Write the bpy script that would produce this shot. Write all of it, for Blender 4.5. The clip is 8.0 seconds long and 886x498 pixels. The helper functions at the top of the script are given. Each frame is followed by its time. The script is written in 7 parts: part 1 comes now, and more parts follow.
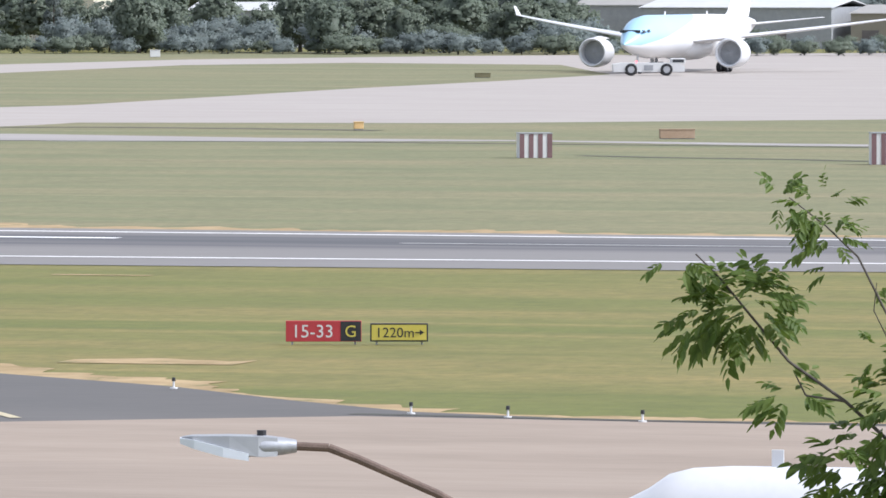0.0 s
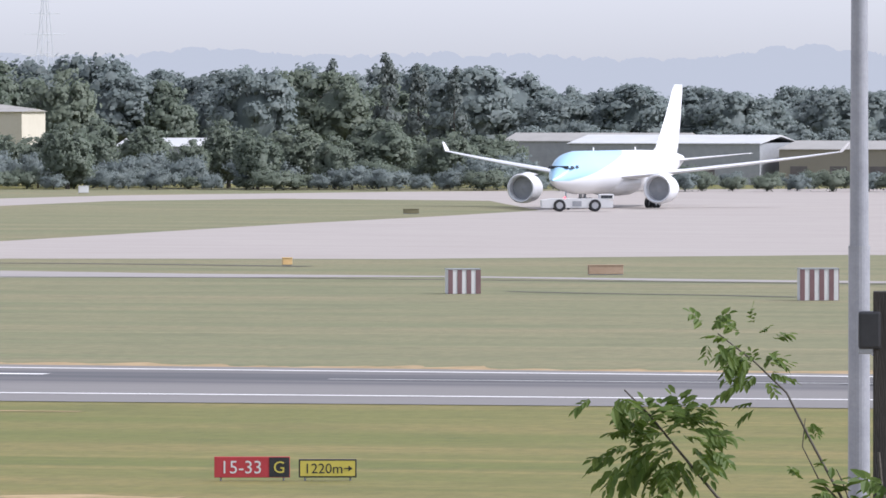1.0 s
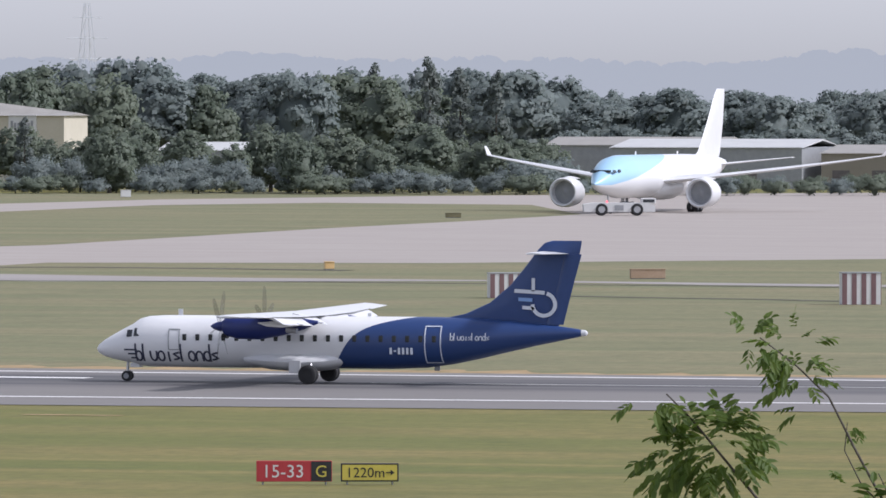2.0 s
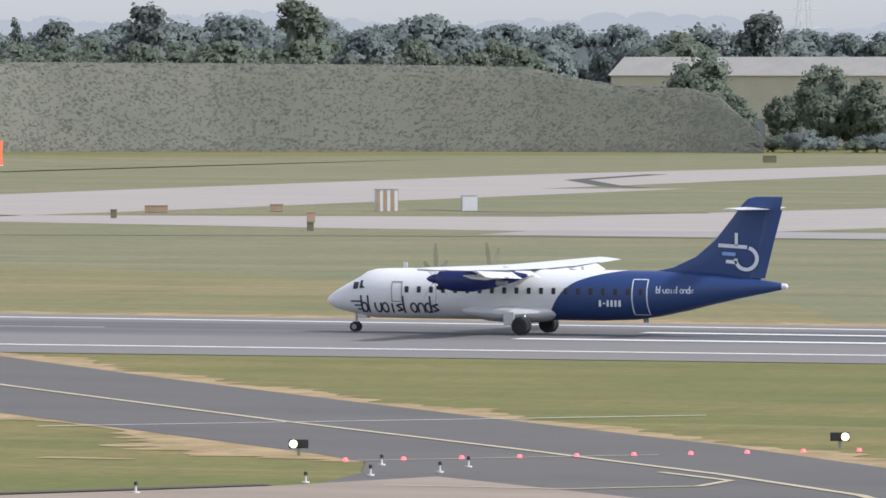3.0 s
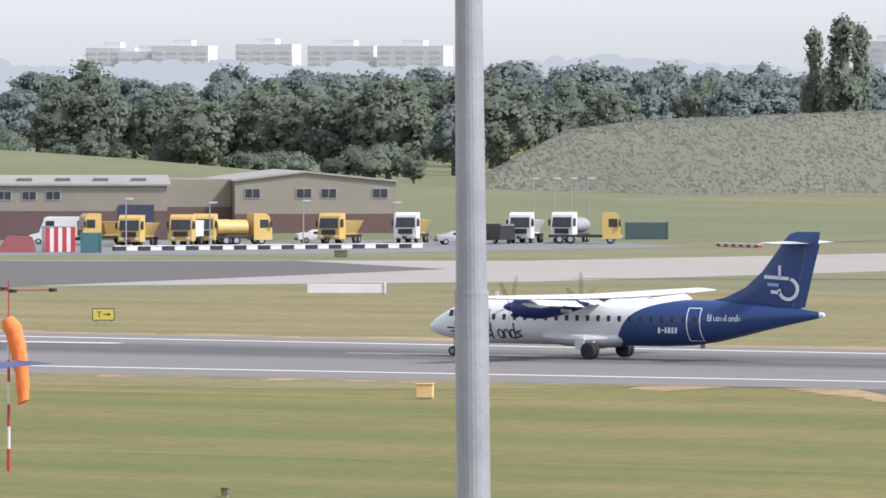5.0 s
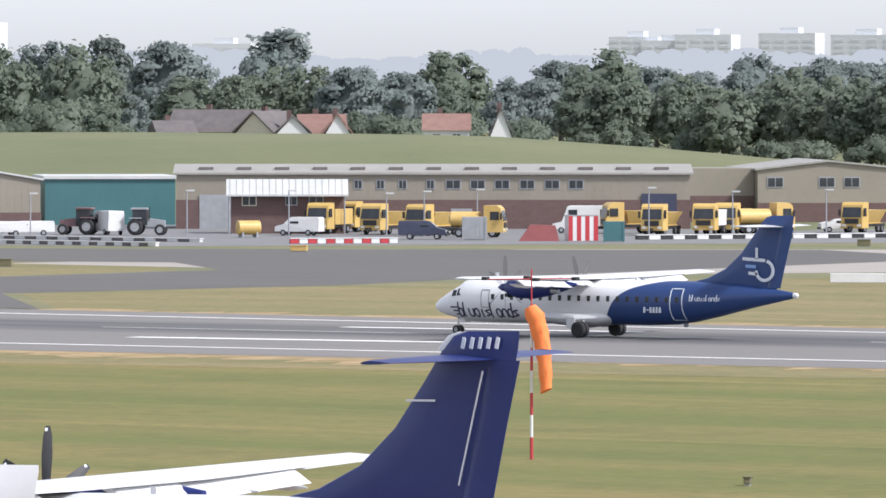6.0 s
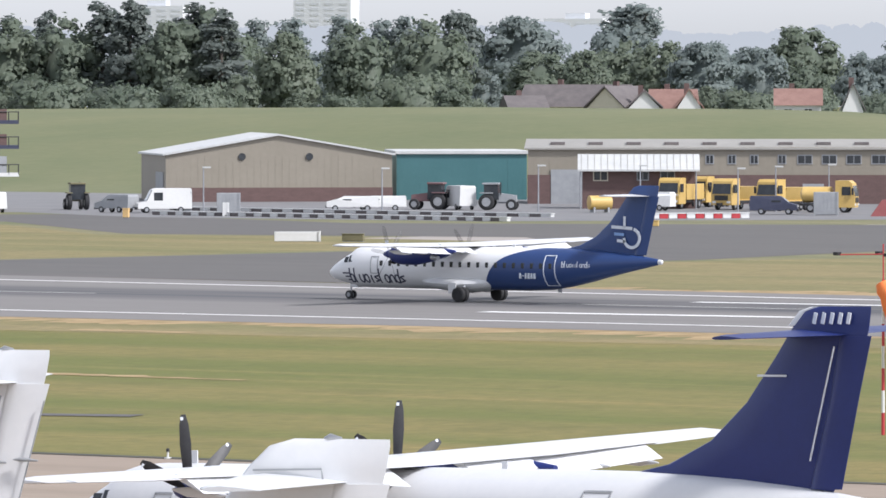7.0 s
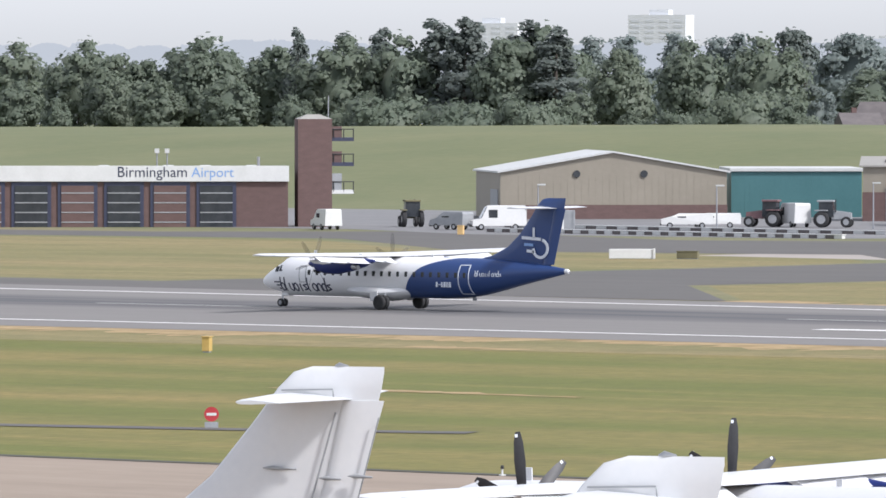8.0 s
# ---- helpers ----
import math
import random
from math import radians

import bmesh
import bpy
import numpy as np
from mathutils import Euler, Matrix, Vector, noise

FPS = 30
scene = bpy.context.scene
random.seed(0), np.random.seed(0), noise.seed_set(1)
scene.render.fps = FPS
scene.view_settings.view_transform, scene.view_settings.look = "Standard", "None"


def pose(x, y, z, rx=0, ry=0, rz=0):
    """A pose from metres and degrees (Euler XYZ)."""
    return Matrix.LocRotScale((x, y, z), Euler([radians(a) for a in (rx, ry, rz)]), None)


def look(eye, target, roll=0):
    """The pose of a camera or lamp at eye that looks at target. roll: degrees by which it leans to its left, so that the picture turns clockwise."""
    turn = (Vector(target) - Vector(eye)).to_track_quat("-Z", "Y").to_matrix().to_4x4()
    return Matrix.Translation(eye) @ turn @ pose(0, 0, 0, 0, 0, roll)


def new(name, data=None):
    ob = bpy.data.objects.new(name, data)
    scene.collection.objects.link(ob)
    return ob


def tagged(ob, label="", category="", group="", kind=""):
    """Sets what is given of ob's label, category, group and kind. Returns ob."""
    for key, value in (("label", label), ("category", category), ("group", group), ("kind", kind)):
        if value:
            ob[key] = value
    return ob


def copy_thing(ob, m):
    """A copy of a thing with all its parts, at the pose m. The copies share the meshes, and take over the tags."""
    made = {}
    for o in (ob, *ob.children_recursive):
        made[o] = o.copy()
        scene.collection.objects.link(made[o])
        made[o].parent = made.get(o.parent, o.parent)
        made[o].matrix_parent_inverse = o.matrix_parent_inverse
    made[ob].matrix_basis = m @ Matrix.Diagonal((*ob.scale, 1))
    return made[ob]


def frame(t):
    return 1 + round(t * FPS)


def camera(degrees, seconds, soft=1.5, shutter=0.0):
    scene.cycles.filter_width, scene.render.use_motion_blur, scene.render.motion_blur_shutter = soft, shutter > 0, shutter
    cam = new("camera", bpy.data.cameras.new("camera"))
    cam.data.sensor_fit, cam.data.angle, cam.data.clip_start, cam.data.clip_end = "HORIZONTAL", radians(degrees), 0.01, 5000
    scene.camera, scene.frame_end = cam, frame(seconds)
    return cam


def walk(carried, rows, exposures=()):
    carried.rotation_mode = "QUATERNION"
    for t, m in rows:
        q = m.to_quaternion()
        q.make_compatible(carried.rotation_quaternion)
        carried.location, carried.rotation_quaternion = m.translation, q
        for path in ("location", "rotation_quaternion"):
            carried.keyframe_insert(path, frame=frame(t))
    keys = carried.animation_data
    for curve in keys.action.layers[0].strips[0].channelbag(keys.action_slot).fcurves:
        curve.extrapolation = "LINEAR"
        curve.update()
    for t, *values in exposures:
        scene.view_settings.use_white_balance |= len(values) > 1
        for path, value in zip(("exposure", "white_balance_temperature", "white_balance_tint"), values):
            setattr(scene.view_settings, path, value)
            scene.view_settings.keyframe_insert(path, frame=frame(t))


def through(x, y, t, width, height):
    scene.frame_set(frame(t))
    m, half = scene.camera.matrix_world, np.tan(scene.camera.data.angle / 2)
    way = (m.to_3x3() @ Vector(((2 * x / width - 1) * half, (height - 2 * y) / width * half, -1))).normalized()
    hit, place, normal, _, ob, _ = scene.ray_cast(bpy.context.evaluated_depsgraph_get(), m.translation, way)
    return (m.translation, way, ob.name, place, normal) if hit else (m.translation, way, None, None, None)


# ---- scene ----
# ---- camera: one long lens on a raised viewpoint, panned along the runway ----
cam = camera(6.3435, 8.0, soft=1.6)
EYE = Vector((0.0, 0.0, 15.1))


def aim(azimuth, elevation):
    a, e = radians(azimuth), radians(elevation)
    way = Vector((math.sin(a) * math.cos(e), math.cos(a) * math.cos(e), math.sin(e)))
    return look(EYE, EYE + 100 * way, 0.0)


PAN = [(0, -15.7131, -2.0586), (0.3, -15.6937, -1.9371), (0.5, -15.2922, -1.3604), (1, -15.2008, -1.0849), (1.2, -15.0698, -1.1033), (2.3, -16.1945, -0.9789),
       (2.5, -18.4467, -0.9809), (2.7, -20.5058, -1.0762), (3, -22.3429, -1.3427), (3.2, -23.5299, -1.4022), (3.5, -25.3430, -1.4530), (4, -27.4390, -1.2643),
       (4.2, -28.2630, -1.1326), (4.5, -29.7635, -1.0186), (4.7, -30.6389, -1.0130), (5.8, -35.0029, -1.0778), (6, -35.6453, -1.1012), (6.5, -36.9464, -1.1483),
       (7, -38.1637, -1.2803), (7.5, -39.4343, -1.1169), (7.8, -40.0959, -1.1654), (8, -40.5616, -1.1565)]
EXPOSURES = [(0, 0.64, 5800, 14), (0.5, 0.78, 5750, 17), (1.2, 0.36, 5800, 18), (2.3, 0.14, 5850, 18), (3.0, 0.3, 5900, 14), (3.5, 0.62, 6000, 14), (4.7, 0.52, 6000, 14), (5.8, 0.54, 6000, 14), (7.0, 0.48, 6000, 14), (8.0, 0.46, 6000, 14)]
walk(cam, [(t, aim(a, e)) for t, a, e in PAN], EXPOSURES)

# ---- world and sun: a hazy bright summer day ----
SUN_EL, SUN_AZ = 46.0, 84.0
world = bpy.data.worlds.new("sky")
scene.world = world
world.use_nodes = True
wn = world.node_tree.nodes
sky = wn.new("ShaderNodeTexSky")
sky.sky_type, sky.sun_disc = "NISHITA", False
sky.sun_elevation, sky.sun_rotation = radians(SUN_EL), radians(SUN_AZ)
sky.air_density, sky.dust_density, sky.ozone_density = 1.0, 0.85, 3.0
wn["Background"].inputs[1].default_value = 0.15
veil = wn.new("ShaderNodeHueSaturation")
veil.inputs["Saturation"].default_value = 0.2
world.node_tree.links.new(sky.outputs[0], veil.inputs["Color"])
world.node_tree.links.new(veil.outputs[0], wn["Background"].inputs[0])
sun = new("sun", bpy.data.lights.new("sun", "SUN"))
sun.data.energy, sun.data.angle, sun.data.color = 3.2, radians(6.0), (1.0, 0.95, 0.87)
sun_way = Vector((math.sin(radians(SUN_AZ)) * math.cos(radians(SUN_EL)), math.cos(radians(SUN_AZ)) * math.cos(radians(SUN_EL)), math.sin(radians(SUN_EL))))
sun.matrix_world = look(sun_way * 500, (0, 0, 0))


# ---- materials ----
class Nodes:
    """A small writer of node trees."""

    def __init__(self, name):
        self.m = bpy.data.materials.new(name)
        self.m.use_nodes = True
        self.t = self.m.node_tree
        self.b = self.t.nodes["Principled BSDF"]
        self.coord = self.t.nodes.new("ShaderNodeTexCoord").outputs["Object"]

    def link(self, a, b):
        self.t.links.new(a, b)

    def put(self, socket, v):
        if isinstance(v, (int, float)):
            socket.default_value = v
        elif isinstance(v, tuple):
            socket.default_value = (*v, 1)
        else:
            self.link(v, socket)

    def math(self, op, a, b=0.0, clamp=False):
        n = self.t.nodes.new("ShaderNodeMath")
        n.operation, n.use_clamp = op, clamp
        self.put(n.inputs[0], a)
        self.put(n.inputs[1], b)
        return n.outputs[0]

    def xyz(self):
        n = self.t.nodes.new("ShaderNodeSeparateXYZ")
        self.link(self.coord, n.inputs[0])
        return n.outputs

    def noise(self, scale, detail=4.0, stretch=(1, 1, 1), rough=0.55):
        mp = self.t.nodes.new("ShaderNodeMapping")
        mp.inputs["Scale"].default_value = stretch
        self.link(self.coord, mp.inputs["Vector"])
        n = self.t.nodes.new("ShaderNodeTexNoise")
        n.inputs["Scale"].default_value, n.inputs["Detail"].default_value, n.inputs["Roughness"].default_value = scale, detail, rough
        self.link(mp.outputs[0], n.inputs["Vector"])
        return n.outputs["Fac"]

    def ramp(self, fac, lo, hi):
        n = self.t.nodes.new("ShaderNodeMapRange")
        self.put(n.inputs[0], fac)
        n.inputs[1].default_value, n.inputs[2].default_value = lo, hi
        return n.outputs[0]

    def mix(self, fac, a, b):
        n = self.t.nodes.new("ShaderNodeMix")
        n.data_type = "RGBA"
        self.put(n.inputs["Factor"], fac)
        self.put(n.inputs["A"], a)
        self.put(n.inputs["B"], b)
        return n.outputs["Result"]

    def bump(self, height, strength, distance=0.05):
        n = self.t.nodes.new("ShaderNodeBump")
        n.inputs["Strength"].default_value, n.inputs["Distance"].default_value = strength, distance
        self.link(height, n.inputs["Height"])
        self.link(n.outputs[0], self.b.inputs["Normal"])

    def done(self, color, rough=0.6, metal=0.0):
        self.put(self.b.inputs["Base Color"], color)
        self.put(self.b.inputs["Roughness"], rough)
        self.b.inputs["Metallic"].default_value = metal
        return self.m


def surface(name, c1, c2, scale=1.0, rough=0.6, metal=0.0, bump=0.2, stretch=(1, 1, 1), fine=9.0, vary=0.0):
    """Two scales of variation between two colours, with fine relief."""
    n = Nodes(name)
    big, small = n.noise(scale, 4, stretch), n.noise(scale * fine, 3, stretch)
    f = n.math("ADD", n.math("MULTIPLY", n.ramp(big, 0.3, 0.7), 0.65), n.math("MULTIPLY", n.ramp(small, 0.3, 0.7), 0.35))
    if vary:
        info = n.t.nodes.new("ShaderNodeObjectInfo")
        f = n.math("ADD", f, n.math("MULTIPLY", n.math("SUBTRACT", info.outputs["Random"], 0.5), vary), True)
    if bump:
        n.bump(small, bump)
    return n.done(n.mix(f, c1, c2), n.math("ADD", n.math("MULTIPLY", big, 0.15), rough - 0.07), metal)


def grass_material(name, green, dry, bias):
    """Mown turf: stripes along the runway, dry patches, blades as fine grain."""
    n = Nodes(name)
    bands = n.noise(1.0, 4, (0.007, 0.075, 1), 0.6)
    patch = n.noise(1.0, 6, (0.02, 0.06, 1), 0.65)
    grain = n.noise(1.0, 5, (1.1, 0.7, 1), 0.75)
    f = n.math("ADD", n.math("MULTIPLY", bands, 0.7), n.math("MULTIPLY", patch, 0.5))
    f = n.ramp(f, 0.46 + bias, 0.76 + bias)
    c = n.mix(f, green, dry)
    mottle = n.noise(1.0, 6, (0.13, 0.11, 1), 0.7)
    c = n.mix(n.math("MULTIPLY", n.ramp(mottle, 0.5, 0.7), 0.55), c, tuple(v * 0.66 for v in green))
    swath = n.noise(1.0, 5, (0.006, 0.15, 1), 0.65)
    c = n.mix(n.math("MULTIPLY", n.ramp(swath, 0.56, 0.66), 0.55), c, tuple(v * 1.12 for v in dry))
    dark = tuple(v * 0.62 for v in green)
    c = n.mix(n.math("MULTIPLY", n.ramp(grain, 0.4, 0.66), 0.55), c, dark)
    n.bump(grain, 0.5, 0.08)
    return n.done(c, 0.95)


GRASS = grass_material("turf", (0.127, 0.137, 0.024), (0.245, 0.182, 0.06), 0.05)
# same turf across the runway, haze painted in as a paler, bluer tone
GRASS_FAR = grass_material("pale_turf", (0.15, 0.162, 0.072), (0.24, 0.2, 0.105), 0.02)
GRASS_BANK = surface("bank_turf", (0.11, 0.13, 0.054), (0.168, 0.17, 0.082), 0.04, 0.95, 0, 0.4, (1, 1, 2.5), 14)
# bank growth lightened in colour to stand in for haze
ROUGH_BANK = surface("rough_bank_growth", (0.11, 0.12, 0.09), (0.16, 0.155, 0.115), 0.05, 0.95, 0, 0.3, (1, 1, 0.6), 9)
DRY_TURF = grass_material("dry_turf", (0.165, 0.158, 0.055), (0.275, 0.21, 0.095), 0.0)


def straw_material():
    """Dead grass, bleached in patches, with live tufts coming through."""
    n = Nodes("dry_straw")
    c = n.mix(n.ramp(n.noise(1.0, 5, (0.35, 0.3, 1), 0.65), 0.35, 0.65), (0.25, 0.175, 0.075), (0.4, 0.29, 0.15))
    tuft = n.noise(1.0, 6, (0.55, 0.4, 1), 0.7)
    c = n.mix(n.math("MULTIPLY", n.ramp(tuft, 0.54, 0.66), 0.75), c, (0.12, 0.125, 0.035))
    n.bump(tuft, 0.4, 0.08)
    return n.done(c, 0.95)


STRAW = straw_material()
CONCRETE = surface("apron_concrete", (0.30, 0.265, 0.235), (0.37, 0.335, 0.30), 0.09, 0.85, 0, 0.1, (0.5, 1.6, 1), 9)
CONCRETE_NEAR = surface("stand_concrete", (0.23, 0.18, 0.135), (0.32, 0.258, 0.2), 0.12, 0.85, 0, 0.1, (0.4, 1.8, 1), 9)
ASPHALT_TAXI = surface("taxiway_asphalt", (0.084, 0.08, 0.074), (0.122, 0.114, 0.104), 0.1, 0.85, 0, 0.15, (0.4, 1.5, 1), 11)
YARD = surface("yard_asphalt", (0.15, 0.15, 0.155), (0.22, 0.215, 0.21), 0.15, 0.85, 0, 0.1, (1, 1, 1), 9)
ROAD_PALE = surface("old_taxiway_concrete", (0.25, 0.23, 0.215), (0.33, 0.305, 0.28), 0.07, 0.85, 0, 0.1, (0.5, 1.6, 1), 9)


def runway_material():
    n = Nodes("runway_asphalt")
    y = n.xyz()[1]
    worn = n.noise(1.0, 4, (0.02, 0.35, 1))
    grain = n.noise(1.4, 3, (0.5, 2, 1))
    rub = n.math("SUBTRACT", 1.0, n.math("DIVIDE", n.math("ABSOLUTE", n.math("SUBTRACT", y, 412.0)), 12.0), True)
    c = n.mix(worn, (0.17, 0.16, 0.15), (0.225, 0.21, 0.195))
    c = n.mix(n.math("MULTIPLY", n.math("MULTIPLY", rub, 2.0, True), n.ramp(worn, 0.2, 0.6)), c, (0.065, 0.065, 0.07))
    c = n.mix(n.math("MULTIPLY", grain, 0.35), c, (0.11, 0.108, 0.105))
    return n.done(c, 0.85)


RUNWAY = runway_material()
LINE = surface("runway_paint", (0.74, 0.73, 0.7), (0.82, 0.81, 0.79), 0.3, 0.7, 0, 0.0, (0.3, 2, 1))
LINE_THIN = surface("worn_white_paint", (0.5, 0.49, 0.46), (0.66, 0.65, 0.62), 0.4, 0.7, 0, 0.0)
LINE_YELLOW = surface("worn_yellow_paint", (0.42, 0.36, 0.22), (0.5, 0.44, 0.3), 0.4, 0.7, 0, 0.0)
DRAIN = surface("dark_drain", (0.05, 0.05, 0.04), (0.09, 0.085, 0.07), 0.3, 0.9)
WHITE = surface("aircraft_white_paint", (0.62, 0.63, 0.64), (0.69, 0.69, 0.69), 0.6, 0.32, 0, 0.0)
NAVY = surface("navy_paint", (0.009, 0.02, 0.12), (0.013, 0.026, 0.15), 0.8, 0.42, 0, 0.0)
BLUE = surface("royal_blue_paint", (0.022, 0.052, 0.165), (0.028, 0.062, 0.19), 0.8, 0.35, 0, 0.0)
LOGO = surface("pale_logo_paint", (0.62, 0.66, 0.72), (0.7, 0.73, 0.78), 2.0, 0.5, 0, 0.0)
LOGO_BLUE = surface("sky_logo_paint", (0.2, 0.34, 0.62), (0.24, 0.38, 0.66), 2.0, 0.5, 0, 0.0)
DARKTEXT = surface("dark_navy_lettering", (0.03, 0.035, 0.07), (0.05, 0.055, 0.09), 2.0, 0.5, 0, 0.0)
ORANGE = surface("orange_paint", (0.74, 0.16, 0.05), (0.8, 0.19, 0.07), 0.6, 0.4, 0, 0.0)
SOCK = surface("windsock_cloth", (0.88, 0.2, 0.05), (0.92, 0.27, 0.08), 1.4, 0.8, 0, 0.2)
GLASS = surface("dark_window", (0.02, 0.024, 0.03), (0.05, 0.055, 0.062), 1.0, 0.12, 0, 0.0)
TYRE = surface("tyre_rubber", (0.018, 0.018, 0.02), (0.035, 0.035, 0.036), 3.0, 0.85, 0, 0.1)
STEEL = surface("bare_metal", (0.38, 0.39, 0.4), (0.52, 0.52, 0.53), 2.0, 0.38, 0.8, 0.05)
GALV = surface("galvanised_steel", (0.26, 0.27, 0.29), (0.36, 0.37, 0.39), 3.0, 0.5, 0.3, 0.08)
BLACK = surface("black_paint", (0.012, 0.012, 0.014), (0.03, 0.03, 0.032), 2.0, 0.5, 0, 0.0)
GREY = surface("grey_paint", (0.25, 0.26, 0.27), (0.34, 0.35, 0.36), 1.0, 0.6, 0, 0.05)
RED = surface("red_paint", (0.38, 0.03, 0.035), (0.46, 0.04, 0.05), 1.5, 0.55, 0, 0.0)
MAROON = surface("maroon_stripe", (0.15, 0.085, 0.09), (0.21, 0.12, 0.12), 1.5, 0.6, 0, 0.0)
SIGNYEL = surface("sign_yellow", (0.52, 0.44, 0.06), (0.6, 0.5, 0.09), 1.5, 0.55, 0, 0.0)
YELLOW = surface("works_yellow", (0.5, 0.33, 0.09), (0.62, 0.43, 0.15), 0.8, 0.5, 0, 0.0, vary=0.5)
AMBER = surface("box_amber", (0.62, 0.4, 0.15), (0.72, 0.5, 0.24), 1.0, 0.6, 0, 0.05)
TANBOX = surface("weathered_box", (0.32, 0.22, 0.14), (0.42, 0.31, 0.22), 1.0, 0.8, 0, 0.1)
OLIVE = surface("olive_box", (0.12, 0.11, 0.06), (0.2, 0.18, 0.1), 1.0, 0.8, 0, 0.1)
TEAL = surface("teal_cladding", (0.05, 0.14, 0.15), (0.065, 0.17, 0.18), 0.3, 0.5, 0, 0.0)
TANCLAD = surface("tan_cladding", (0.235, 0.21, 0.165), (0.28, 0.25, 0.2), 0.2, 0.6, 0, 0.05)
BRICK = surface("brown_brick", (0.105, 0.066, 0.06), (0.15, 0.095, 0.088), 0.8, 0.85, 0, 0.2, (1, 1, 2.5), 6)
ROOFGREY = surface("grey_roof_sheet", (0.27, 0.26, 0.235), (0.35, 0.335, 0.305), 0.3, 0.6, 0, 0.05)
ROOFWHITE = surface("pale_roof_sheet", (0.46, 0.47, 0.46), (0.58, 0.58, 0.56), 0.3, 0.5, 0, 0.05)
ROOFTILE = surface("slate_tiles", (0.1, 0.09, 0.09), (0.17, 0.15, 0.145), 0.8, 0.8, 0, 0.2)
ROOFRED = surface("clay_tiles", (0.2, 0.11, 0.09), (0.28, 0.17, 0.14), 0.8, 0.8, 0, 0.2)
RENDERWALL = surface("white_render", (0.58, 0.58, 0.565), (0.68, 0.68, 0.665), 0.5, 0.7, 0, 0.05)
CREAM = surface("cream_wall", (0.5, 0.46, 0.36), (0.58, 0.54, 0.44), 0.2, 0.7, 0, 0.05)
# haze painted in: far walls, windows and pylons lightened towards the sky tone
HAZEPALE = surface("haze_paled_paint", (0.54, 0.565, 0.59), (0.58, 0.6, 0.62), 0.1, 0.4, 0, 0.0)
HAZEBLOCK = surface("haze_paled_concrete", (0.6, 0.62, 0.64), (0.65, 0.665, 0.68), 0.05, 0.9, 0, 0.0)
BARK = surface("bark", (0.06, 0.05, 0.04), (0.11, 0.095, 0.08), 2.0, 0.9, 0, 0.4)


def glow(name, color, strength):
    n = Nodes(name)
    n.b.inputs["Emission Color"].default_value = (*color, 1)
    n.b.inputs["Emission Strength"].default_value = strength
    return n.done(color, 0.4)


LAMP_WARM = glow("lit_warm_lamp", (1.0, 0.86, 0.55), 3.0)
LAMP_RED = glow("lit_red_lamp", (1.0, 0.12, 0.14), 1.6)


def foliage(name, c1, c2, through, sheen=0.08):
    """Leaves: two greens by island and by tree, with light passing through."""
    n = Nodes(name)
    geo = n.t.nodes.new("ShaderNodeNewGeometry")
    info = n.t.nodes.new("ShaderNodeObjectInfo")
    f = n.math("ADD", n.math("MULTIPLY", geo.outputs["Random Per Island"], 0.6), n.math("MULTIPLY", info.outputs["Random"], 0.5), True)
    c = n.mix(f, c1, c2)
    tr = n.t.nodes.new("ShaderNodeBsdfTranslucent")
    n.link(c, tr.inputs["Color"])
    ms = n.t.nodes.new("ShaderNodeMixShader")
    ms.inputs[0].default_value = through
    n.done(c, 0.6)
    n.b.inputs["Sheen Weight"].default_value = sheen
    n.b.inputs["Sheen Roughness"].default_value = 0.6
    n.link(n.b.outputs[0], ms.inputs[1])
    n.link(tr.outputs[0], ms.inputs[2])
    n.link(ms.outputs[0], n.t.nodes["Material Output"].inputs["Surface"])
    return n.m


# haze is painted into the tree-belt leaves: all paled, LEAF_FAR blued most
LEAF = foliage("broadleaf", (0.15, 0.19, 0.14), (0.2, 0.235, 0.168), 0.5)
LEAF_FAR = foliage("haze_blued_broadleaf", (0.205, 0.25, 0.24), (0.24, 0.28, 0.262), 0.5)
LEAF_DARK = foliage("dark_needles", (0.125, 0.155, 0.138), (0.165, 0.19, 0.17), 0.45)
LEAF_NEAR = foliage("sapling_leaf", (0.075, 0.13, 0.018), (0.17, 0.23, 0.045), 0.5, 0.0)


# ---- building helpers ----
def finish(name, bm, material, smooth=False):
    me = bpy.data.meshes.new(name)
    bmesh.ops.recalc_face_normals(bm, faces=bm.faces)
    bm.to_mesh(me)
    bm.free()
    for m in material if isinstance(material, (list, tuple)) else [material]:
        me.materials.append(m)
    if smooth:
        me.shade_smooth()
        me.set_sharp_from_angle(angle=radians(40))
    return me


def part(name, bm, material, parent, label="", smooth=False):
    ob = new(name, finish(name, bm, material, smooth))
    ob.parent = parent
    return tagged(ob, label)


def thing(name, label, category, m=None, group="", kind=""):
    ob = new(name)
    ob.empty_display_size = 0.2
    if m is not None:
        ob.matrix_basis = m
    return tagged(ob, label, category, group, kind)


def box(bm, x0, x1, y0, y1, z0, z1, bevel=0.0):
    r = bmesh.ops.create_cube(bm, size=1, matrix=Matrix.LocRotScale(((x0 + x1) / 2, (y0 + y1) / 2, (z0 + z1) / 2), None, (x1 - x0, y1 - y0, z1 - z0)))
    if bevel:
        es = {e for v in r["verts"] for e in v.link_edges}
        bmesh.ops.bevel(bm, geom=list(es), offset=bevel, segments=2, affect="EDGES", profile=0.6)
    return bm


def B(*a, bevel=0.0):
    return box(bmesh.new(), *a, bevel=bevel)


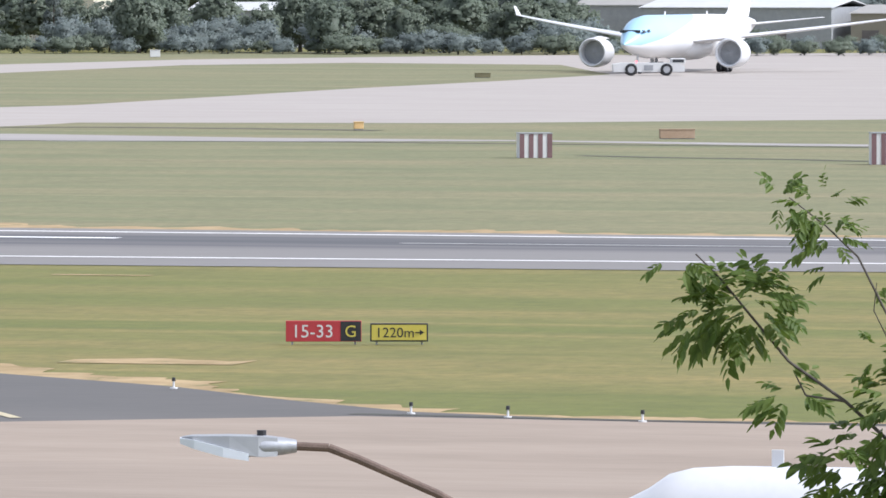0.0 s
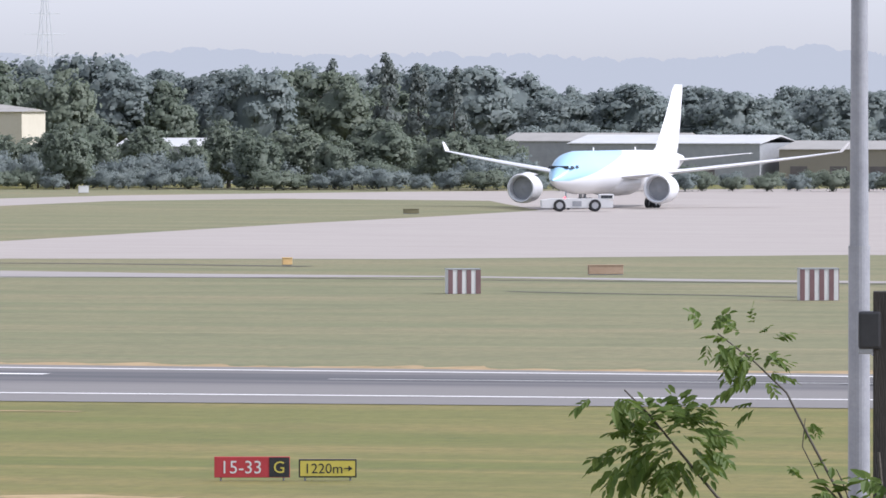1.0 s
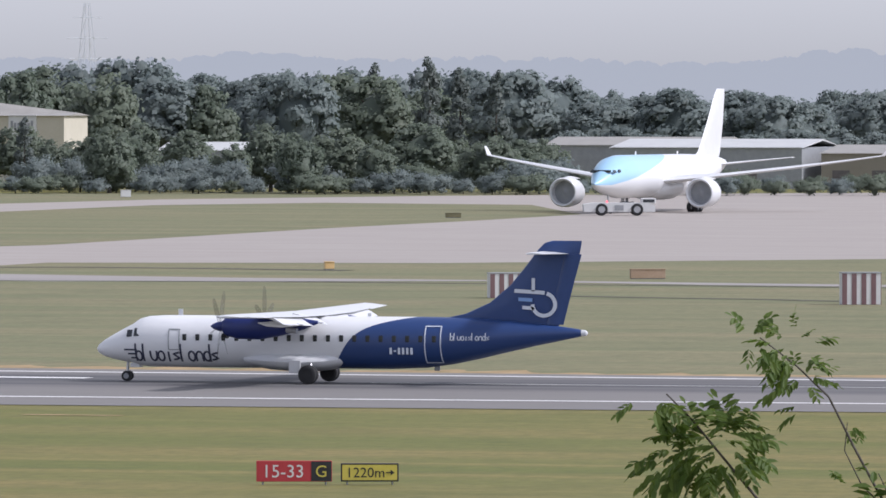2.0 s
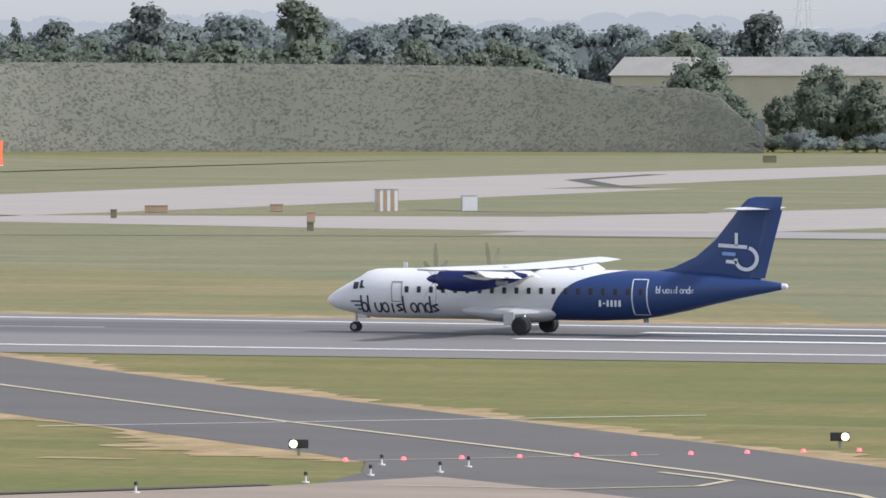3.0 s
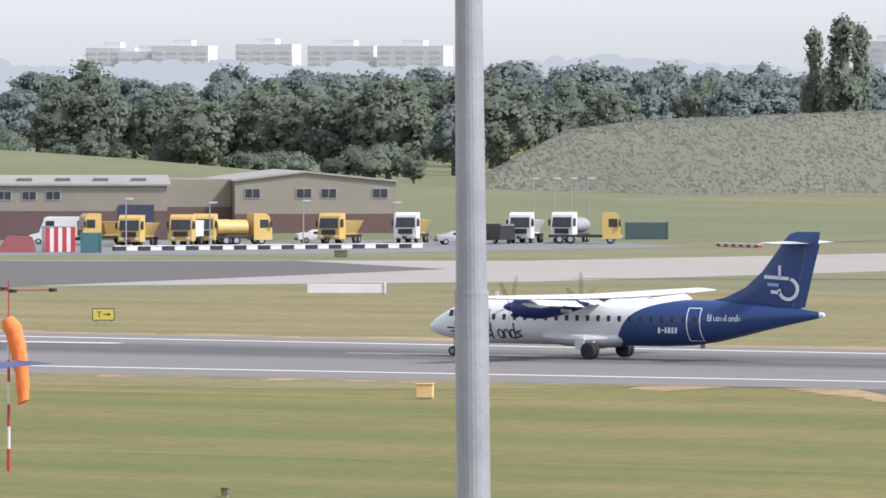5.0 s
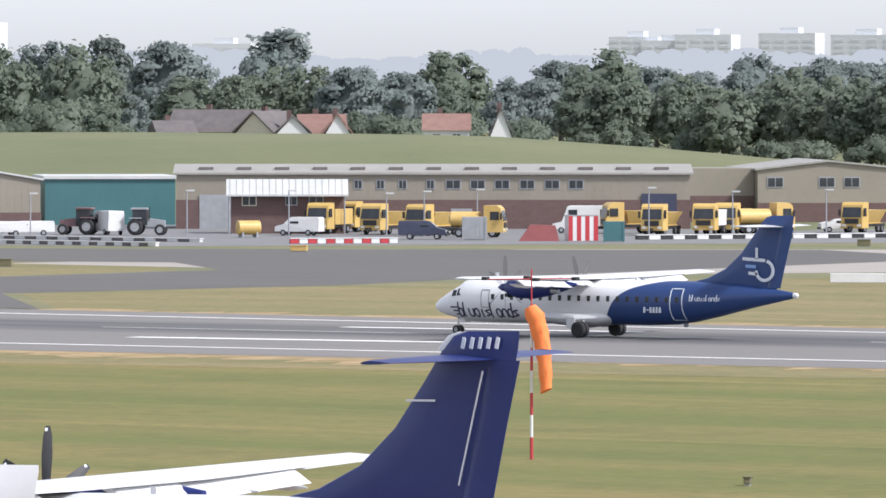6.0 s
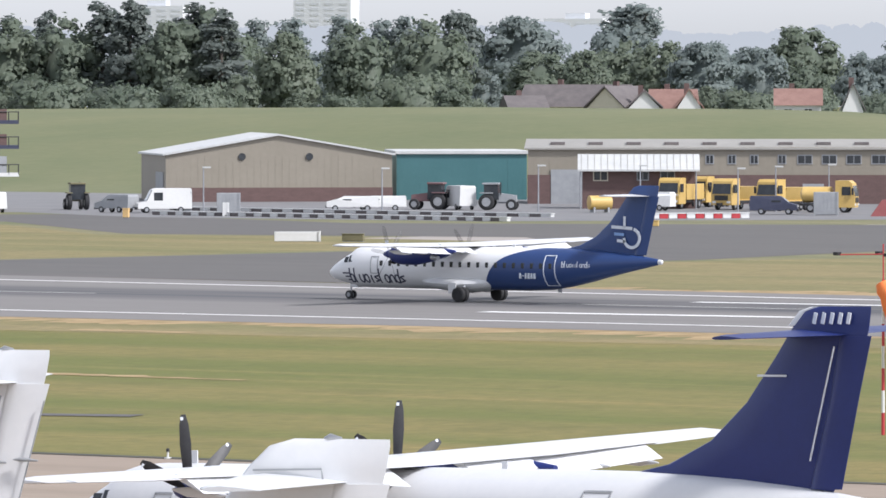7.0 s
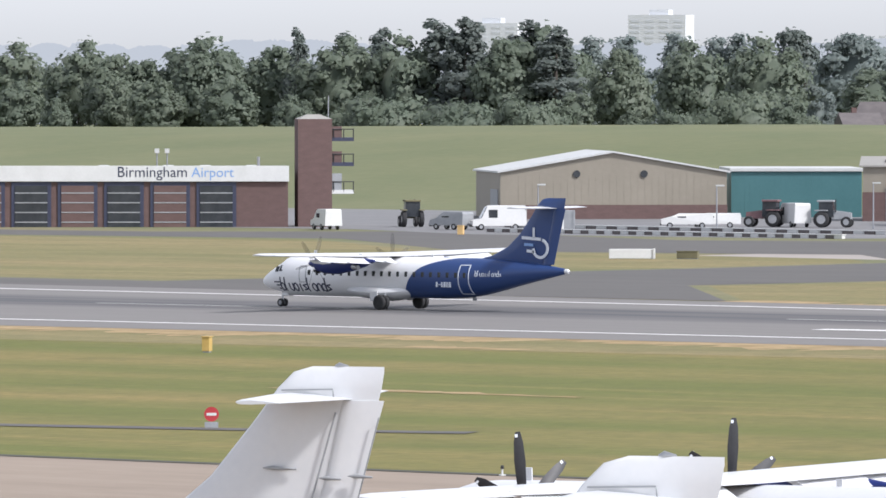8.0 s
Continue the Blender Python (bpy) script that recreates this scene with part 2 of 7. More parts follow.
def loft(bm, rings, cap=True, closed=True):
    rows = [[bm.verts.new(p) for p in r] for r in rings]
    k = len(rows[0])
    for a, b in zip(rows, rows[1:]):
        for i in range(k if closed else k - 1):
            j = (i + 1) % k
            bm.faces.new((a[i], a[j], b[j], b[i]))
    if cap:
        bm.faces.new(rows[0])
        bm.faces.new(rows[-1])
    return bm


def tube(bm, p0, p1, r0, r1=None, n=10):
    p0, p1 = Vector(p0), Vector(p1)
    q = (p1 - p0).to_track_quat("Z", "Y")
    rings = []
    for p, r in ((p0, r0), (p1, r0 if r1 is None else r1)):
        rings.append([p + q @ Vector((r * math.cos(2 * math.pi * i / n), r * math.sin(2 * math.pi * i / n), 0)) for i in range(n)])
    return loft(bm, rings)


def T(p0, p1, r0, r1=None, n=10):
    return tube(bmesh.new(), p0, p1, r0, r1, n)


def body(bm, stations, n=24, cap=True, power=1.0):
    """Rings across x: (x, y, z, half width, half height)."""
    rings = []
    for x, y, z, ry, rz in stations:
        rings.append([(x, y + ry * math.cos(2 * math.pi * i / n), z + rz * math.sin(2 * math.pi * i / n)) for i in range(n)])
    return loft(bm, rings, cap)


FOIL = [(0, 0), (0.02, 0.32), (0.1, 0.7), (0.3, 1.0), (0.6, 0.72), (1, 0.03), (1, -0.03), (0.6, -0.3), (0.3, -0.5), (0.1, -0.45), (0.02, -0.25)]


def wing(bm, sections):
    """Sections: (leading edge x, y, z, chord, half thickness); a vertical fin is built flat and then turned."""
    return loft(bm, [[(x + c * u, y, z + t * v) for u, v in FOIL] for x, y, z, c, t in sections])


def fin(bm, sections):
    """Sections: (leading edge x, z, chord, half thickness)."""
    return loft(bm, [[(x + c * u, t * v * (1 if v >= 0 else 2), z) for u, v in FOIL] for x, z, c, t in sections])


def wheel(name, parent, x, y, z, r, w, tyre=TYRE, hub=STEEL):
    bm = bmesh.new()
    prof = [(0.55, -0.5), (0.86, -0.5), (0.97, -0.36), (1, 0), (0.97, 0.36), (0.86, 0.5), (0.55, 0.5)]
    loft(bm, [[(r * a * math.cos(2 * math.pi * i / 20), w * s, r * a * math.sin(2 * math.pi * i / 20)) for i in range(20)] for a, s in prof], False)
    wo = part(name, bm, tyre, parent, "black rubber tyre on a metal hub", True)
    wo.matrix_basis = pose(x, y, z)
    bm = bmesh.new()
    tube(bm, (0, -w * 0.42, 0), (0, w * 0.42, 0), r * 0.56, n=16)
    for i in range(5):
        a = 2 * math.pi * i / 5
        tube(bm, (r * 0.33 * math.cos(a), -w * 0.45, r * 0.33 * math.sin(a)), (r * 0.33 * math.cos(a), w * 0.45, r * 0.33 * math.sin(a)), r * 0.09, n=6)
    part("hub", bm, hub, wo, "bare metal wheel hub")
    return wo


def sheet(name, pts, z, m, label, category, kind="structure"):
    """A flat area of the ground, given by its outline."""
    bm = bmesh.new()
    f = bm.faces.new([bm.verts.new((x, y, z)) for x, y in pts])
    if f.normal.z < 0:
        f.normal_flip()
    me = bpy.data.meshes.new(name)
    bm.to_mesh(me)
    bm.free()
    me.materials.append(m)
    return tagged(new(name, me), label, category, "", kind)


def strip(name, pts, width, z, m, label, category="marking"):
    """A band of constant width along a line on the ground."""
    bm = bmesh.new()
    P = [Vector((x, y)) for x, y in pts]
    left, right = [], []
    for i, p in enumerate(P):
        d = (P[min(i + 1, len(P) - 1)] - P[max(i - 1, 0)]).normalized()
        s = Vector((-d.y, d.x)) * width / 2
        left.append(bm.verts.new((p.x + s.x, p.y + s.y, z)))
        right.append(bm.verts.new((p.x - s.x, p.y - s.y, z)))
    for i in range(len(P) - 1):
        bm.faces.new((right[i], right[i + 1], left[i + 1], left[i]))
    me = bpy.data.meshes.new(name)
    bm.to_mesh(me)
    bm.free()
    me.materials.append(m)
    return tagged(new(name, me), label, category, "", "structure")


def lettering(text, size, m, parent, at, name="lettering", label=""):
    """Built-in font, made into a thin mesh; at: pose of its lower left."""
    cu = bpy.data.curves.new(name, "FONT")
    cu.body, cu.size, cu.extrude, cu.resolution_u = text, size, 0.004, 3
    tmp = bpy.data.objects.new("tmp", cu)
    me = bpy.data.meshes.new_from_object(tmp)
    bpy.data.objects.remove(tmp)
    me.name = name
    me.materials.append(m)
    ob = new(name, me)
    ob.parent = parent
    ob.matrix_basis = at
    return tagged(ob, label)


# ---- the ground and the paved areas ----
sheet("ground", [(-4800, -400), (3000, -400), (3000, 4800), (-4800, 4800)], 0.0, GRASS, "mown airfield grass with dry streaks", "grass")
sheet("ground_far_side", [(-900, 452), (-600, 448), (-400, 445), (-92, 425), (300, 415), (300, 1290), (-380, 1290), (-640, 1040), (-640, 700), (-900, 700)], 0.012, GRASS_FAR,
      "dry pale airfield grass across the runway", "grass")
NEAR_L, FAR_L = (lambda x: 393.9 + 0.0475 * x), (lambda x: 419.0 - 0.036 * x)
XS = [300, 0, -100, -200, -300, -400, -600, -900]
sheet("runway", [(x, NEAR_L(x) - 10.5) for x in XS] + [(x, FAR_L(x) + 2.5 - 0.018 * x) for x in reversed(XS)], 0.03, RUNWAY, "grey asphalt runway darkened by tyre rubber", "runway")
strip("runway_line_near", [(x, NEAR_L(x)) for x in XS], 0.95, 0.045, LINE, "white painted edge line of the runway")
strip("runway_line_far", [(x, FAR_L(x)) for x in XS], 1.0, 0.045, LINE, "white painted edge line of the runway")
def dash(name, x0, x1, ya, yb, w, m=None, label="broad white touchdown bar painted on the runway"):
    return strip(name, [(x0, ya), (x1, yb)], w, 0.05, m or LINE, label)


dash("touchdown_bar_1", -161.5, -139.2, 403.3, 404.0, 1.7)
dash("touchdown_bar_2", -158.5, -135.0, 415.0, 414.5, 1.5)
dash("touchdown_bar_3", -306.0, -284.0, 393.4, 396.4, 1.9)
dash("touchdown_bar_4", -308.0, -286.0, 418.4, 420.6, 1.5)
for k, (a, b, c) in enumerate(((-321, -291, 409.5), (-263, -246, 411.5), (-216, -190, 411.0), (-382, -352, 409.0), (-118, -88, 411))):
    dash(f"centre_line_{k + 1}", a, b, c, c + 0.8, 0.5, LINE_THIN, "worn white centre line dash of the runway")

def verge(name, line, w0, w1, side, seed, label="dry straw verge beside the taxiway", z=0.018):
    """A band along one side of a line whose outer edge is ragged."""
    P = []
    for a, b in zip(line, line[1:]):
        k = max(1, int(math.dist(a, b) / 0.8))
        P += [Vector(a).lerp(Vector(b), i / k) for i in range(k)]
    P.append(Vector(line[-1]))
    bm, rows = bmesh.new(), []
    for i, p in enumerate(P):
        d = (P[min(i + 1, len(P) - 1)] - P[max(i - 1, 0)]).normalized()
        n = Vector((-d.y, d.x)) * side
        f = 0.5 + 0.9 * noise.noise((p.x * 0.09, p.y * 0.09, seed)) + 0.5 * noise.noise((p.x * 0.6, p.y * 0.6, seed)) + 0.25 * noise.noise((p.x * 2.1, p.y * 2.1, seed))
        q, r = p + n * (w0 + (w1 - w0) * max(0.0, f)), p - n * 0.6
        rows.append((bm.verts.new((r.x, r.y, z)), bm.verts.new((q.x, q.y, z))))
    for a, b in zip(rows, rows[1:]):
        bm.faces.new((a[0], b[0], b[1], a[1]))
    return tagged(new(name, finish(name, bm, STRAW)), label, "verge", "", "structure")


# taxiway from the runway to the stands, with its dry verges
TAXI_L = [(-212, 381), (-204.5, 371), (-186, 349), (-167.5, 329), (-154, 316), (-142, 304), (-131, 292.5), (-121, 282), (-117, 277), (-114.2, 270), (-112.5, 262)]
TAXI_R = [(-186, 381), (-174.5, 367.5), (-157, 347), (-140, 328), (-124, 310.5), (-109.5, 295), (-94.8, 277.2), (-86.1, 270.4), (-79.5, 263), (-73.5, 257.3), (-64.7, 254), (-59.6, 253.7), (60, 252)]
verge("taxiway_verge_left", TAXI_L[:9], 0.6, 5.5, -1, 1.0)
verge("taxiway_verge_right", TAXI_R, 0.4, 3.4, 1, 4.0)
sheet("taxiway", TAXI_L + [(-112, 255), (-131, 239), (-131, 226), (60, 226)] + list(reversed(TAXI_R)), 0.028, ASPHALT_TAXI, "dark asphalt taxiway", "taxiway")
verge("runway_verge_far", [(x, FAR_L(x) + 2.4 - 0.018 * x) for x in (300, 0, -100, -200, -300, -352)], 1.5, 7.5, -1, 9.0, "dry straw verge along the runway", 0.02)
sheet("dry_turf_near", [(-214, 378), (-330, 371), (-900, 345), (-900, 302), (-600, 318), (-420, 338), (-300, 350), (-232, 358), (-222, 366)], 0.01, DRY_TURF, "parched turf beside the runway", "grass")
sheet("dry_turf_far", [(-150, 428), (-352, 444), (-380, 475), (-374, 512), (-360, 560), (-340, 575), (-300, 560), (-230, 520), (-170, 470)], 0.016, DRY_TURF, "parched turf beyond the runway", "grass")
sheet("dry_turf_island", [(-424, 462), (-900, 478), (-900, 556), (-600, 586), (-527, 596), (-479, 558), (-440, 568), (-421, 548), (-420, 522)], 0.016, DRY_TURF, "parched turf between taxiways", "grass")
verge("runway_verge_near", [(x, NEAR_L(x) - 10.0) for x in (-214, -300, -420, -600, -900)], 1.0, 11.0, 1, 7.0, "dry straw verge along the runway")
strip("taxiway_centre_line", [(-214, 396), (-200, 381), (-182.2, 362.2), (-160, 336), (-133.2, 306.8), (-116, 289), (-101.4, 273.4), (-92, 262), (-85, 250)], 0.42, 0.05, LINE_YELLOW, "worn yellow centre line of the taxiway")
strip("holding_line", [(-141, 299), (-127.7, 311), (-119, 319)], 0.3, 0.05, LINE_THIN, "thin white holding line across the taxiway")
strip("stop_bar_line", [(-118, 277.4), (-108.7, 286.2)], 0.25, 0.05, LINE_YELLOW, "thin yellow stop line")
strip("lead_off_curve", [(-110, 262), (-103, 262), (-99.3, 265.5), (-99.6, 269.5), (-104, 274)], 0.4, 0.052, LINE_YELLOW, "curved worn yellow line")


def stand_apron():
    """Concrete stands, rising gently towards the terminal side."""
    edge = [(-900, 226), (-400, 233), (-202, 236.8), (-168, 238), (-131, 240.8), (-121, 249), (-113.5, 260), (-110.5, 268.3), (-99, 258), (-84.8, 247.9), (-74.4, 254.2), (-59.6, 253.2), (100, 251), (400, 250)]
    bm = bmesh.new()
    rows = []
    for f, z in ((0.0, 0.036), (0.12, 0.06), (0.45, 1.5), (1.0, 1.5)):
        rows.append([bm.verts.new((x, y + (20 - y) * f * 0.9, z)) for x, y in edge])
    for a, b in zip(rows, rows[1:]):
        for i in range(len(edge) - 1):
            bm.faces.new((a[i], b[i], b[i + 1], a[i + 1]))
    me = finish("apron_stands", bm, CONCRETE_NEAR)
    return tagged(new("apron_stands", me), "sandy concrete aircraft stands with stains", "apron", "", "structure")


stand_apron()
strip("stand_edge_drain", [(-400, 233.6), (-202, 237.6), (-168, 238.8), (-131.5, 241.8), (-121.5, 250.5), (-114, 261)], 1.0, 0.04, DRAIN, "dark gutter along the stands", "drain")
strip("stand_edge_drain_right", [(-75, 255.4), (-64.7, 254.2), (-59.6, 254.1), (60, 252.8)], 0.8, 0.042, DRAIN, "dark gutter along the stands", "drain")
# across the runway: big apron, old taxiways, perimeter road
sheet("apron_far", [(300, 760), (300, 1310), (-283, 1300), (-343, 1233), (-372, 1176), (-395, 997), (-392, 820), (-380, 790), (-391, 741), (-406, 667), (-430, 655), (-450, 640), (-450, 560), (-384, 551),
                    (-357, 588), (-350, 665), (-337, 700), (-334, 750), (-334, 899), (-350, 882), (-352, 1112), (-336, 1145), (-300, 1130), (-268, 1035), (-267, 978), (-268, 915), (-265, 799), (-286, 722), (-341, 710), (-346, 689), (-283, 666), (-244, 657), (-236, 700), (-236, 712), (-200, 720), (-163, 750)],
      0.02, CONCRETE, "pale concrete apron and taxiways in sunlight", "apron")
sheet("apron_grass_wedge", [(-337, 1014), (-336, 1140), (-300, 1120), (-269, 1040), (-268.5, 915), (-266, 800), (-284, 735), (-330, 720), (-333, 745), (-334, 890), (-349, 884)], 0.026, GRASS_FAR, "dry grass island between taxiways", "grass")
sheet("perimeter_taxiway", [(-224, 642), (-212, 637.5), (-189, 643.5), (-176, 648), (-154, 639), (-90, 628), (100, 610), (100, 616), (-90, 633), (-152, 646), (-176, 652), (-200, 655), (-225, 664), (-264, 668), (-262, 645)], 0.03, ROAD_PALE,
      "narrow grey taxiway beyond the grass", "taxiway")
strip("ditch_line", [(-360, 600), (-300, 629), (-254, 640), (-222, 639), (-189, 641.5), (-154, 636), (-90, 625), (100, 607)], 1.6, 0.034, DRAIN, "dark drainage channel in the grass", "drain")
strip("dark_grass_line_near_hut", [(-158, 601), (-150, 597), (-140, 594), (-131, 589)], 1.5, 0.034, DRAIN, "dark overgrown ditch", "drain")
strip("dark_grass_line_a", [(-236, 690), (-226, 693), (-212, 690), (-199, 686)], 2.5, 0.034, DRAIN, "dark overgrown ditch", "drain")
strip("dark_grass_line_b", [(-380, 1000), (-372, 950), (-350, 905), (-340, 890)], 3.0, 0.034, DRAIN, "dark overgrown ditch", "drain")
strip("dark_grass_line_c", [(-312, 752), (-300, 744), (-288, 742), (-278, 746)], 3.0, 0.034, DRAIN, "dark overgrown ditch", "drain")
sheet("dark_taxiway", [(-352, 442), (-382, 475), (-377, 512), (-384, 552), (-391, 629), (-425, 656), (-445, 641), (-495, 615), (-545, 636), (-568, 617), (-900, 585), (-900, 560), (-600, 590), (-527, 600), (-479, 562), (-440, 572), (-418, 550), (-417, 520), (-422, 459),
                       (-900, 475), (-900, 445), (-500, 444)], 0.024, ASPHALT_TAXI, "dark asphalt taxiway joining the runway", "taxiway")
sheet("yard", [(-900, 628), (-560, 640), (-532, 626), (-490, 630), (-470, 655), (-440, 690), (-430, 742), (-455, 765), (-470, 800), (-900, 800)], 0.03, YARD, "grey tarmac works yard", "yard")
for k, (x, y, w, n) in enumerate(((-92, 286, 1.3, 7), (-300, 352, 1.1, 9), (-216, 352, 1.0, 6), (-150, 300, 1.3, 4), (-134, 268, 1.1, 4), (-128, 276, 1.2, 4), (-318, 296, 1.2, 22), (-120, 366, 0.8, 5), (-183, 362, 0.9, 6), (-258, 300, 0.9, 20), (-300, 268, 0.8, 16))):
    verge(f"dry_streak_{k + 1}", [(x - n / 2, y), (x + n / 2, y + 0.2)], 0.0, w * 2.2, 1, k * 3.1, "streak of dead straw in the turf", 0.022)

# ---- aircraft ----
def livery_atr():
    n = Nodes("white_and_blue_livery")
    x, y, z = n.xyz()
    u = n.math("DIVIDE", n.math("SUBTRACT", z, 0.75), 2.85, True)
    edge = n.math("ADD", 13.5, n.math("ADD", n.math("MULTIPLY", u, 1.8), n.math("MULTIPLY", n.math("POWER", u, 7.0), 2.9)))
    blue = n.math("GREATER_THAN", x, edge)
    dirt = n.noise(1.2, 4, (0.4, 1, 1.4))
    white = n.mix(n.ramp(dirt, 0.35, 0.8), (0.78, 0.78, 0.78), (0.7, 0.71, 0.72))
    return n.done(n.mix(blue, white, (0.024, 0.055, 0.172)), 0.38)


LIVERY_BLUE = livery_atr()


def glyph(pts, t, y):
    """A stroke of flat paint on the aircraft's side: a bent bar of width t along points in x and z; y may follow the hull."""
    bm = bmesh.new()
    P = [Vector(p) for p in pts]
    if callable(y):
        fine = []
        for a, b in zip(P, P[1:]):
            k = max(1, int((b - a).length / 0.12))
            fine += [a.lerp(b, i / k) for i in range(k)]
        P = fine + [P[-1]]
        rows = []
        for i, p in enumerate(P):
            d = (P[min(i + 1, len(P) - 1)] - P[max(i - 1, 0)]).normalized()
            e = Vector((-d.y, d.x)) * t / 2
            y0, y1 = y(p.x + e.x, p.y + e.y), y(p.x - e.x, p.y - e.y)
            rows.append([(p.x + e.x, y0, p.y + e.y), (p.x - e.x, y1, p.y - e.y), (p.x - e.x, y1 + 0.03, p.y - e.y), (p.x + e.x, y0 + 0.03, p.y + e.y)])
        return loft(bm, rows)
    rows = []
    for i, p in enumerate(P):
        d = (P[min(i + 1, len(P) - 1)] - P[max(i - 1, 0)]).normalized()
        s = Vector((-d.y, d.x)) * t / 2
        rows.append([(p.x + s.x, y, p.y + s.y), (p.x - s.x, y, p.y - s.y), (p.x - s.x, y + 0.03, p.y - s.y), (p.x + s.x, y + 0.03, p.y + s.y)])
    return loft(bm, rows)


ATR_BODY = [(0, 1.72, 0.03, 0.03), (0.12, 1.73, 0.24, 0.22), (0.45, 1.77, 0.50, 0.44), (1.0, 1.85, 0.78, 0.68), (1.6, 1.95, 1.00, 0.90), (2.1, 2.04, 1.13, 1.06), (2.5, 2.12, 1.20, 1.26), (3.0, 2.15, 1.28, 1.36),
            (3.8, 2.17, 1.36, 1.39), (5, 2.17, 1.40, 1.40), (9, 2.17, 1.41, 1.40), (13, 2.17, 1.41, 1.40), (16.5, 2.17, 1.40, 1.40), (18.5, 2.21, 1.37, 1.36), (20, 2.31, 1.26, 1.25), (21.5, 2.44, 1.08, 1.07), (23, 2.57, 0.85, 0.84),
            (24.5, 2.67, 0.58, 0.60), (26, 2.74, 0.31, 0.36), (26.85, 2.77, 0.17, 0.21), (27.1, 2.77, 0.1, 0.13), (27.17, 2.77, 0.02, 0.02)]


def half_width(x):
    for a, b in zip(ATR_BODY, ATR_BODY[1:]):
        if a[0] <= x <= b[0]:
            f = (x - a[0]) / (b[0] - a[0])
            return a[2] + (b[2] - a[2]) * f
    return 1.4


def hull(side):
    """Distance of the skin from the middle plane at a given x and z, on one side."""
    def at(x, z):
        for a, b in zip(ATR_BODY, ATR_BODY[1:]):
            if a[0] <= x <= b[0]:
                f = (x - a[0]) / (b[0] - a[0])
                zc, ry, rz = (a[k] + (b[k] - a[k]) * f for k in (1, 2, 3))
                return side * (ry * math.sqrt(max(0.02, 1 - ((z - zc) / rz) ** 2)) + 0.012) - 0.015
        return side * 1.4
    return at


def spinning_blade():
    """Blades turning too fast to be seen as solid."""
    n = Nodes("spinning_blade")
    m = n.done((0.03, 0.03, 0.032), 0.5)
    clear = n.t.nodes.new("ShaderNodeBsdfTransparent")
    ms = n.t.nodes.new("ShaderNodeMixShader")
    ms.inputs[0].default_value = 0.82
    n.link(n.b.outputs[0], ms.inputs[1])
    n.link(clear.outputs[0], ms.inputs[2])
    n.link(ms.outputs[0], n.t.nodes["Material Output"].inputs["Surface"])
    return m


SPIN = spinning_blade()


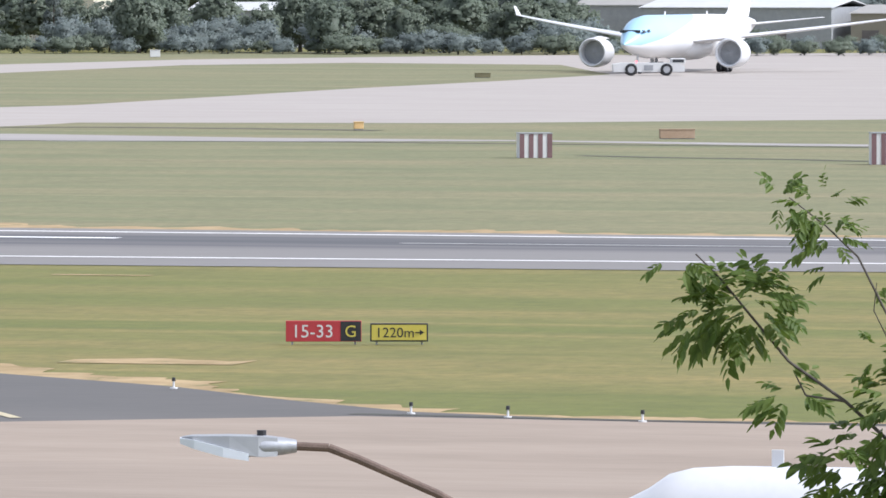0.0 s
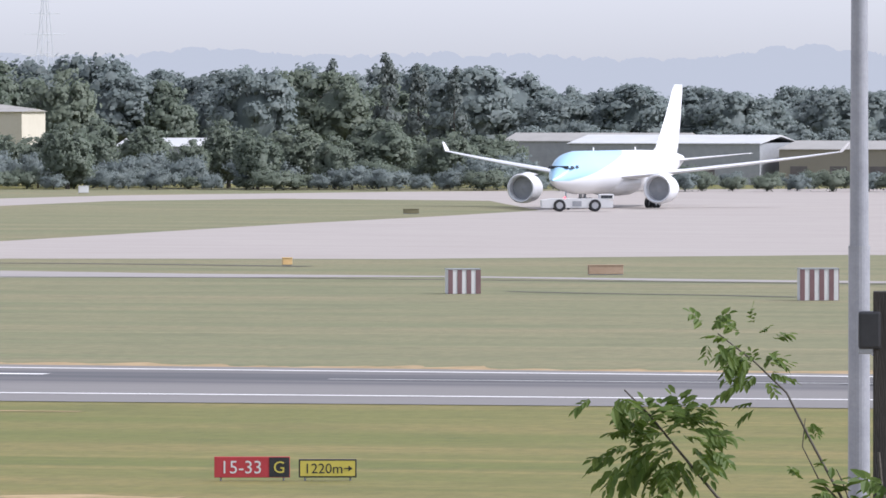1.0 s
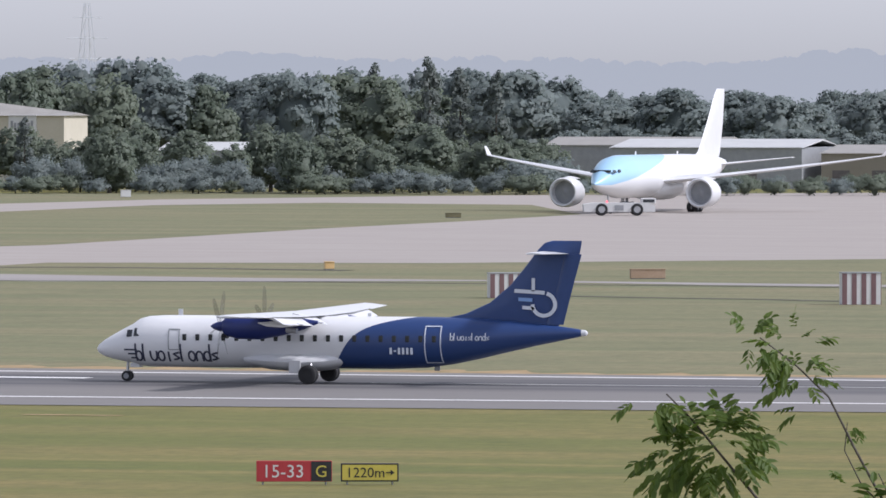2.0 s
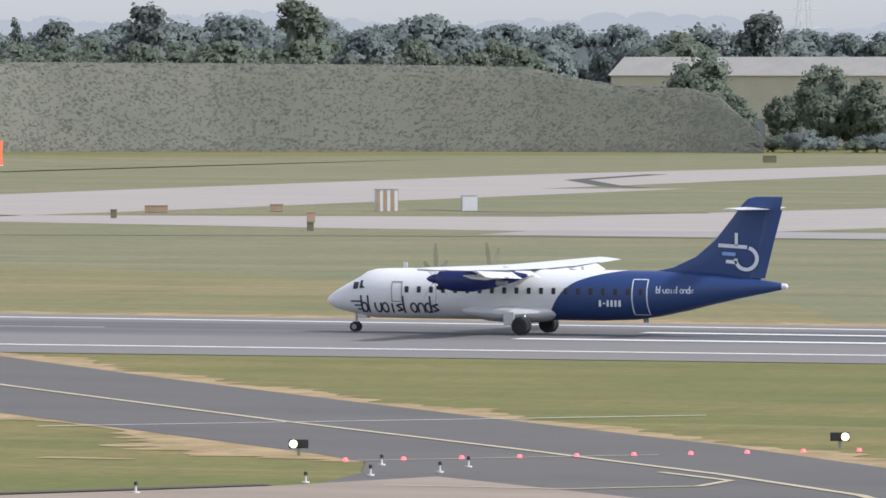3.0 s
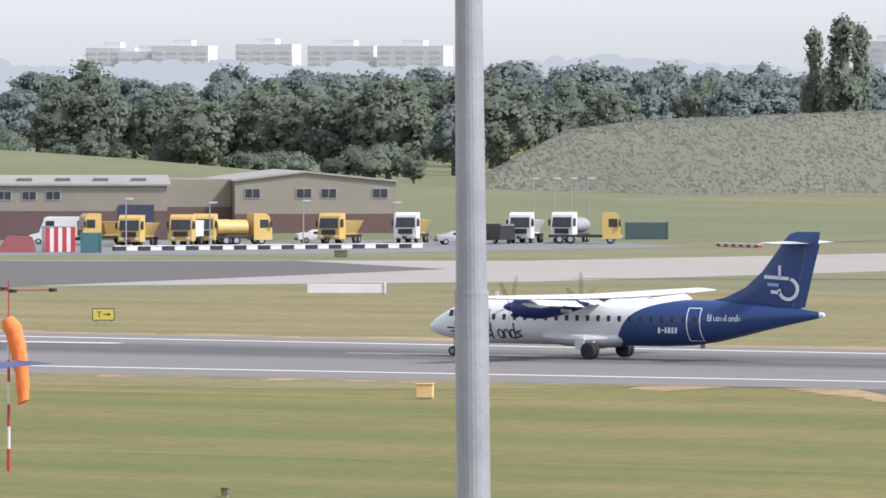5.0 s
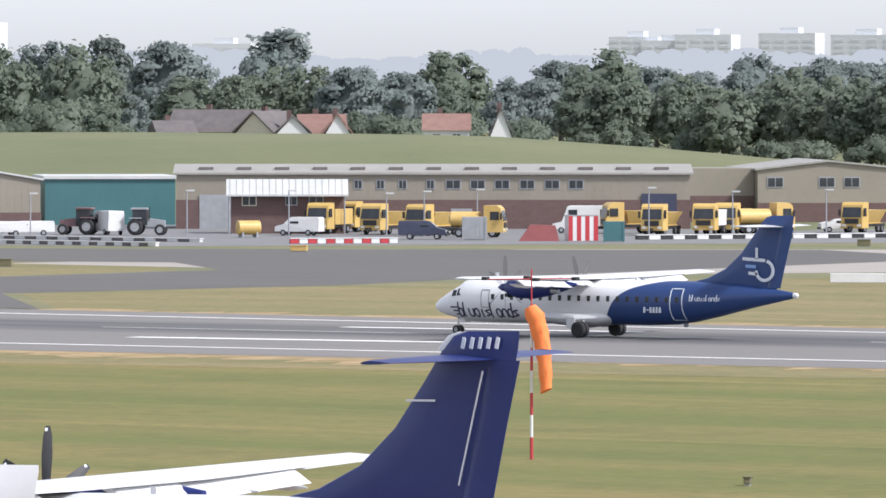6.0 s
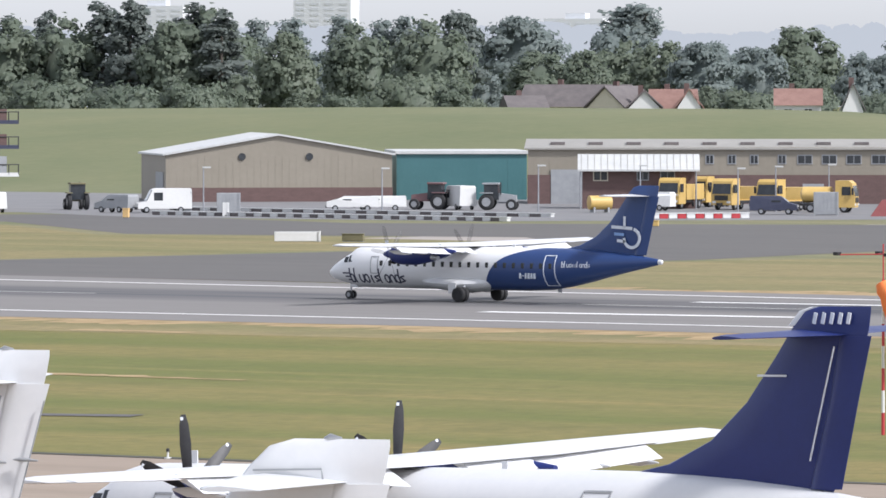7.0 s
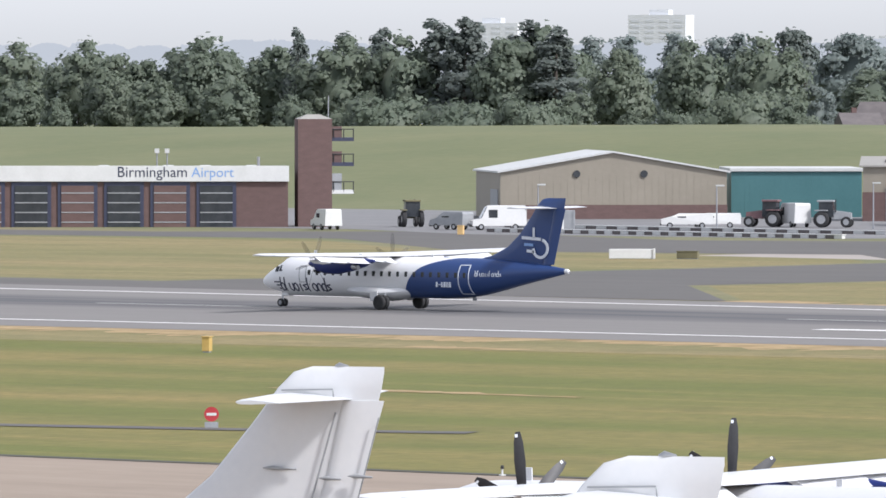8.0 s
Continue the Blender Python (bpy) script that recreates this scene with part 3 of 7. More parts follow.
def atr(name, label, skin, tail, nacelle, detailed, flaps):
    """A high-wing twin turboprop, nose at x = 0, wheels on z = 0."""
    a = thing(name, label, "airplane")
    bm = bmesh.new()
    dense = []
    for s0, s1 in zip(ATR_BODY, ATR_BODY[1:]):
        k = max(1, int((s1[0] - s0[0]) / 0.7))
        for i in range(k):
            f = i / k
            dense.append(tuple(p + (q - p) * f for p, q in zip(s0, s1)))
    dense.append(ATR_BODY[-1])
    body(bm, [(x, 0, z, ry, rz) for x, z, ry, rz in dense], 32)
    part("fuselage", bm, skin, a, "", True)
    # belly fairing with the landing gear pods
    bm = body(bmesh.new(), [(8.0, 0, 1.38, 0.2, 0.1), (8.6, 0, 1.28, 1.15, 0.34), (9.8, 0, 1.2, 1.7, 0.5), (11.8, 0, 1.12, 1.85, 0.58), (13.2, 0, 1.2, 1.6, 0.5), (14.3, 0, 1.35, 0.9, 0.4), (15.0, 0, 1.4, 0.2, 0.1)], 20)
    part("gear_fairing", bm, WHITE, a, "rounded white landing gear fairing", True)
    for s in (-1, 1):
        part("gear_door", B(11.35, 12.0, s * 1.9 - 0.04, s * 1.9 + 0.04, 0.55, 1.25, bevel=0.03), WHITE, a, "open white gear door")
        part("main_strut", T((12.5, s * 1.6, 1.1), (12.5, s * 2.05, 0.35), 0.11), STEEL, a, "steel landing gear strut")
    part("nose_strut", T((1.75, 0, 1.3), (1.72, 0, 0.25), 0.08), STEEL, a, "steel nose gear strut")
    part("nose_gear_door", B(1.95, 2.5, -0.3, 0.3, 0.75, 0.98, bevel=0.03), WHITE, a, "white nose gear door")
    wheels = [wheel("nose_wheel", a, 1.72, s * 0.2, 0.28, 0.28, 0.19, hub=GREY) for s in (-1, 1)]
    wheels += [wheel("main_wheel", a, 12.48, s * 2.05 + d, 0.5, 0.5, 0.3, hub=TYRE if detailed else STEEL) for s in (-1, 1) for d in (-0.2, 0.2)]
    # wing
    for s in (-1, 1):
        bm = wing(bmesh.new(), [(10.35, 0, 3.62, 2.57, 0.22), (10.35, s * 4.9, 3.66, 2.57, 0.22), (10.8, s * 13.0, 3.84, 1.62, 0.13), (11.05, s * 13.52, 3.85, 1.1, 0.05)])
        part("wing", bm, WHITE, a, "slender white wing", True)
        for y0, y1, c0 in ((1.45, 4.0, 12.4), (4.06, 9.0, 12.4)):
            bm = wing(bmesh.new(), [(c0 - 0.2, s * y0, 3.6, 1.3, 0.1), (c0 - 0.3, s * y1, 3.7, 1.1, 0.09)])
            bmesh.ops.rotate(bm, verts=bm.verts, cent=(c0, s * y0, 3.6), matrix=Matrix.Rotation(radians(24 if flaps else 4), 3, "Y"))
            part("flap", bm, WHITE, a, "white trailing edge flap", True)
        for y in (2.6, 6.4, 8.4):
            bm = body(bmesh.new(), [(11.6, s * y, 3.42, 0.03, 0.03), (12.1, s * y, 3.36, 0.1, 0.13), (12.9, s * y, 3.3, 0.09, 0.12), (13.5, s * y, 3.28, 0.02, 0.02)], 10)
            part("flap_fairing", bm, WHITE, a, "white flap track fairing", True)
        bm = wing(bmesh.new(), [(12.05, s * 9.3, 3.72, 0.7, 0.07), (12.1, s * 12.9, 3.83, 0.5, 0.05)])
        part("aileron", bm, WHITE, a, "", True)
        part("wing_deicer", wing(bmesh.new(), [(10.31, s * 5.4, 3.665, 0.25, 0.09), (10.74, s * 12.9, 3.838, 0.2, 0.06)]), BLACK, a, "black rubber de-icing edge", True)
        # engine
        y = s * 4.05
        bm = body(bmesh.new(), [(8.35, y, 3.1, 0.3, 0.32), (8.5, y, 3.08, 0.42, 0.48), (9.2, y, 3.05, 0.5, 0.62), (10.4, y, 3.05, 0.5, 0.64), (11.6, y, 3.12, 0.44, 0.5), (12.8, y, 3.25, 0.3, 0.3), (13.6, y, 3.35, 0.1, 0.08)], 20)
        part("engine_nacelle", bm, nacelle, a, "", True)
        part("intake", body(bmesh.new(), [(8.32, y, 2.62, 0.26, 0.12), (8.6, y, 2.6, 0.3, 0.15)], 14), BLACK, a, "dark engine air intake", True)
        part("exhaust", T((12.0, y + s * 0.38, 2.95), (12.6, y + s * 0.5, 2.9), 0.17, 0.15, 12), STEEL, a, "burnt metal exhaust pipe")
    props = []
    for s in (-1, 1):
        y = s * 4.05
        pr = part("propeller", body(bmesh.new(), [(-0.55, 0, 0, 0.02, 0.02), (-0.4, 0, 0, 0.14, 0.14), (-0.15, 0, 0, 0.24, 0.24), (0.2, 0, 0, 0.29, 0.29)], 18), nacelle, a, "propeller spinner with six dark blades", True)
        pr.matrix_basis = pose(8.2, y, 3.1)
        for i in range(6):
            bm = bmesh.new()
            q = Matrix.Rotation(2 * math.pi * i / 6, 3, "X")
            rings = []
            for r, c, t, tw in ((0.24, 0.15, 0.06, 60), (0.6, 0.24, 0.045, 48), (1.2, 0.3, 0.035, 36), (1.7, 0.25, 0.025, 30), (1.96, 0.13, 0.012, 27)):
                tw = radians(tw)
                ring = []
                for u, v in ((-0.5, 0), (-0.2, 0.5), (0.2, 0.5), (0.5, 0), (0.2, -0.5), (-0.2, -0.5)):
                    ring.append(q @ Vector((u * c * math.sin(tw) + v * t, u * c * math.cos(tw), r)))
                rings.append(ring)
            loft(bm, rings)
            bl = part("blade", bm, SPIN if detailed else BLACK, pr, "black propeller blade", True)
            bm = loft(bmesh.new(), [[q @ Vector((u * 0.05, u * 0.13 * 1.05 + v * 0.016, r)) for u, v in ((-0.6, 0), (0, 1), (0.6, 0), (0, -1))] for r in (1.82, 1.9)])
            if not detailed:
                part("blade_band", bm, LOGO, pr, "white band at the blade tip")
            else:
                bm.free()
        props.append(pr)
    # tail
    bm = fin(bmesh.new(), [(18.4, 2.9, 7.2, 0.1), (18.9, 3.4, 7.0, 0.12), (20.6, 3.75, 5.45, 0.16), (21.95, 4.35, 4.25, 0.18), (23.1, 5.3, 3.4, 0.17), (24.05, 6.45, 2.7, 0.14), (24.62, 7.2, 2.32, 0.13), (24.98, 7.55, 2.02, 0.11), (25.4, 7.67, 1.6, 0.03)])
    part("fin", bm, tail, a, "", True)
    bm = fin(bmesh.new(), [(25.05, 3.2, 0.95, 0.13), (25.72, 5.4, 0.85, 0.12), (26.05, 6.95, 0.95, 0.11)])
    part("rudder", bm, tail, a, "", True)
    for sy in () if detailed else (-1, 1):
        bm = glyph([(24.98 + (z - 3.3) * 0.29, z) for z in (3.9, 4.9, 5.9, 6.7)], 0.035, sy * 0.155 - 0.015)
        part("rudder_gap", bm, LOGO if tail is NAVY else GREY, a, "pale gap along the rudder hinge")
    for s in (-1, 1):
        bm = wing(bmesh.new(), [(24.35, s * 0.05, 6.98, 1.95, 0.13), (24.8, s * 3.3, 7.02, 1.15, 0.08), (25.05, s * 3.65, 7.02, 0.75, 0.03)])
        part("tailplane", bm, WHITE if detailed else tail, a, "horizontal tailplane on the fin", True)
        part("elevator_horn", wing(bmesh.new(), [(24.85, s * 3.3, 7.02, 1.05, 0.09), (24.95, s * 3.66, 7.02, 0.95, 0.06)]), WHITE if detailed else tail, a, "", True)
    part("tail_light", body(bmesh.new(), [(27.0, 0, 2.77, 0.16, 0.18), (27.25, 0, 2.77, 0.13, 0.15), (27.34, 0, 2.77, 0.03, 0.03)], 12), WHITE, a, "white tail cone light", True)
    # windows, doors, aerials, on both sides
    for s in (-1, 1):
        for i in range(20 if detailed else 14):
            x = 5.35 + i * 0.73
            if 9.0 < x < 9.1:
                continue
            yy = s * (half_width(x) * 0.975)
            part("window", B(x - 0.115, x + 0.115, yy - 0.06, yy + 0.06, 2.24, 2.6, bevel=0.05), GLASS, a, "dark cabin window")
        for x, w, z0, z1, c in ((4.75, 0.6, 1.75, 2.85, GREY), (19.15, 0.85, 1.15, 3.1, LOGO)):
            d = part("door", glyph([(x - w / 2, z0), (x - w / 2, z1), (x + w / 2, z1), (x + w / 2, z0), (x - w / 2, z0)], 0.05, hull(s)), c if detailed else GREY, a, "outlined cabin door")
        for x0, x1, z0, z1 in ((2.0, 2.3, 2.42, 2.82), (2.42, 2.75, 2.45, 2.92)):
            yy = s * half_width((x0 + x1) / 2)
            bm = B(x0, x1, -0.05, 0.05, z0, z1, bevel=0.02)
            bmesh.ops.rotate(bm, verts=bm.verts, cent=((x0 + x1) / 2, 0, z0), matrix=Matrix.Rotation(radians(28 * s), 3, "X"))
            bmesh.ops.translate(bm, verts=bm.verts, vec=(0, yy * 0.95, 0))
            part("cockpit_window", bm, GLASS, a, "dark cockpit side window")
    bm = B(1.82, 1.95, -0.75, 0.75, 2.4, 2.85, bevel=0.03)
    bmesh.ops.rotate(bm, verts=bm.verts, cent=(1.9, 0, 2.4), matrix=Matrix.Rotation(radians(38), 3, "Y"))
    part("windscreen", bm, GLASS, a, "dark cockpit windscreen")
    part("aerial", B(4.6, 4.85, -0.02, 0.02, 3.5, 3.9, bevel=0.015), WHITE, a, "white blade aerial")
    part("aerial", B(15.2, 15.4, -0.02, 0.02, 3.5, 3.75, bevel=0.015), WHITE, a, "white blade aerial")
    part("tail_skid", B(18.9, 19.2, -0.06, 0.06, 0.7, 0.95, bevel=0.03), GREY, a, "")
    return a, props, wheels


airliner, PROPS, WHEELS = atr("turboprop_airliner", "white and royal blue turboprop airliner rolling on the runway", LIVERY_BLUE, BLUE, NAVY, True, True)


def stroke_word(parent, x0, z0, h, w, m, label):
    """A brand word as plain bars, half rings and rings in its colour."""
    step, t = w / 11, h * 0.17
    for k in range(11):
        x, c = x0 + step * k, (x0 + step * (k + 0.45), z0 + h * 0.5)
        y, r = hull(-1), min(step * 0.42, h * 0.45)
        if k in (0, 1, 6, 9):
            bx = x + (step * 0.8 if k == 9 else 0.05 * step)
            part("brand_bar", glyph([(bx, z0), (bx, z0 + h * 1.6)], t, y), m, parent, label)
        if k in (0, 7, 9, 3):
            part("brand_ring", glyph([(c[0] + r * math.cos(i * math.pi / 6), c[1] + h * 0.43 * math.sin(i * math.pi / 6)) for i in range(13)], t, y), m, parent, label)
        elif k in (2, 8):
            sg = -1 if k == 2 else 1
            part("brand_arch", glyph([(c[0] - r, c[1] - sg * h * 0.45)] + [(c[0] - r * math.cos(i * math.pi / 6), c[1] + sg * h * 0.43 * math.sin(i * math.pi / 6)) for i in range(7)] + [(c[0] + r, c[1] - sg * h * 0.45)], t, y), m, parent, label)
        elif k in (5, 10):
            part("brand_bar", glyph([(c[0] - r, z0 + t), (c[0] + r, z0 + h * 0.3), (c[0] - r, z0 + h * 0.7), (c[0] + r, z0 + h - t)], t, y), m, parent, label)
        elif k == 4:
            part("brand_bar", glyph([(c[0], z0), (c[0], z0 + h * 0.9)], t, y), m, parent, label)


stroke_word(airliner, 2.5, 1.1, 0.6, 4.75, DARKTEXT, "dark navy brand lettering bar")
for dz, l in ((0.62, 0.75), (0.4, 0.55), (0.18, 0.4)):
    part("brand_wing", glyph([(1.85 + 0.75 - l, 1.1 + dz), (2.6, 1.1 + dz)], 0.09, hull(-1)), DARKTEXT, airliner, "dark navy brand bar")
stroke_word(airliner, 20.1, 2.35, 0.25, 2.1, LOGO, "pale brand lettering bar")
for i in range(6):
    part("registration_bar", B(16.8 + i * 0.23, 16.91 + i * 0.23, -1.42, -1.3, 1.6 + (0.14 if i == 1 else 0), 1.95 - (0.14 if i == 1 else 0)), LOGO, airliner, "pale registration bar")


def tail_logo(parent):
    """A cross bar, two short bars and an open ring on the fin."""
    y = -0.225
    part("logo_bar", glyph([(23.36, 5.0), (24.65, 4.93), (25.02, 4.9)], 0.2, y), LOGO, parent, "pale logo bar")
    part("logo_bar", glyph([(24.4, 4.98), (24.4, 5.68)], 0.18, y), LOGO, parent, "pale logo bar")
    part("logo_bar", glyph([(23.58, 4.55), (24.35, 4.51)], 0.19, y), LOGO_BLUE, parent, "sky blue logo bar")
    ring = [(24.98 + 0.62 * math.cos(a), 4.28 + 0.6 * math.sin(a)) for a in [radians(75 - i * 17) for i in range(16)]]
    part("logo_ring", glyph(ring, 0.2, y), LOGO, parent, "pale open logo ring")
    part("logo_bar", glyph([(23.8, 4.12), (24.3, 4.08), (24.42, 4.0)], 0.19, y), LOGO, parent, "pale logo bar")


tail_logo(airliner)

# parked turboprops on the stands
parked, still, _ = atr("parked_turboprop", "white parked turboprop with a navy blue tail", WHITE, NAVY, NAVY, False, True)
parked.matrix_basis = pose(-138.57, 160.12, 1.2, 0.66, -1.06, -2.2)
for k, pr in enumerate(still):
    pr.matrix_basis = pose(*pr.matrix_basis.translation, 5 if k == 0 else -5, 0, 0)
for i in range(5):
    part("brand_bar", glyph([(25.35 + i * 0.26, 7.25), (25.42 + i * 0.26, 7.52)], 0.1, -0.16), LOGO, parked, "pale brand bar on the fin")
part("fin_cap", fin(bmesh.new(), [(24.48, 7.2, 0.5, 0.09), (24.82, 7.56, 0.45, 0.07), (25.15, 7.66, 0.4, 0.03)]), WHITE, parked, "pale corner of the fin tip", True)
part("static_wick", B(23.6, 24.5, -0.2, -0.17, 5.95, 6.0), LOGO, parked, "")
plain, _, _ = atr("white_parked_turboprop", "all white parked turboprop on its stand", WHITE, WHITE, NAVY, False, True)
for x, z, w in ((24.35, 5.5, 0.75), (25.6, 5.3, 0.5), (26.25, 5.35, 0.55)):
    part("hinge_fairing", body(bmesh.new(), [(x, -0.2, z, 0.01, 0.01), (x + w * 0.3, -0.2, z, 0.06, 0.05), (x + w, -0.2, z - 0.02, 0.02, 0.02)], 10), GREY, plain, "small hinge fairing", True)
part("panel_seam", glyph([(24.75, 7.16), (25.9, 7.19), (25.92, 7.02)], 0.03, -0.17), GREY, plain, "dark panel seam")
part("trim_tab_seam", glyph([(26.6 + (z - 5.4) * 0.27, z) for z in (3.6, 4.6, 5.6, 6.6)], 0.025, -0.14), GREY, plain, "dark seam along the rudder tab")
part("fin_light", body(bmesh.new(), [(25.9, 0, 7.68, 0.02, 0.02), (26.0, 0, 7.7, 0.06, 0.06), (26.2, 0, 7.68, 0.02, 0.02)], 8), STEEL, plain, "small light on the fin tip", True)
plain.matrix_basis = pose(-104.8, 89.8, 1.5, 0, 0, 23)
other = copy_thing(plain, pose(-136.1, 117.5, 1.5, 0, 0, 23))
front = copy_thing(parked, pose(-41.3, 154.6, 1.5))
for o in (parked, plain, other, front):
    tagged(o, "", "", "parked turboprops")
tagged(front, "white parked turboprop behind the leaves")


def jet(name, label, L, R, zc, span, sweep, wing_x, wing_z, chord, tipc, fin_x, fin_h, engine, gear, skin, tail_m, eng_m, tip_up, wing_m):
    """A low-wing twin jet, nose at x = 0, wheels on z = 0."""
    a = thing(name, label, "airplane")
    st = [(0, -0.32 * R, 0.02, 0.02), (0.02, -0.3 * R, 0.25, 0.24), (0.05, -0.2 * R, 0.5, 0.48), (0.085, -0.08 * R, 0.72, 0.72), (0.12, 0, 0.88, 0.9), (0.17, 0, 1, 1), (0.35, 0, 1, 1), (0.55, 0, 1, 1), (0.68, 0.02 * R, 0.98, 0.97),
          (0.78, 0.14 * R, 0.84, 0.82), (0.87, 0.32 * R, 0.6, 0.58), (0.94, 0.46 * R, 0.38, 0.36), (0.985, 0.53 * R, 0.19, 0.18), (1.0, 0.54 * R, 0.1, 0.09)]
    dense = []
    for s0, s1 in zip(st, st[1:]):
        k = max(1, int((s1[0] - s0[0]) / 0.025))
        dense += [tuple(p + (q - p) * i / k for p, q in zip(s0, s1)) for i in range(k)]
    dense.append(st[-1])
    part("fuselage", body(bmesh.new(), [(x * L, 0, zc + dz, ry * R, rz * R) for x, dz, ry, rz in dense], 36), skin, a, "", True)
    part("belly_fairing", body(bmesh.new(), [(wing_x, 0, zc - 0.55 * R, 0.4 * R, 0.3 * R), (wing_x + 0.06 * L, 0, zc - 0.55 * R, 1.02 * R, 0.58 * R), (wing_x + 0.18 * L, 0, zc - 0.55 * R, 1.02 * R, 0.58 * R), (wing_x + 0.27 * L, 0, zc - 0.5 * R, 0.4 * R, 0.3 * R)], 20), WHITE, a, "", True)
    tan = math.tan(radians(sweep))
    for s in (-1, 1):
        half = span / 2
        secs = [(wing_x, 0, wing_z, chord, 0.075 * chord)]
        for f in (0.33, 0.6, 0.85, 0.97):
            c = chord + (tipc - chord) * (f if f > 0.33 else 0.55) if f > 0.33 else chord * 0.58
            secs.append((wing_x + half * f * tan, s * half * f, wing_z + half * f * 0.09 + tip_up * f * f * 0.5, max(tipc, c * (1.0 if f < 0.5 else 0.9)), 0.055 * max(tipc, c)))
        if tip_up > 0 and name.startswith("wide"):
            secs.append((wing_x + half * tan + 0.8, s * half, wing_z + half * 0.09 + tip_up, tipc * 0.5, 0.05))
        part("wing", wing(bmesh.new(), secs), wing_m, a, "swept wing", True)
        xe, ye, ze, re, le = engine
        y = s * ye
        bm = body(bmesh.new(), [(xe, y, ze, re * 0.9, re * 0.9), (xe + 0.04 * le, y, ze, re * 0.98, re * 0.98), (xe + 0.3 * le, y, ze, re, re), (xe + 0.6 * le, y, ze, re * 0.92, re * 0.92), (xe + 0.8 * le, y, ze, re * 0.75, re * 0.75)], 28, False)
        body(bm, [(xe, y, ze, re * 0.9, re * 0.9), (xe + 0.03 * le, y, ze, re * 0.8, re * 0.8), (xe + 0.25 * le, y, ze, re * 0.78, re * 0.78)], 28, False)
        en = part("engine", bm, eng_m, a, "large turbofan engine cowling", True)
        part("fan", body(bmesh.new(), [(xe + 0.12 * le, y, ze, 0.02, 0.02), (xe + 0.2 * le, y, ze, re * 0.3, re * 0.3), (xe + 0.22 * le, y, ze, re * 0.79, re * 0.79), (xe + 0.25 * le, y, ze, re * 0.79, re * 0.79)], 24), GREY, en, "grey fan disc", True)
        part("exhaust_core", body(bmesh.new(), [(xe + 0.6 * le, y, ze, re * 0.62, re * 0.62), (xe + 0.85 * le, y, ze, re * 0.5, re * 0.5), (xe + 1.05 * le, y, ze, re * 0.15, re * 0.15)], 20), STEEL, en, "bare metal exhaust cone", True)
        part("pylon", wing(bmesh.new(), [(xe + 0.15 * le, y - 0.12, ze + re * 0.9, le * 1.0, 0.35), (xe + 0.15 * le, y + 0.12, ze + re * 0.9, le * 1.0, 0.35)]), wing_m, a, "engine pylon", True)
        hs = fin_x + (L - fin_x) * 0.42
        part("tailplane", wing(bmesh.new(), [(hs, s * 0.3 * R, zc + 0.45 * R, chord * 0.5, 0.25), (hs + span * 0.165 * tan * 1.1, s * span * 0.165, zc + 0.45 * R + span * 0.017, chord * 0.2, 0.08)]), wing_m, a, "horizontal tailplane", True)
        gx, gy, gr = gear
        part("main_strut", T((gx, s * gy, wing_z), (gx, s * gy, gr), gr * 0.3), STEEL, a, "steel main gear strut")
        part("gear_door", B(gx - gr, gx + gr, s * (gy + gr * 0.9) - 0.05, s * (gy + gr * 0.9) + 0.05, gr * 1.8, wing_z - 0.2, bevel=0.03), WHITE, a, "gear door")
        for dx in ((-gr * 1.05, gr * 1.05) if name.startswith("wide") else (0,)):
            for dy in (-gr * 0.75, gr * 0.75):
                wheel("main_wheel", a, gx + dx, s * gy + dy, gr, gr, gr * 0.75)
        wheel("nose_wheel", a, 0.1 * L, s * gr * 0.5, gr * 0.72, gr * 0.72, gr * 0.5)
        for x0, x1, z0, z1, tilt in ((0.058, 0.076, 0.2, 0.34, 30), (0.08, 0.095, 0.22, 0.36, 24)):
            bm = B(x0 * L, x1 * L, -0.06, 0.06, zc + z0 * R, zc + z1 * R, bevel=0.04)
            w = (0.58 if x0 < 0.07 else 0.68) * R
            bmesh.ops.rotate(bm, verts=bm.verts, cent=(x0 * L, 0, zc + z0 * R), matrix=Matrix.Rotation(radians(tilt * s), 3, "X"))
            bmesh.ops.translate(bm, verts=bm.verts, vec=(0, s * w, 0))
            part("cockpit_window", bm, GLASS, a, "dark cockpit window")
    part("nose_strut", T((0.1 * L, 0, zc - 0.7 * R), (0.1 * L, 0, gear[2] * 0.7), gear[2] * 0.2), STEEL, a, "steel nose gear strut")
    part("windscreen", B(0.05 * L, 0.058 * L, -0.42 * R, 0.42 * R, zc + 0.2 * R, zc + 0.33 * R, bevel=0.05), GLASS, a, "dark cockpit windscreen")
    top = zc + R * 0.9
    run = fin_h - top
    bm = fin(bmesh.new(), [(fin_x - 2.2, top - 0.2, L - fin_x - 0.5, 0.16), (fin_x, top + run * 0.06, (L - fin_x) * 0.82, 0.3), (fin_x + run * 0.45, top + run * 0.5, (L - fin_x) * 0.58, 0.24), (fin_x + run * 0.82, top + run * 0.93, (L - fin_x) * 0.36, 0.15), (fin_x + run * 0.92, fin_h, (L - fin_x) * 0.28, 0.05)])
    part("fin", bm, tail_m, a, "tall tail fin", True)
    part("aerial", B(0.3 * L, 0.3 * L + 0.5, -0.03, 0.03, zc + R * 0.95, zc + R + 0.45, bevel=0.02), WHITE, a, "")
    part("aerial", B(0.62 * L, 0.62 * L + 0.5, -0.03, 0.03, zc + R * 0.95, zc + R + 0.4, bevel=0.02), WHITE, a, "")
    return a


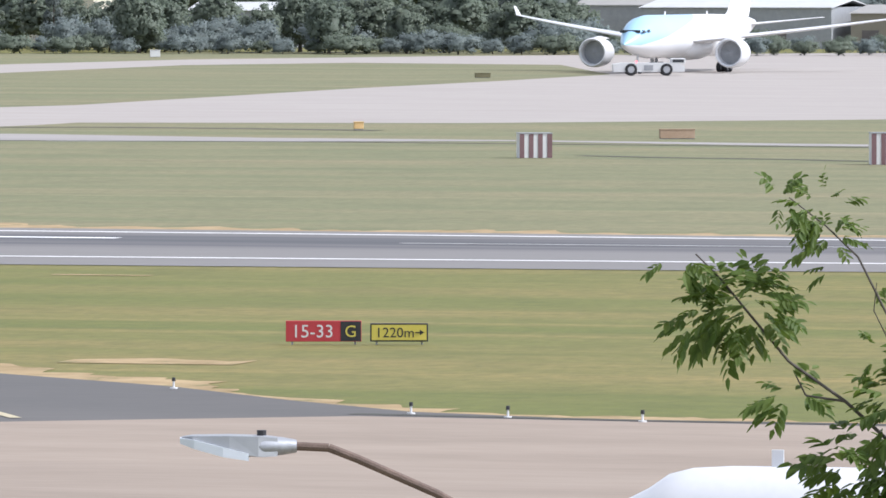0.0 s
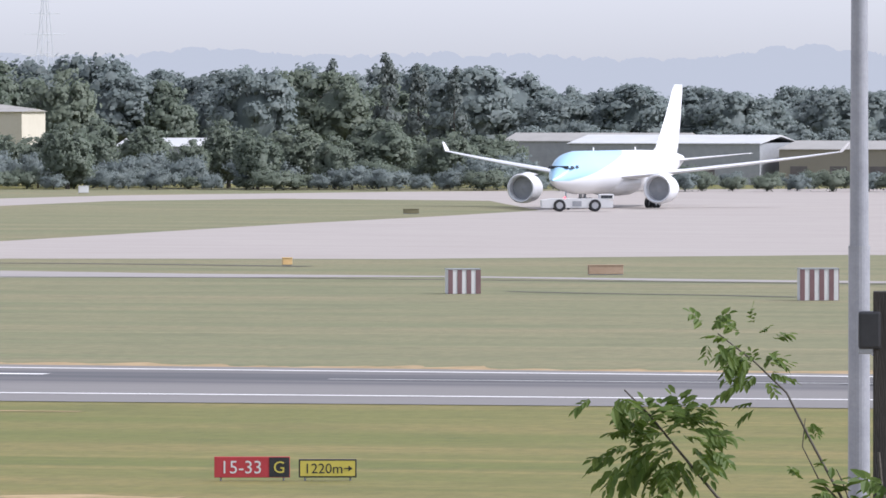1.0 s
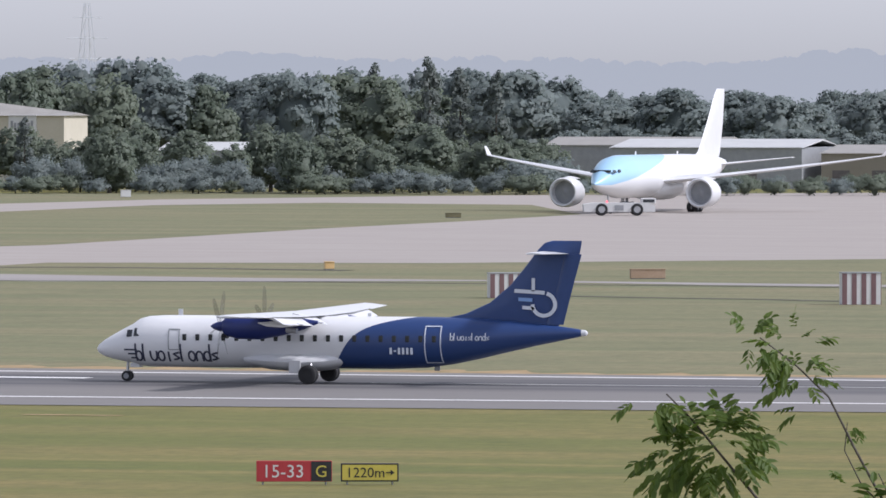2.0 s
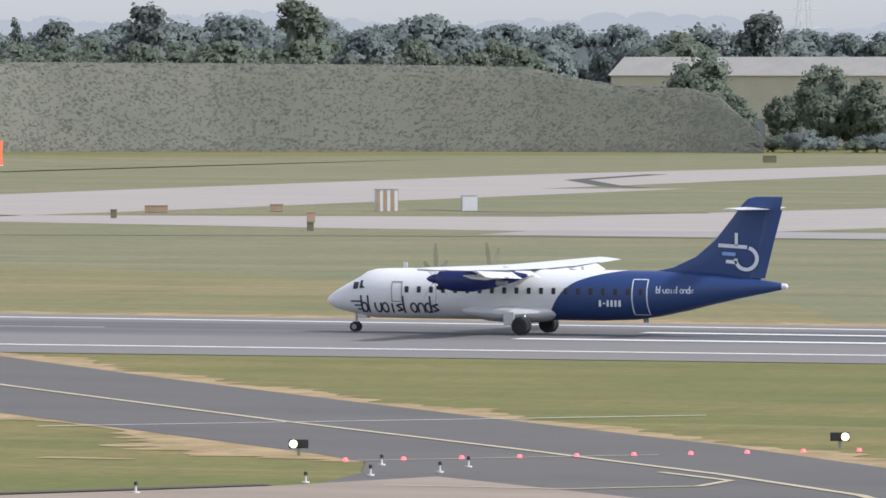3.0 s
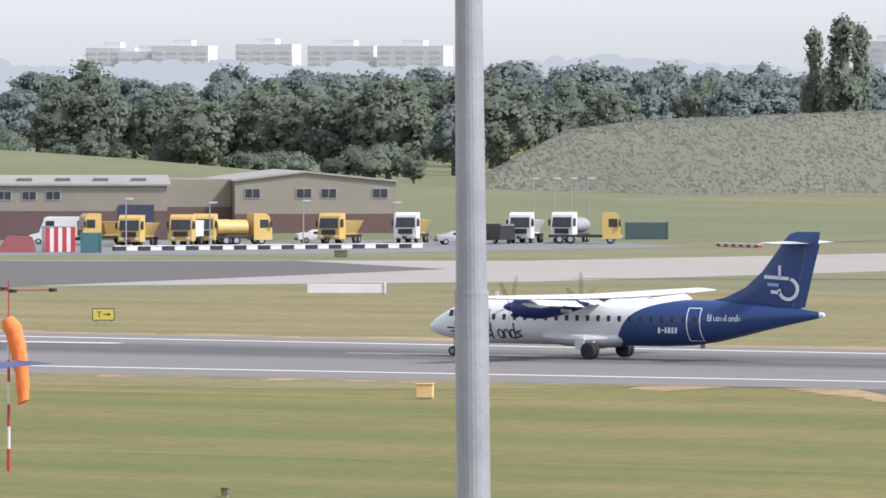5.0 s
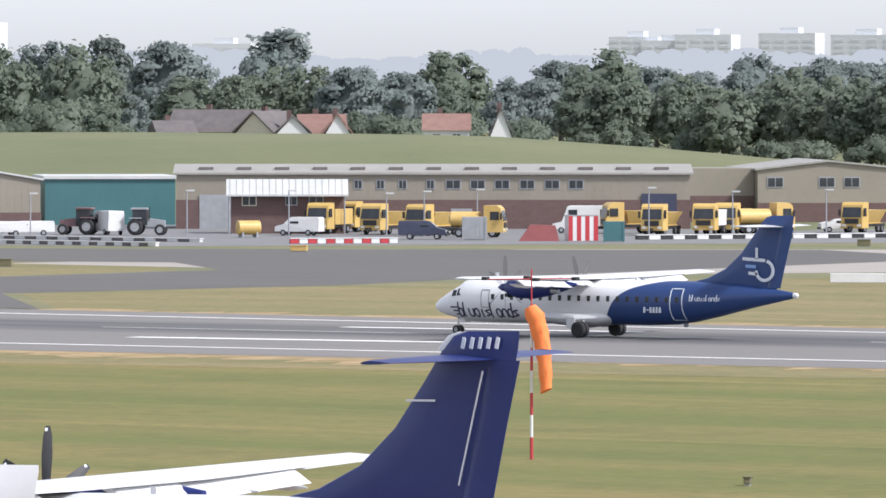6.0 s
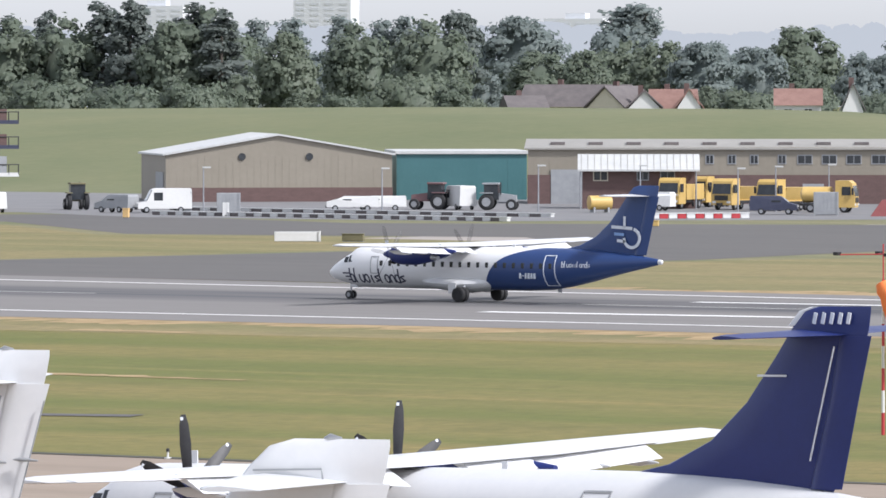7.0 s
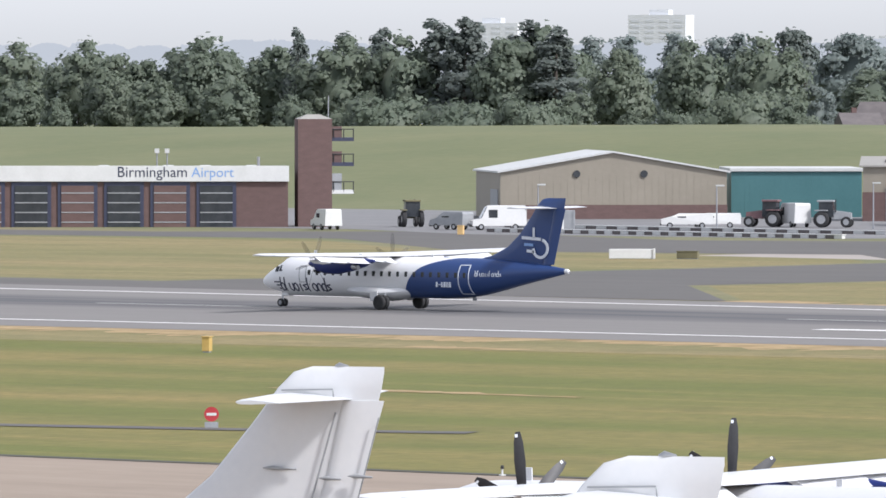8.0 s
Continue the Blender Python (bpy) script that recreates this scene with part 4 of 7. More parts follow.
def livery_pale_blue():
    n = Nodes("pale_blue_and_white_livery")
    x, y, z = n.xyz()
    line = n.math("ADD", 3.9, n.math("MULTIPLY", n.math("MAXIMUM", n.math("SUBTRACT", x, 3.0), 0.0), 0.16))
    up = n.math("GREATER_THAN", z, line)
    # mask for a near-white hull top, sun glare painted into the livery
    white = n.math("GREATER_THAN", n.math("SUBTRACT", z, n.math("MULTIPLY", x, 0.06)), 7.3)
    c = n.mix(up, (0.76, 0.77, 0.78), (0.36, 0.58, 0.76))
    return n.done(n.mix(white, c, (0.72, 0.78, 0.82)), 0.28)


def livery_orange():
    n = Nodes("white_and_orange_livery")
    x, y, z = n.xyz()
    aft = n.math("MULTIPLY", n.math("GREATER_THAN", x, n.math("SUBTRACT", 29.3, n.math("MULTIPLY", n.math("POWER", n.math("SUBTRACT", z, 3.5), 2.0), 0.35))), n.math("LESS_THAN", x, 35.8))
    lo = n.math("SUBTRACT", 4.3, n.math("MULTIPLY", n.math("SUBTRACT", x, 8.0), 0.13))
    mid = n.math("ABSOLUTE", n.math("SUBTRACT", z, lo))
    sw = n.math("MULTIPLY", n.math("LESS_THAN", mid, n.math("MULTIPLY", n.math("SUBTRACT", 26.0, x), 0.03)), n.math("GREATER_THAN", x, 6.0))
    return n.done(n.mix(n.math("MAXIMUM", aft, sw), (0.78, 0.78, 0.78), (0.76, 0.17, 0.06)), 0.3)


wide = jet("wide_body_airliner", "pale blue and white wide-body jet coupled to a tug", 56.7, 2.92, 4.95, 59.0, 33, 19.0, 4.0, 11.5, 1.9, 44.5, 16.9, (15.2, 9.75, 2.75, 2.05, 6.2), (28.2, 4.9, 0.68), livery_pale_blue(), WHITE, WHITE, 2.2, WHITE)
wide.matrix_basis = pose(-266.2, 1035.5, 0.03, 0, 0, 85.6)
narrow = jet("narrow_body_airliner", "white and orange narrow-body jet taxiing away", 37.57, 2.02, 3.75, 33.2, 26, 12.2, 2.9, 6.8, 1.6, 29.6, 11.8, (10.6, 5.75, 2.0, 1.2, 4.4), (17.9, 3.8, 0.6), livery_orange(), ORANGE, ORANGE, 0.3, WHITE)
for s in (-1, 1):
    bm = wing(bmesh.new(), [(0, 0, 0, 1.6, 0.07), (0.9, 0.35, 1.2, 1.1, 0.05), (1.5, 0.7, 2.5, 0.6, 0.03)])
    bmesh.ops.scale(bm, vec=(1, s, 1), verts=bm.verts)
    bmesh.ops.translate(bm, verts=bm.verts, vec=(12.2 + 16.1 * math.tan(radians(26)), s * 16.1, 2.9 + 16.1 * 0.09 + 0.15))
    part("winglet", bm, ORANGE if s > 0 else WHITE, narrow, "tall upturned winglet", True)
for i in range(8):
    z = 10.9 - i * 0.66
    x = 35.05 - (z - 5.4) * -0.0 - (10.9 - z) * 0.62 + 0.2
    ring = [(x + 0.42 * math.cos(k * math.pi / 5), z + 0.34 * math.sin(k * math.pi / 5)) for k in range(11)]
    for sy in (-1, 1):
        part("brand_ring", glyph(ring, 0.2, sy * 0.36 - 0.015), WHITE, narrow, "white brand shape on the fin")


# ---- banks and rising ground ----
def grid(name, rows, m, label, category, smooth=True):
    bm = bmesh.new()
    vs = [[bm.verts.new(p) for p in r] for r in rows]
    for a, b in zip(vs, vs[1:]):
        for i in range(len(a) - 1):
            bm.faces.new((a[i], a[i + 1], b[i + 1], b[i]))
    return tagged(new(name, finish(name, bm, m, smooth)), label, category, "", "structure")


HX = [-2600, -1200, -828, -717, -655, -638, -610, -583, -560, -520, -480, -440]
HZ = [7.0, 8.5, 9.0, 9.8, 9.7, 9.5, 7.9, 5.9, 4.4, 2.0, 0.4, 0.0]


def hill(x, y):
    """Height of the grass hill behind the works yard."""
    h = float(np.interp(x * 900 / max(y, 700) if y > 900 else x, HX, HZ))
    f = float(np.interp(y, [748, 765, 800, 860, 900, 915, 960, 1600, 1750], [0, 0.1, 0.38, 0.86, 1.0, 0.99, 0.6, 0.55, 0]))
    return h * f


ys = [746, 756, 765, 780, 800, 820, 840, 860, 880, 900, 915, 935, 960, 1100, 1300, 1600, 1755]
xs = [-2600, -1800, -1200, -1000] + [-900 + 12 * i for i in range(40)]
grid("grass_hill", [[(x * max(1.0, y / 900), y, hill(x * max(1.0, y / 900), y) + 0.02 + 0.12 * noise.noise((x * 0.03, y * 0.03, 0))) for x in xs] for y in ys], GRASS_BANK, "smooth green grass hill behind the yard", "hill")


def berm():
    """The long noise bank with rough growth on its face."""
    path = [(-645, 1032, 0.0), (-641, 1043, 5.0), (-636, 1058, 11.5), (-630, 1072, 13.0), (-612, 1120, 14.6), (-594, 1172, 15.0), (-570, 1210, 15.0), (-545, 1228, 14.8), (-515, 1240, 14.5), (-496, 1243, 14.2), (-486, 1243, 12.2), (-478, 1243, 10.9),
            (-466, 1242, 10.6), (-461, 1241, 9.6), (-455, 1240, 4.8), (-449.5, 1239, 0.0)]
    dense = []
    for a, b in zip(path, path[1:]):
        k = max(2, int(math.dist(a, b) / 3.0))
        dense += [tuple(p + (q - p) * i / k for p, q in zip(a, b)) for i in range(k)]
    rows = []
    for x, y, h in dense:
        d = Vector((x, y)).normalized()
        row = []
        for f, o in ((0, 0), (0.06, 1), (0.16, 2.8), (0.28, 5), (0.4, 7.2), (0.52, 9.5), (0.64, 11.8), (0.76, 14), (0.87, 16.2), (0.95, 18.2), (0.99, 20), (1.0, 22), (0.99, 32), (0.5, 46), (0.0, 62)):
            r = 0.55 * noise.noise((x * 0.28, y * 0.28, f * 9)) + 0.35 * noise.noise((x * 0.9, y * 0.9, f * 23))
            k = h / 15.0
            row.append((x + d.x * (o * k + r * (0 < f < 0.97)), y + d.y * (o * k + r * (0 < f < 0.97)), max(0.0, h * f + r * 0.7 * (0.02 < f < 0.96)) + 0.01))
        rows.append(row)
    bank_weeds(rows)
    return grid("noise_bank", rows, ROUGH_BANK, "long earth noise bank overgrown with rough weeds", "bank")


def bank_weeds(rows):
    """Clumps of weeds and brambles over the whole bank, thickest on its face."""
    rng = np.random.default_rng(77)
    g = np.array(rows)
    verts, faces, ways = [], [], []
    for _ in range(26000):
        i, j = rng.integers(0, len(g) - 1), min(int(rng.uniform(0, 13) * rng.uniform(0.75, 1.0)), 12)
        u, v = rng.random(2)
        o, e, f = g[i, j], g[i + 1, j] - g[i, j], g[i, j + 1] - g[i, j]
        nrm = np.cross(f, e)
        nrm = nrm / max(1e-6, np.linalg.norm(nrm))
        nrm = nrm if nrm[2] > 0 else -nrm
        n = nrm + rng.normal(size=3) * 0.12
        n /= np.linalg.norm(n)
        t = np.cross(n, rng.normal(size=3))
        t /= np.linalg.norm(t)
        b = np.cross(n, t)
        s = rng.uniform(0.12, 0.4) * (1.6 if rng.random() < 0.08 else 0.9)
        c = o + e * u + f * v + n * s * 0.08
        k = len(verts)
        verts += [c + t * s, c + b * s * 0.7, c - t * s + n * 0.05, c - b * s * 0.7]
        faces.append((k, k + 1, k + 2, k + 3))
        w = nrm + n * 0.1 + np.array([0, 0, 0.4])
        ways += [w / np.linalg.norm(w)] * 4
    me = bpy.data.meshes.new("bank_weeds")
    me.from_pydata([tuple(v) for v in verts], [], faces)
    me.shade_smooth()
    me.normals_split_custom_set_from_vertices([tuple(float(q) for q in w) for w in ways])
    # bramble colours carry the same painted-in haze as ROUGH_BANK
    me.materials.append(foliage("bank_bramble", (0.115, 0.125, 0.097), (0.145, 0.145, 0.112), 0.3))
    return tagged(new("bank_weeds", me), "rough brambles and weeds on the noise bank", "weeds", "", "stuff")


berm()
knoll = [[(-470 - 14 * i + 0, 905 + 30 * j, 2.3 * math.exp(-((i - 7) / 4.0) ** 2) * math.sin(math.pi * j / 8) + 0.03) for i in range(16)] for j in range(9)]
grid("grass_knoll", knoll, GRASS_FAR, "low mown grass knoll", "hill")

# ---- far distance: ridge, tower blocks and pylons, with haze painted in ----
# haze is painted: the ridge emits pale blue-grey over a near-black base
HAZE = glow("haze_glow", (0.52, 0.545, 0.57), 0.7)
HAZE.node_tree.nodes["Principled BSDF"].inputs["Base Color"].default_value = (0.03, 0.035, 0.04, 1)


def ridge(name, d, base, amp, seed, label, m):
    rows = [[], []]
    rng = random.Random(seed)
    tops, i = [], 0
    while i < 2400:
        k, h = rng.randint(8, 20), rng.uniform(0.2, 1.0)
        tops += [h * math.sqrt(max(0.0, 1 - (2 * (j + 0.5) / k - 1) ** 2)) for j in range(k)]
        i += k
    for i in range(2400):
        a = radians(-48 + 40 * i / 2399)
        h = base + amp * (0.8 * noise.noise((i * 0.012, seed, 0)) + 0.45 * tops[i] + 0.12 * noise.noise((i * 0.9, seed, 5)))
        rows[0].append((d * math.sin(a), d * math.cos(a), -1))
        rows[1].append((d * math.sin(a), d * math.cos(a), h))
    return grid(name, rows, m, label, "backdrop", False)


ridge("backdrop_far_woods", 3300, 31, 8, 2.0, "belt of distant woodland, haze painted as a pale glow", HAZE)
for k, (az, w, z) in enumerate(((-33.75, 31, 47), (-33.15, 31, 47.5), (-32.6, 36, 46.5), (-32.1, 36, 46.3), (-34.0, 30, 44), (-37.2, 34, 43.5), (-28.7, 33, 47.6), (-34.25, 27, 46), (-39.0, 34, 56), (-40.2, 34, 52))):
    b = thing("tower_block", "concrete tower block, haze painted into its pale walls", "building", pose(3500 * math.tan(radians(az)), 3500, 0, 0, 0, -az - 18), "tower blocks")
    part("wall", B(-w / 2, w / 2, -8, 8, 0, z), HAZEBLOCK, b)
    part("roof_plant", B(-w / 6, w / 6, -4, 4, z, z + 3), HAZEBLOCK, b)
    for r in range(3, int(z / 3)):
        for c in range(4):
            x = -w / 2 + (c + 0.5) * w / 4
            part("window", B(x - 2.6, x + 2.6, -8.15, -7.9, r * 3 + 0.8, r * 3 + 2.1), HAZEPALE, b)


def pylon(az, d, h):
    p = thing("pylon", "thin lattice electricity pylon, painted pale for haze", "pylon", pose(d * math.sin(radians(az)), d * math.cos(radians(az)), 0, 0, 0, -az + 25), "pylons")
    for sx in (-1, 1):
        for sy in (-1, 1):
            # pylon members paled in colour to stand in for haze
            part("leg", T((sx * 4, sy * 4, 0), (sx * 0.7, sy * 0.7, h), 0.16, 0.1, 5), HAZEPALE, p)
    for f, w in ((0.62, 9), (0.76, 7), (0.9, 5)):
        part("arm", T((-w, 0, h * f), (w, 0, h * f), 0.12, n=5), HAZEPALE, p)
    bm = bmesh.new()
    for i in range(9):
        f, g = i / 9, (i + 1) / 9
        r0, r1 = 4 - 3.3 * f, 4 - 3.3 * g
        for s in (-1, 1):
            tube(bm, (s * r0, -r0, h * f), (-s * r1, -r1, h * g), 0.05, n=4)
            tube(bm, (-r0, s * r0, h * f), (-r1, -s * r1, h * g), 0.05, n=4)
    part("lattice", bm, HAZEPALE, p)


pylon(-18.05, 2500, 46)
pylon(-19.76, 2500, 41.5)

# ---- trees ----
def crown_mesh(name, kind, seed, m):
    """Leaf clumps over many lobes, for a tree 10 m high."""
    rng = np.random.default_rng(seed)
    lobes = []
    if kind == "broad":
        for _ in range(84):
            v = rng.normal(size=3)
            v /= np.linalg.norm(v)
            c = np.array([0, 0, 5.1]) + v * np.array([2.9, 2.9, 3.7]) * rng.uniform(0.82, 1.04)
            c[2] = max(c[2], 1.1)
            lobes.append((c, rng.uniform(0.5, 1.0)))
    elif kind == "poplar":
        for i in range(40):
            z = rng.uniform(1.2, 9.3)
            w = 1.0 * math.sin(math.pi * min(1, (z + 1.2) / 11.2)) ** 0.7
            a = rng.uniform(0, 6.28)
            lobes.append((np.array([w * 0.75 * math.cos(a), w * 0.75 * math.sin(a), z]), rng.uniform(0.4, 0.75)))
    elif kind == "conifer":
        for i in range(44):
            z = rng.uniform(1.0, 9.6)
            w = 2.5 * (1 - z / 10.2) + 0.15
            a = rng.uniform(0, 6.28)
            lobes.append((np.array([w * math.cos(a) * 0.8, w * math.sin(a) * 0.8, z]), rng.uniform(0.35, 0.6) + 0.25 * (1 - z / 10)))
    elif kind == "layered":
        for lv in range(5):
            z = 4.2 + lv * 1.25
            for i in range(8):
                a = rng.uniform(0, 6.28)
                r = rng.uniform(0.3, 3.0 - lv * 0.45)
                lobes.append((np.array([r * math.cos(a), r * math.sin(a), z + rng.uniform(-0.3, 0.3)]), rng.uniform(0.5, 0.8)))
    else:
        for _ in range(30):
            v = rng.normal(size=3)
            v /= np.linalg.norm(v)
            c = np.array([0, 0, 4.4]) + v * np.array([6.5, 6.5, 3.6]) * rng.uniform(0.4, 1.0)
            c[2] = max(c[2], 1.2)
            lobes.append((c, rng.uniform(1.3, 2.4)))
    verts, faces, ways = [], [], []
    mid = np.mean([c for c, _ in lobes], axis=0) - np.array([0, 0, 1.5])
    heart = {"broad": ((0, 0, 5.1), (1.9, 1.9, 2.6)), "poplar": ((0, 0, 5.2), (0.45, 0.45, 3.8)), "bush": ((0, 0, 3.9), (4.2, 4.2, 2.4))}.get(kind)
    if heart:
        bm = bmesh.new()
        bmesh.ops.create_icosphere(bm, subdivisions=2, radius=1.0)
        for v in bm.verts:
            w = np.array(v.co)
            verts.append(np.array(heart[0]) + w * np.array(heart[1]) * rng.uniform(0.85, 1.05))
            w = w * 0.7 + np.array([0, 0, 0.4])
            ways.append(w / np.linalg.norm(w))
        faces += [tuple(v.index for v in f.verts) for f in bm.faces]
        bm.free()
    for c, r in lobes:
        out = c - mid
        out = out / max(1e-6, np.linalg.norm(out))
        # the shaded inner mass of the lobe
        bm = bmesh.new()
        bmesh.ops.create_icosphere(bm, subdivisions=1, radius=r * 0.65)
        i = len(verts)
        for v in bm.verts:
            verts.append(c + np.array(v.co) * np.array([1, 1, 0.85]) * rng.uniform(0.85, 1.1))
            w = np.array(v.co) / (r * 0.65) * 0.4 + out * 0.5 + np.array([0, 0, 0.3])
            ways.append(w / np.linalg.norm(w))
        faces += [tuple(i + v.index for v in f.verts) for f in bm.faces]
        bm.free()
        for _ in range(90 if kind == "bush" else 42 if kind == "broad" else 60):
            v = rng.normal(size=3)
            v /= np.linalg.norm(v)
            p = c + v * r * rng.uniform(0.62, 1.3) * np.array([1, 1, 0.85])
            nrm = v + out * 0.4 + rng.normal(size=3) * 0.5
            nrm /= np.linalg.norm(nrm)
            t = np.cross(nrm, rng.normal(size=3))
            t /= np.linalg.norm(t)
            b = np.cross(nrm, t)
            s = rng.uniform(0.12, 0.3) * (1.5 if kind == "bush" else 0.8 if kind in ("poplar", "conifer") else 1.0)
            i = len(verts)
            verts += [p + t * s, p + b * s * 0.75, p - t * s, p - b * s * 0.75 + nrm * s * 0.3]
            faces.append((i, i + 1, i + 2, i + 3))
            w = v * 0.35 + out * 0.5 + nrm * 0.5 + np.array([0, 0, 0.25])
            ways += [w / np.linalg.norm(w)] * 4
    me = bpy.data.meshes.new(name)
    me.from_pydata([tuple(v) for v in verts], [], faces)
    me.shade_smooth()
    me.normals_split_custom_set_from_vertices([tuple(float(q) for q in w) for w in ways])
    me.materials.append(m)
    return me


def tree_proto(name, kind, seed, m, label):
    t = thing(name, label, "tree")
    bm = bmesh.new()
    top = 8.6 if kind in ("poplar", "conifer") else 6.0
    pts = [(0, 0, -0.3), (0.05, 0.03, 1.6), (-0.04, 0.06, 3.4), (0.03, -0.02, top)]
    loft(bm, [[(x + (0.3 - 0.08 * i) * math.cos(k * math.pi / 4), y + (0.3 - 0.08 * i) * math.sin(k * math.pi / 4), z) for k in range(8)] for i, (x, y, z) in enumerate(pts)])
    rng = random.Random(seed)
    for i in range(0 if kind == "conifer" else 9):
        z = rng.uniform(2.0, top)
        a = rng.uniform(0, 6.28)
        l = 1.0 if kind == "poplar" else 2.3 * (1 - 0.5 * z / 10)
        tube(bm, (0, 0, z), (l * math.cos(a), l * math.sin(a), z + l * (0.9 if kind != "conifer" else 0.05)), 0.1, 0.03, 6)
    part("trunk", bm, BARK, t, "brown trunk and limbs")
    c = new("crown", crown_mesh("crown", kind, seed, m))
    c.parent = t
    return t


PROTO = {}
for key, kind, seed, m, nm, lab in (("b1", "broad", 1, LEAF, "broadleaf_tree", "full-grown broadleaf tree, leaf colour dulled for haze"), ("b2", "broad", 2, LEAF, "broadleaf_tree", "full-grown broadleaf tree, leaf colour dulled for haze"),
                                    ("b3", "broad", 3, LEAF_FAR, "broadleaf_tree", "far broadleaf tree, haze painted into its leaf colour"), ("b4", "broad", 8, LEAF_FAR, "broadleaf_tree", "far broadleaf tree, haze painted into its leaf colour"),
                                    ("p1", "poplar", 4, LEAF, "poplar", "tall narrow dense green poplar"), ("p2", "poplar", 9, LEAF_FAR, "poplar", "tall narrow poplar tree, leaf colour paled for haze"),
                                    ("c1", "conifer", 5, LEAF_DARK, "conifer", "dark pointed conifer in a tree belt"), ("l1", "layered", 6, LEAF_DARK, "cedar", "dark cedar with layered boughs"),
                                    ("s1", "bush", 7, LEAF, "bush", "rounded dense green shrub"), ("s2", "bush", 11, LEAF_FAR, "bush", "rounded dense shrub, leaf colour paled for haze")):
    PROTO[key] = tree_proto(nm, kind, seed, m, lab)
FIRST = {}


def plant(key, x, y, ztop, wide=1.0, turn=None, rng=random):
    z = hill(x, y) if y < 1700 and x < -430 else 0.0
    s = max(0.15, (ztop - z) / 10.0)
    m = pose(x, y, z, 0, 0, rng.uniform(0, 360) if turn is None else turn) @ Matrix.Diagonal((s * wide, s * wide, s, 1))
    p = PROTO[key]
    if key not in FIRST:
        FIRST[key] = m
        return tagged(p, "", "", "trees beyond the airfield")
    return copy_thing(p, m)


def belt(az0, az1, y0, y1, z0, z1, step, keys, seed, wide=(0.9, 1.25)):
    rng = random.Random(seed)
    a = az0
    while a < az1:
        y = rng.uniform(y0, y1)
        plant(rng.choice(keys), y * math.tan(radians(a)), y, rng.uniform(z0, z1), rng.uniform(*wide), None, rng)
        a += step * rng.uniform(0.7, 1.3)


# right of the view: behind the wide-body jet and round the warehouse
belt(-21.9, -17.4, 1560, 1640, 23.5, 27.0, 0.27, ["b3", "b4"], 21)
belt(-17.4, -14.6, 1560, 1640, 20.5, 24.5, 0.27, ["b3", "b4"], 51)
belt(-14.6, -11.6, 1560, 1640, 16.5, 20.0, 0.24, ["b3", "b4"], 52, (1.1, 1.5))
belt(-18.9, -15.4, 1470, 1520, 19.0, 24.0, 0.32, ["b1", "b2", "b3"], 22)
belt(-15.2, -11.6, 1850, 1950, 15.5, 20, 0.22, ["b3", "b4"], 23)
belt(-18.2, -14.6, 1250, 1330, 8.0, 12.5, 0.28, ["b1", "b2", "b1"], 24, (1.0, 1.5))
belt(-21.2, -17.9, 1290, 1340, 8.5, 12.0, 0.30, ["b1", "b2"], 25, (1.0, 1.4))
belt(-21.0, -11.6, 1246, 1262, 2.6, 4.6, 0.2, ["s1", "s2"], 26, (1.0, 1.5))
belt(-18.4, -14.4, 1262, 1285, 4.5, 7.0, 0.25, ["s1", "s2"], 27)
belt(-14.5, -11.6, 1280, 1300, 3.2, 5.0, 0.25, ["s1", "s2"], 28)
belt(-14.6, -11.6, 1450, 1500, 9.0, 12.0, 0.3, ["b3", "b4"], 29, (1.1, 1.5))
for az, z, y, key in ((-15.6, 23.5, 1480, "c1"), (-15.38, 21.5, 1490, "c1"), (-15.12, 21.0, 1490, "c1"), (-18.85, 24.5, 1500, "c1"), (-19.05, 21.5, 1500, "b2"), (-20.05, 25, 1530, "l1"), (-20.55, 22, 1530, "b1"), (-16.0, 22.5, 1510, "c1"), (-20.5, 18.5, 1310, "b1"), (-19.6, 15.8, 1300, "b2"), (-19.3, 13.5, 1290, "b2"), (-18.5, 12.5, 1290, "c1")):
    plant(key, y * math.tan(radians(az)), y, z, 0.8 if key == "c1" else 1.0)
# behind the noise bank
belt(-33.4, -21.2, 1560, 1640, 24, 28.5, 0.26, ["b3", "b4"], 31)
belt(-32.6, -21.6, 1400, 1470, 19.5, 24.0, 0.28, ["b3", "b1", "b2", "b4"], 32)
belt(-25.4, -21.6, 1330, 1360, 16.5, 20.5, 0.3, ["b1", "b2"], 33)
for az, z, y, key, w in ((-29.03, 34.4, 1350, "p1", 0.8), (-29.25, 31.8, 1352, "p1", 0.62), (-28.93, 32.6, 1356, "p1", 0.72), (-27.0, 28.4, 1360, "p1", 0.75), (-26.78, 26.4, 1362, "p1", 0.8), (-26.1, 28.0, 1450, "c1", 0.45), (-23.42, 28.8, 1400, "p1", 1.15), (-23.3, 27.6, 1402, "p1", 1.1), (-22.9, 24.5, 1600, "b4", 0.8),
                         (-24.45, 26.0, 1400, "l1", 0.9), (-25.4, 24, 1500, "c1", 0.6), (-27.5, 25.5, 1550, "b2", 1.2), (-20.7, 22.5, 1500, "b1", 1.1), (-31.0, 23.0, 1480, "b3", 1.0), (-30.4, 24.0, 1480, "b3", 0.9), (-31.5, 22.0, 1300, "b1", 1.2), (-25.1, 23.5, 1500, "l1", 0.9)):
    plant(key, y * math.tan(radians(az)), y, z, w)
belt(-34.6, -31.9, 1085, 1110, 15.5, 21.5, 0.34, ["b1", "b2", "b1"], 34, (1.1, 1.4))
belt(-34.6, -31.9, 1060, 1078, 7.0, 11.0, 0.3, ["s1", "b2"], 35, (1.0, 1.3))
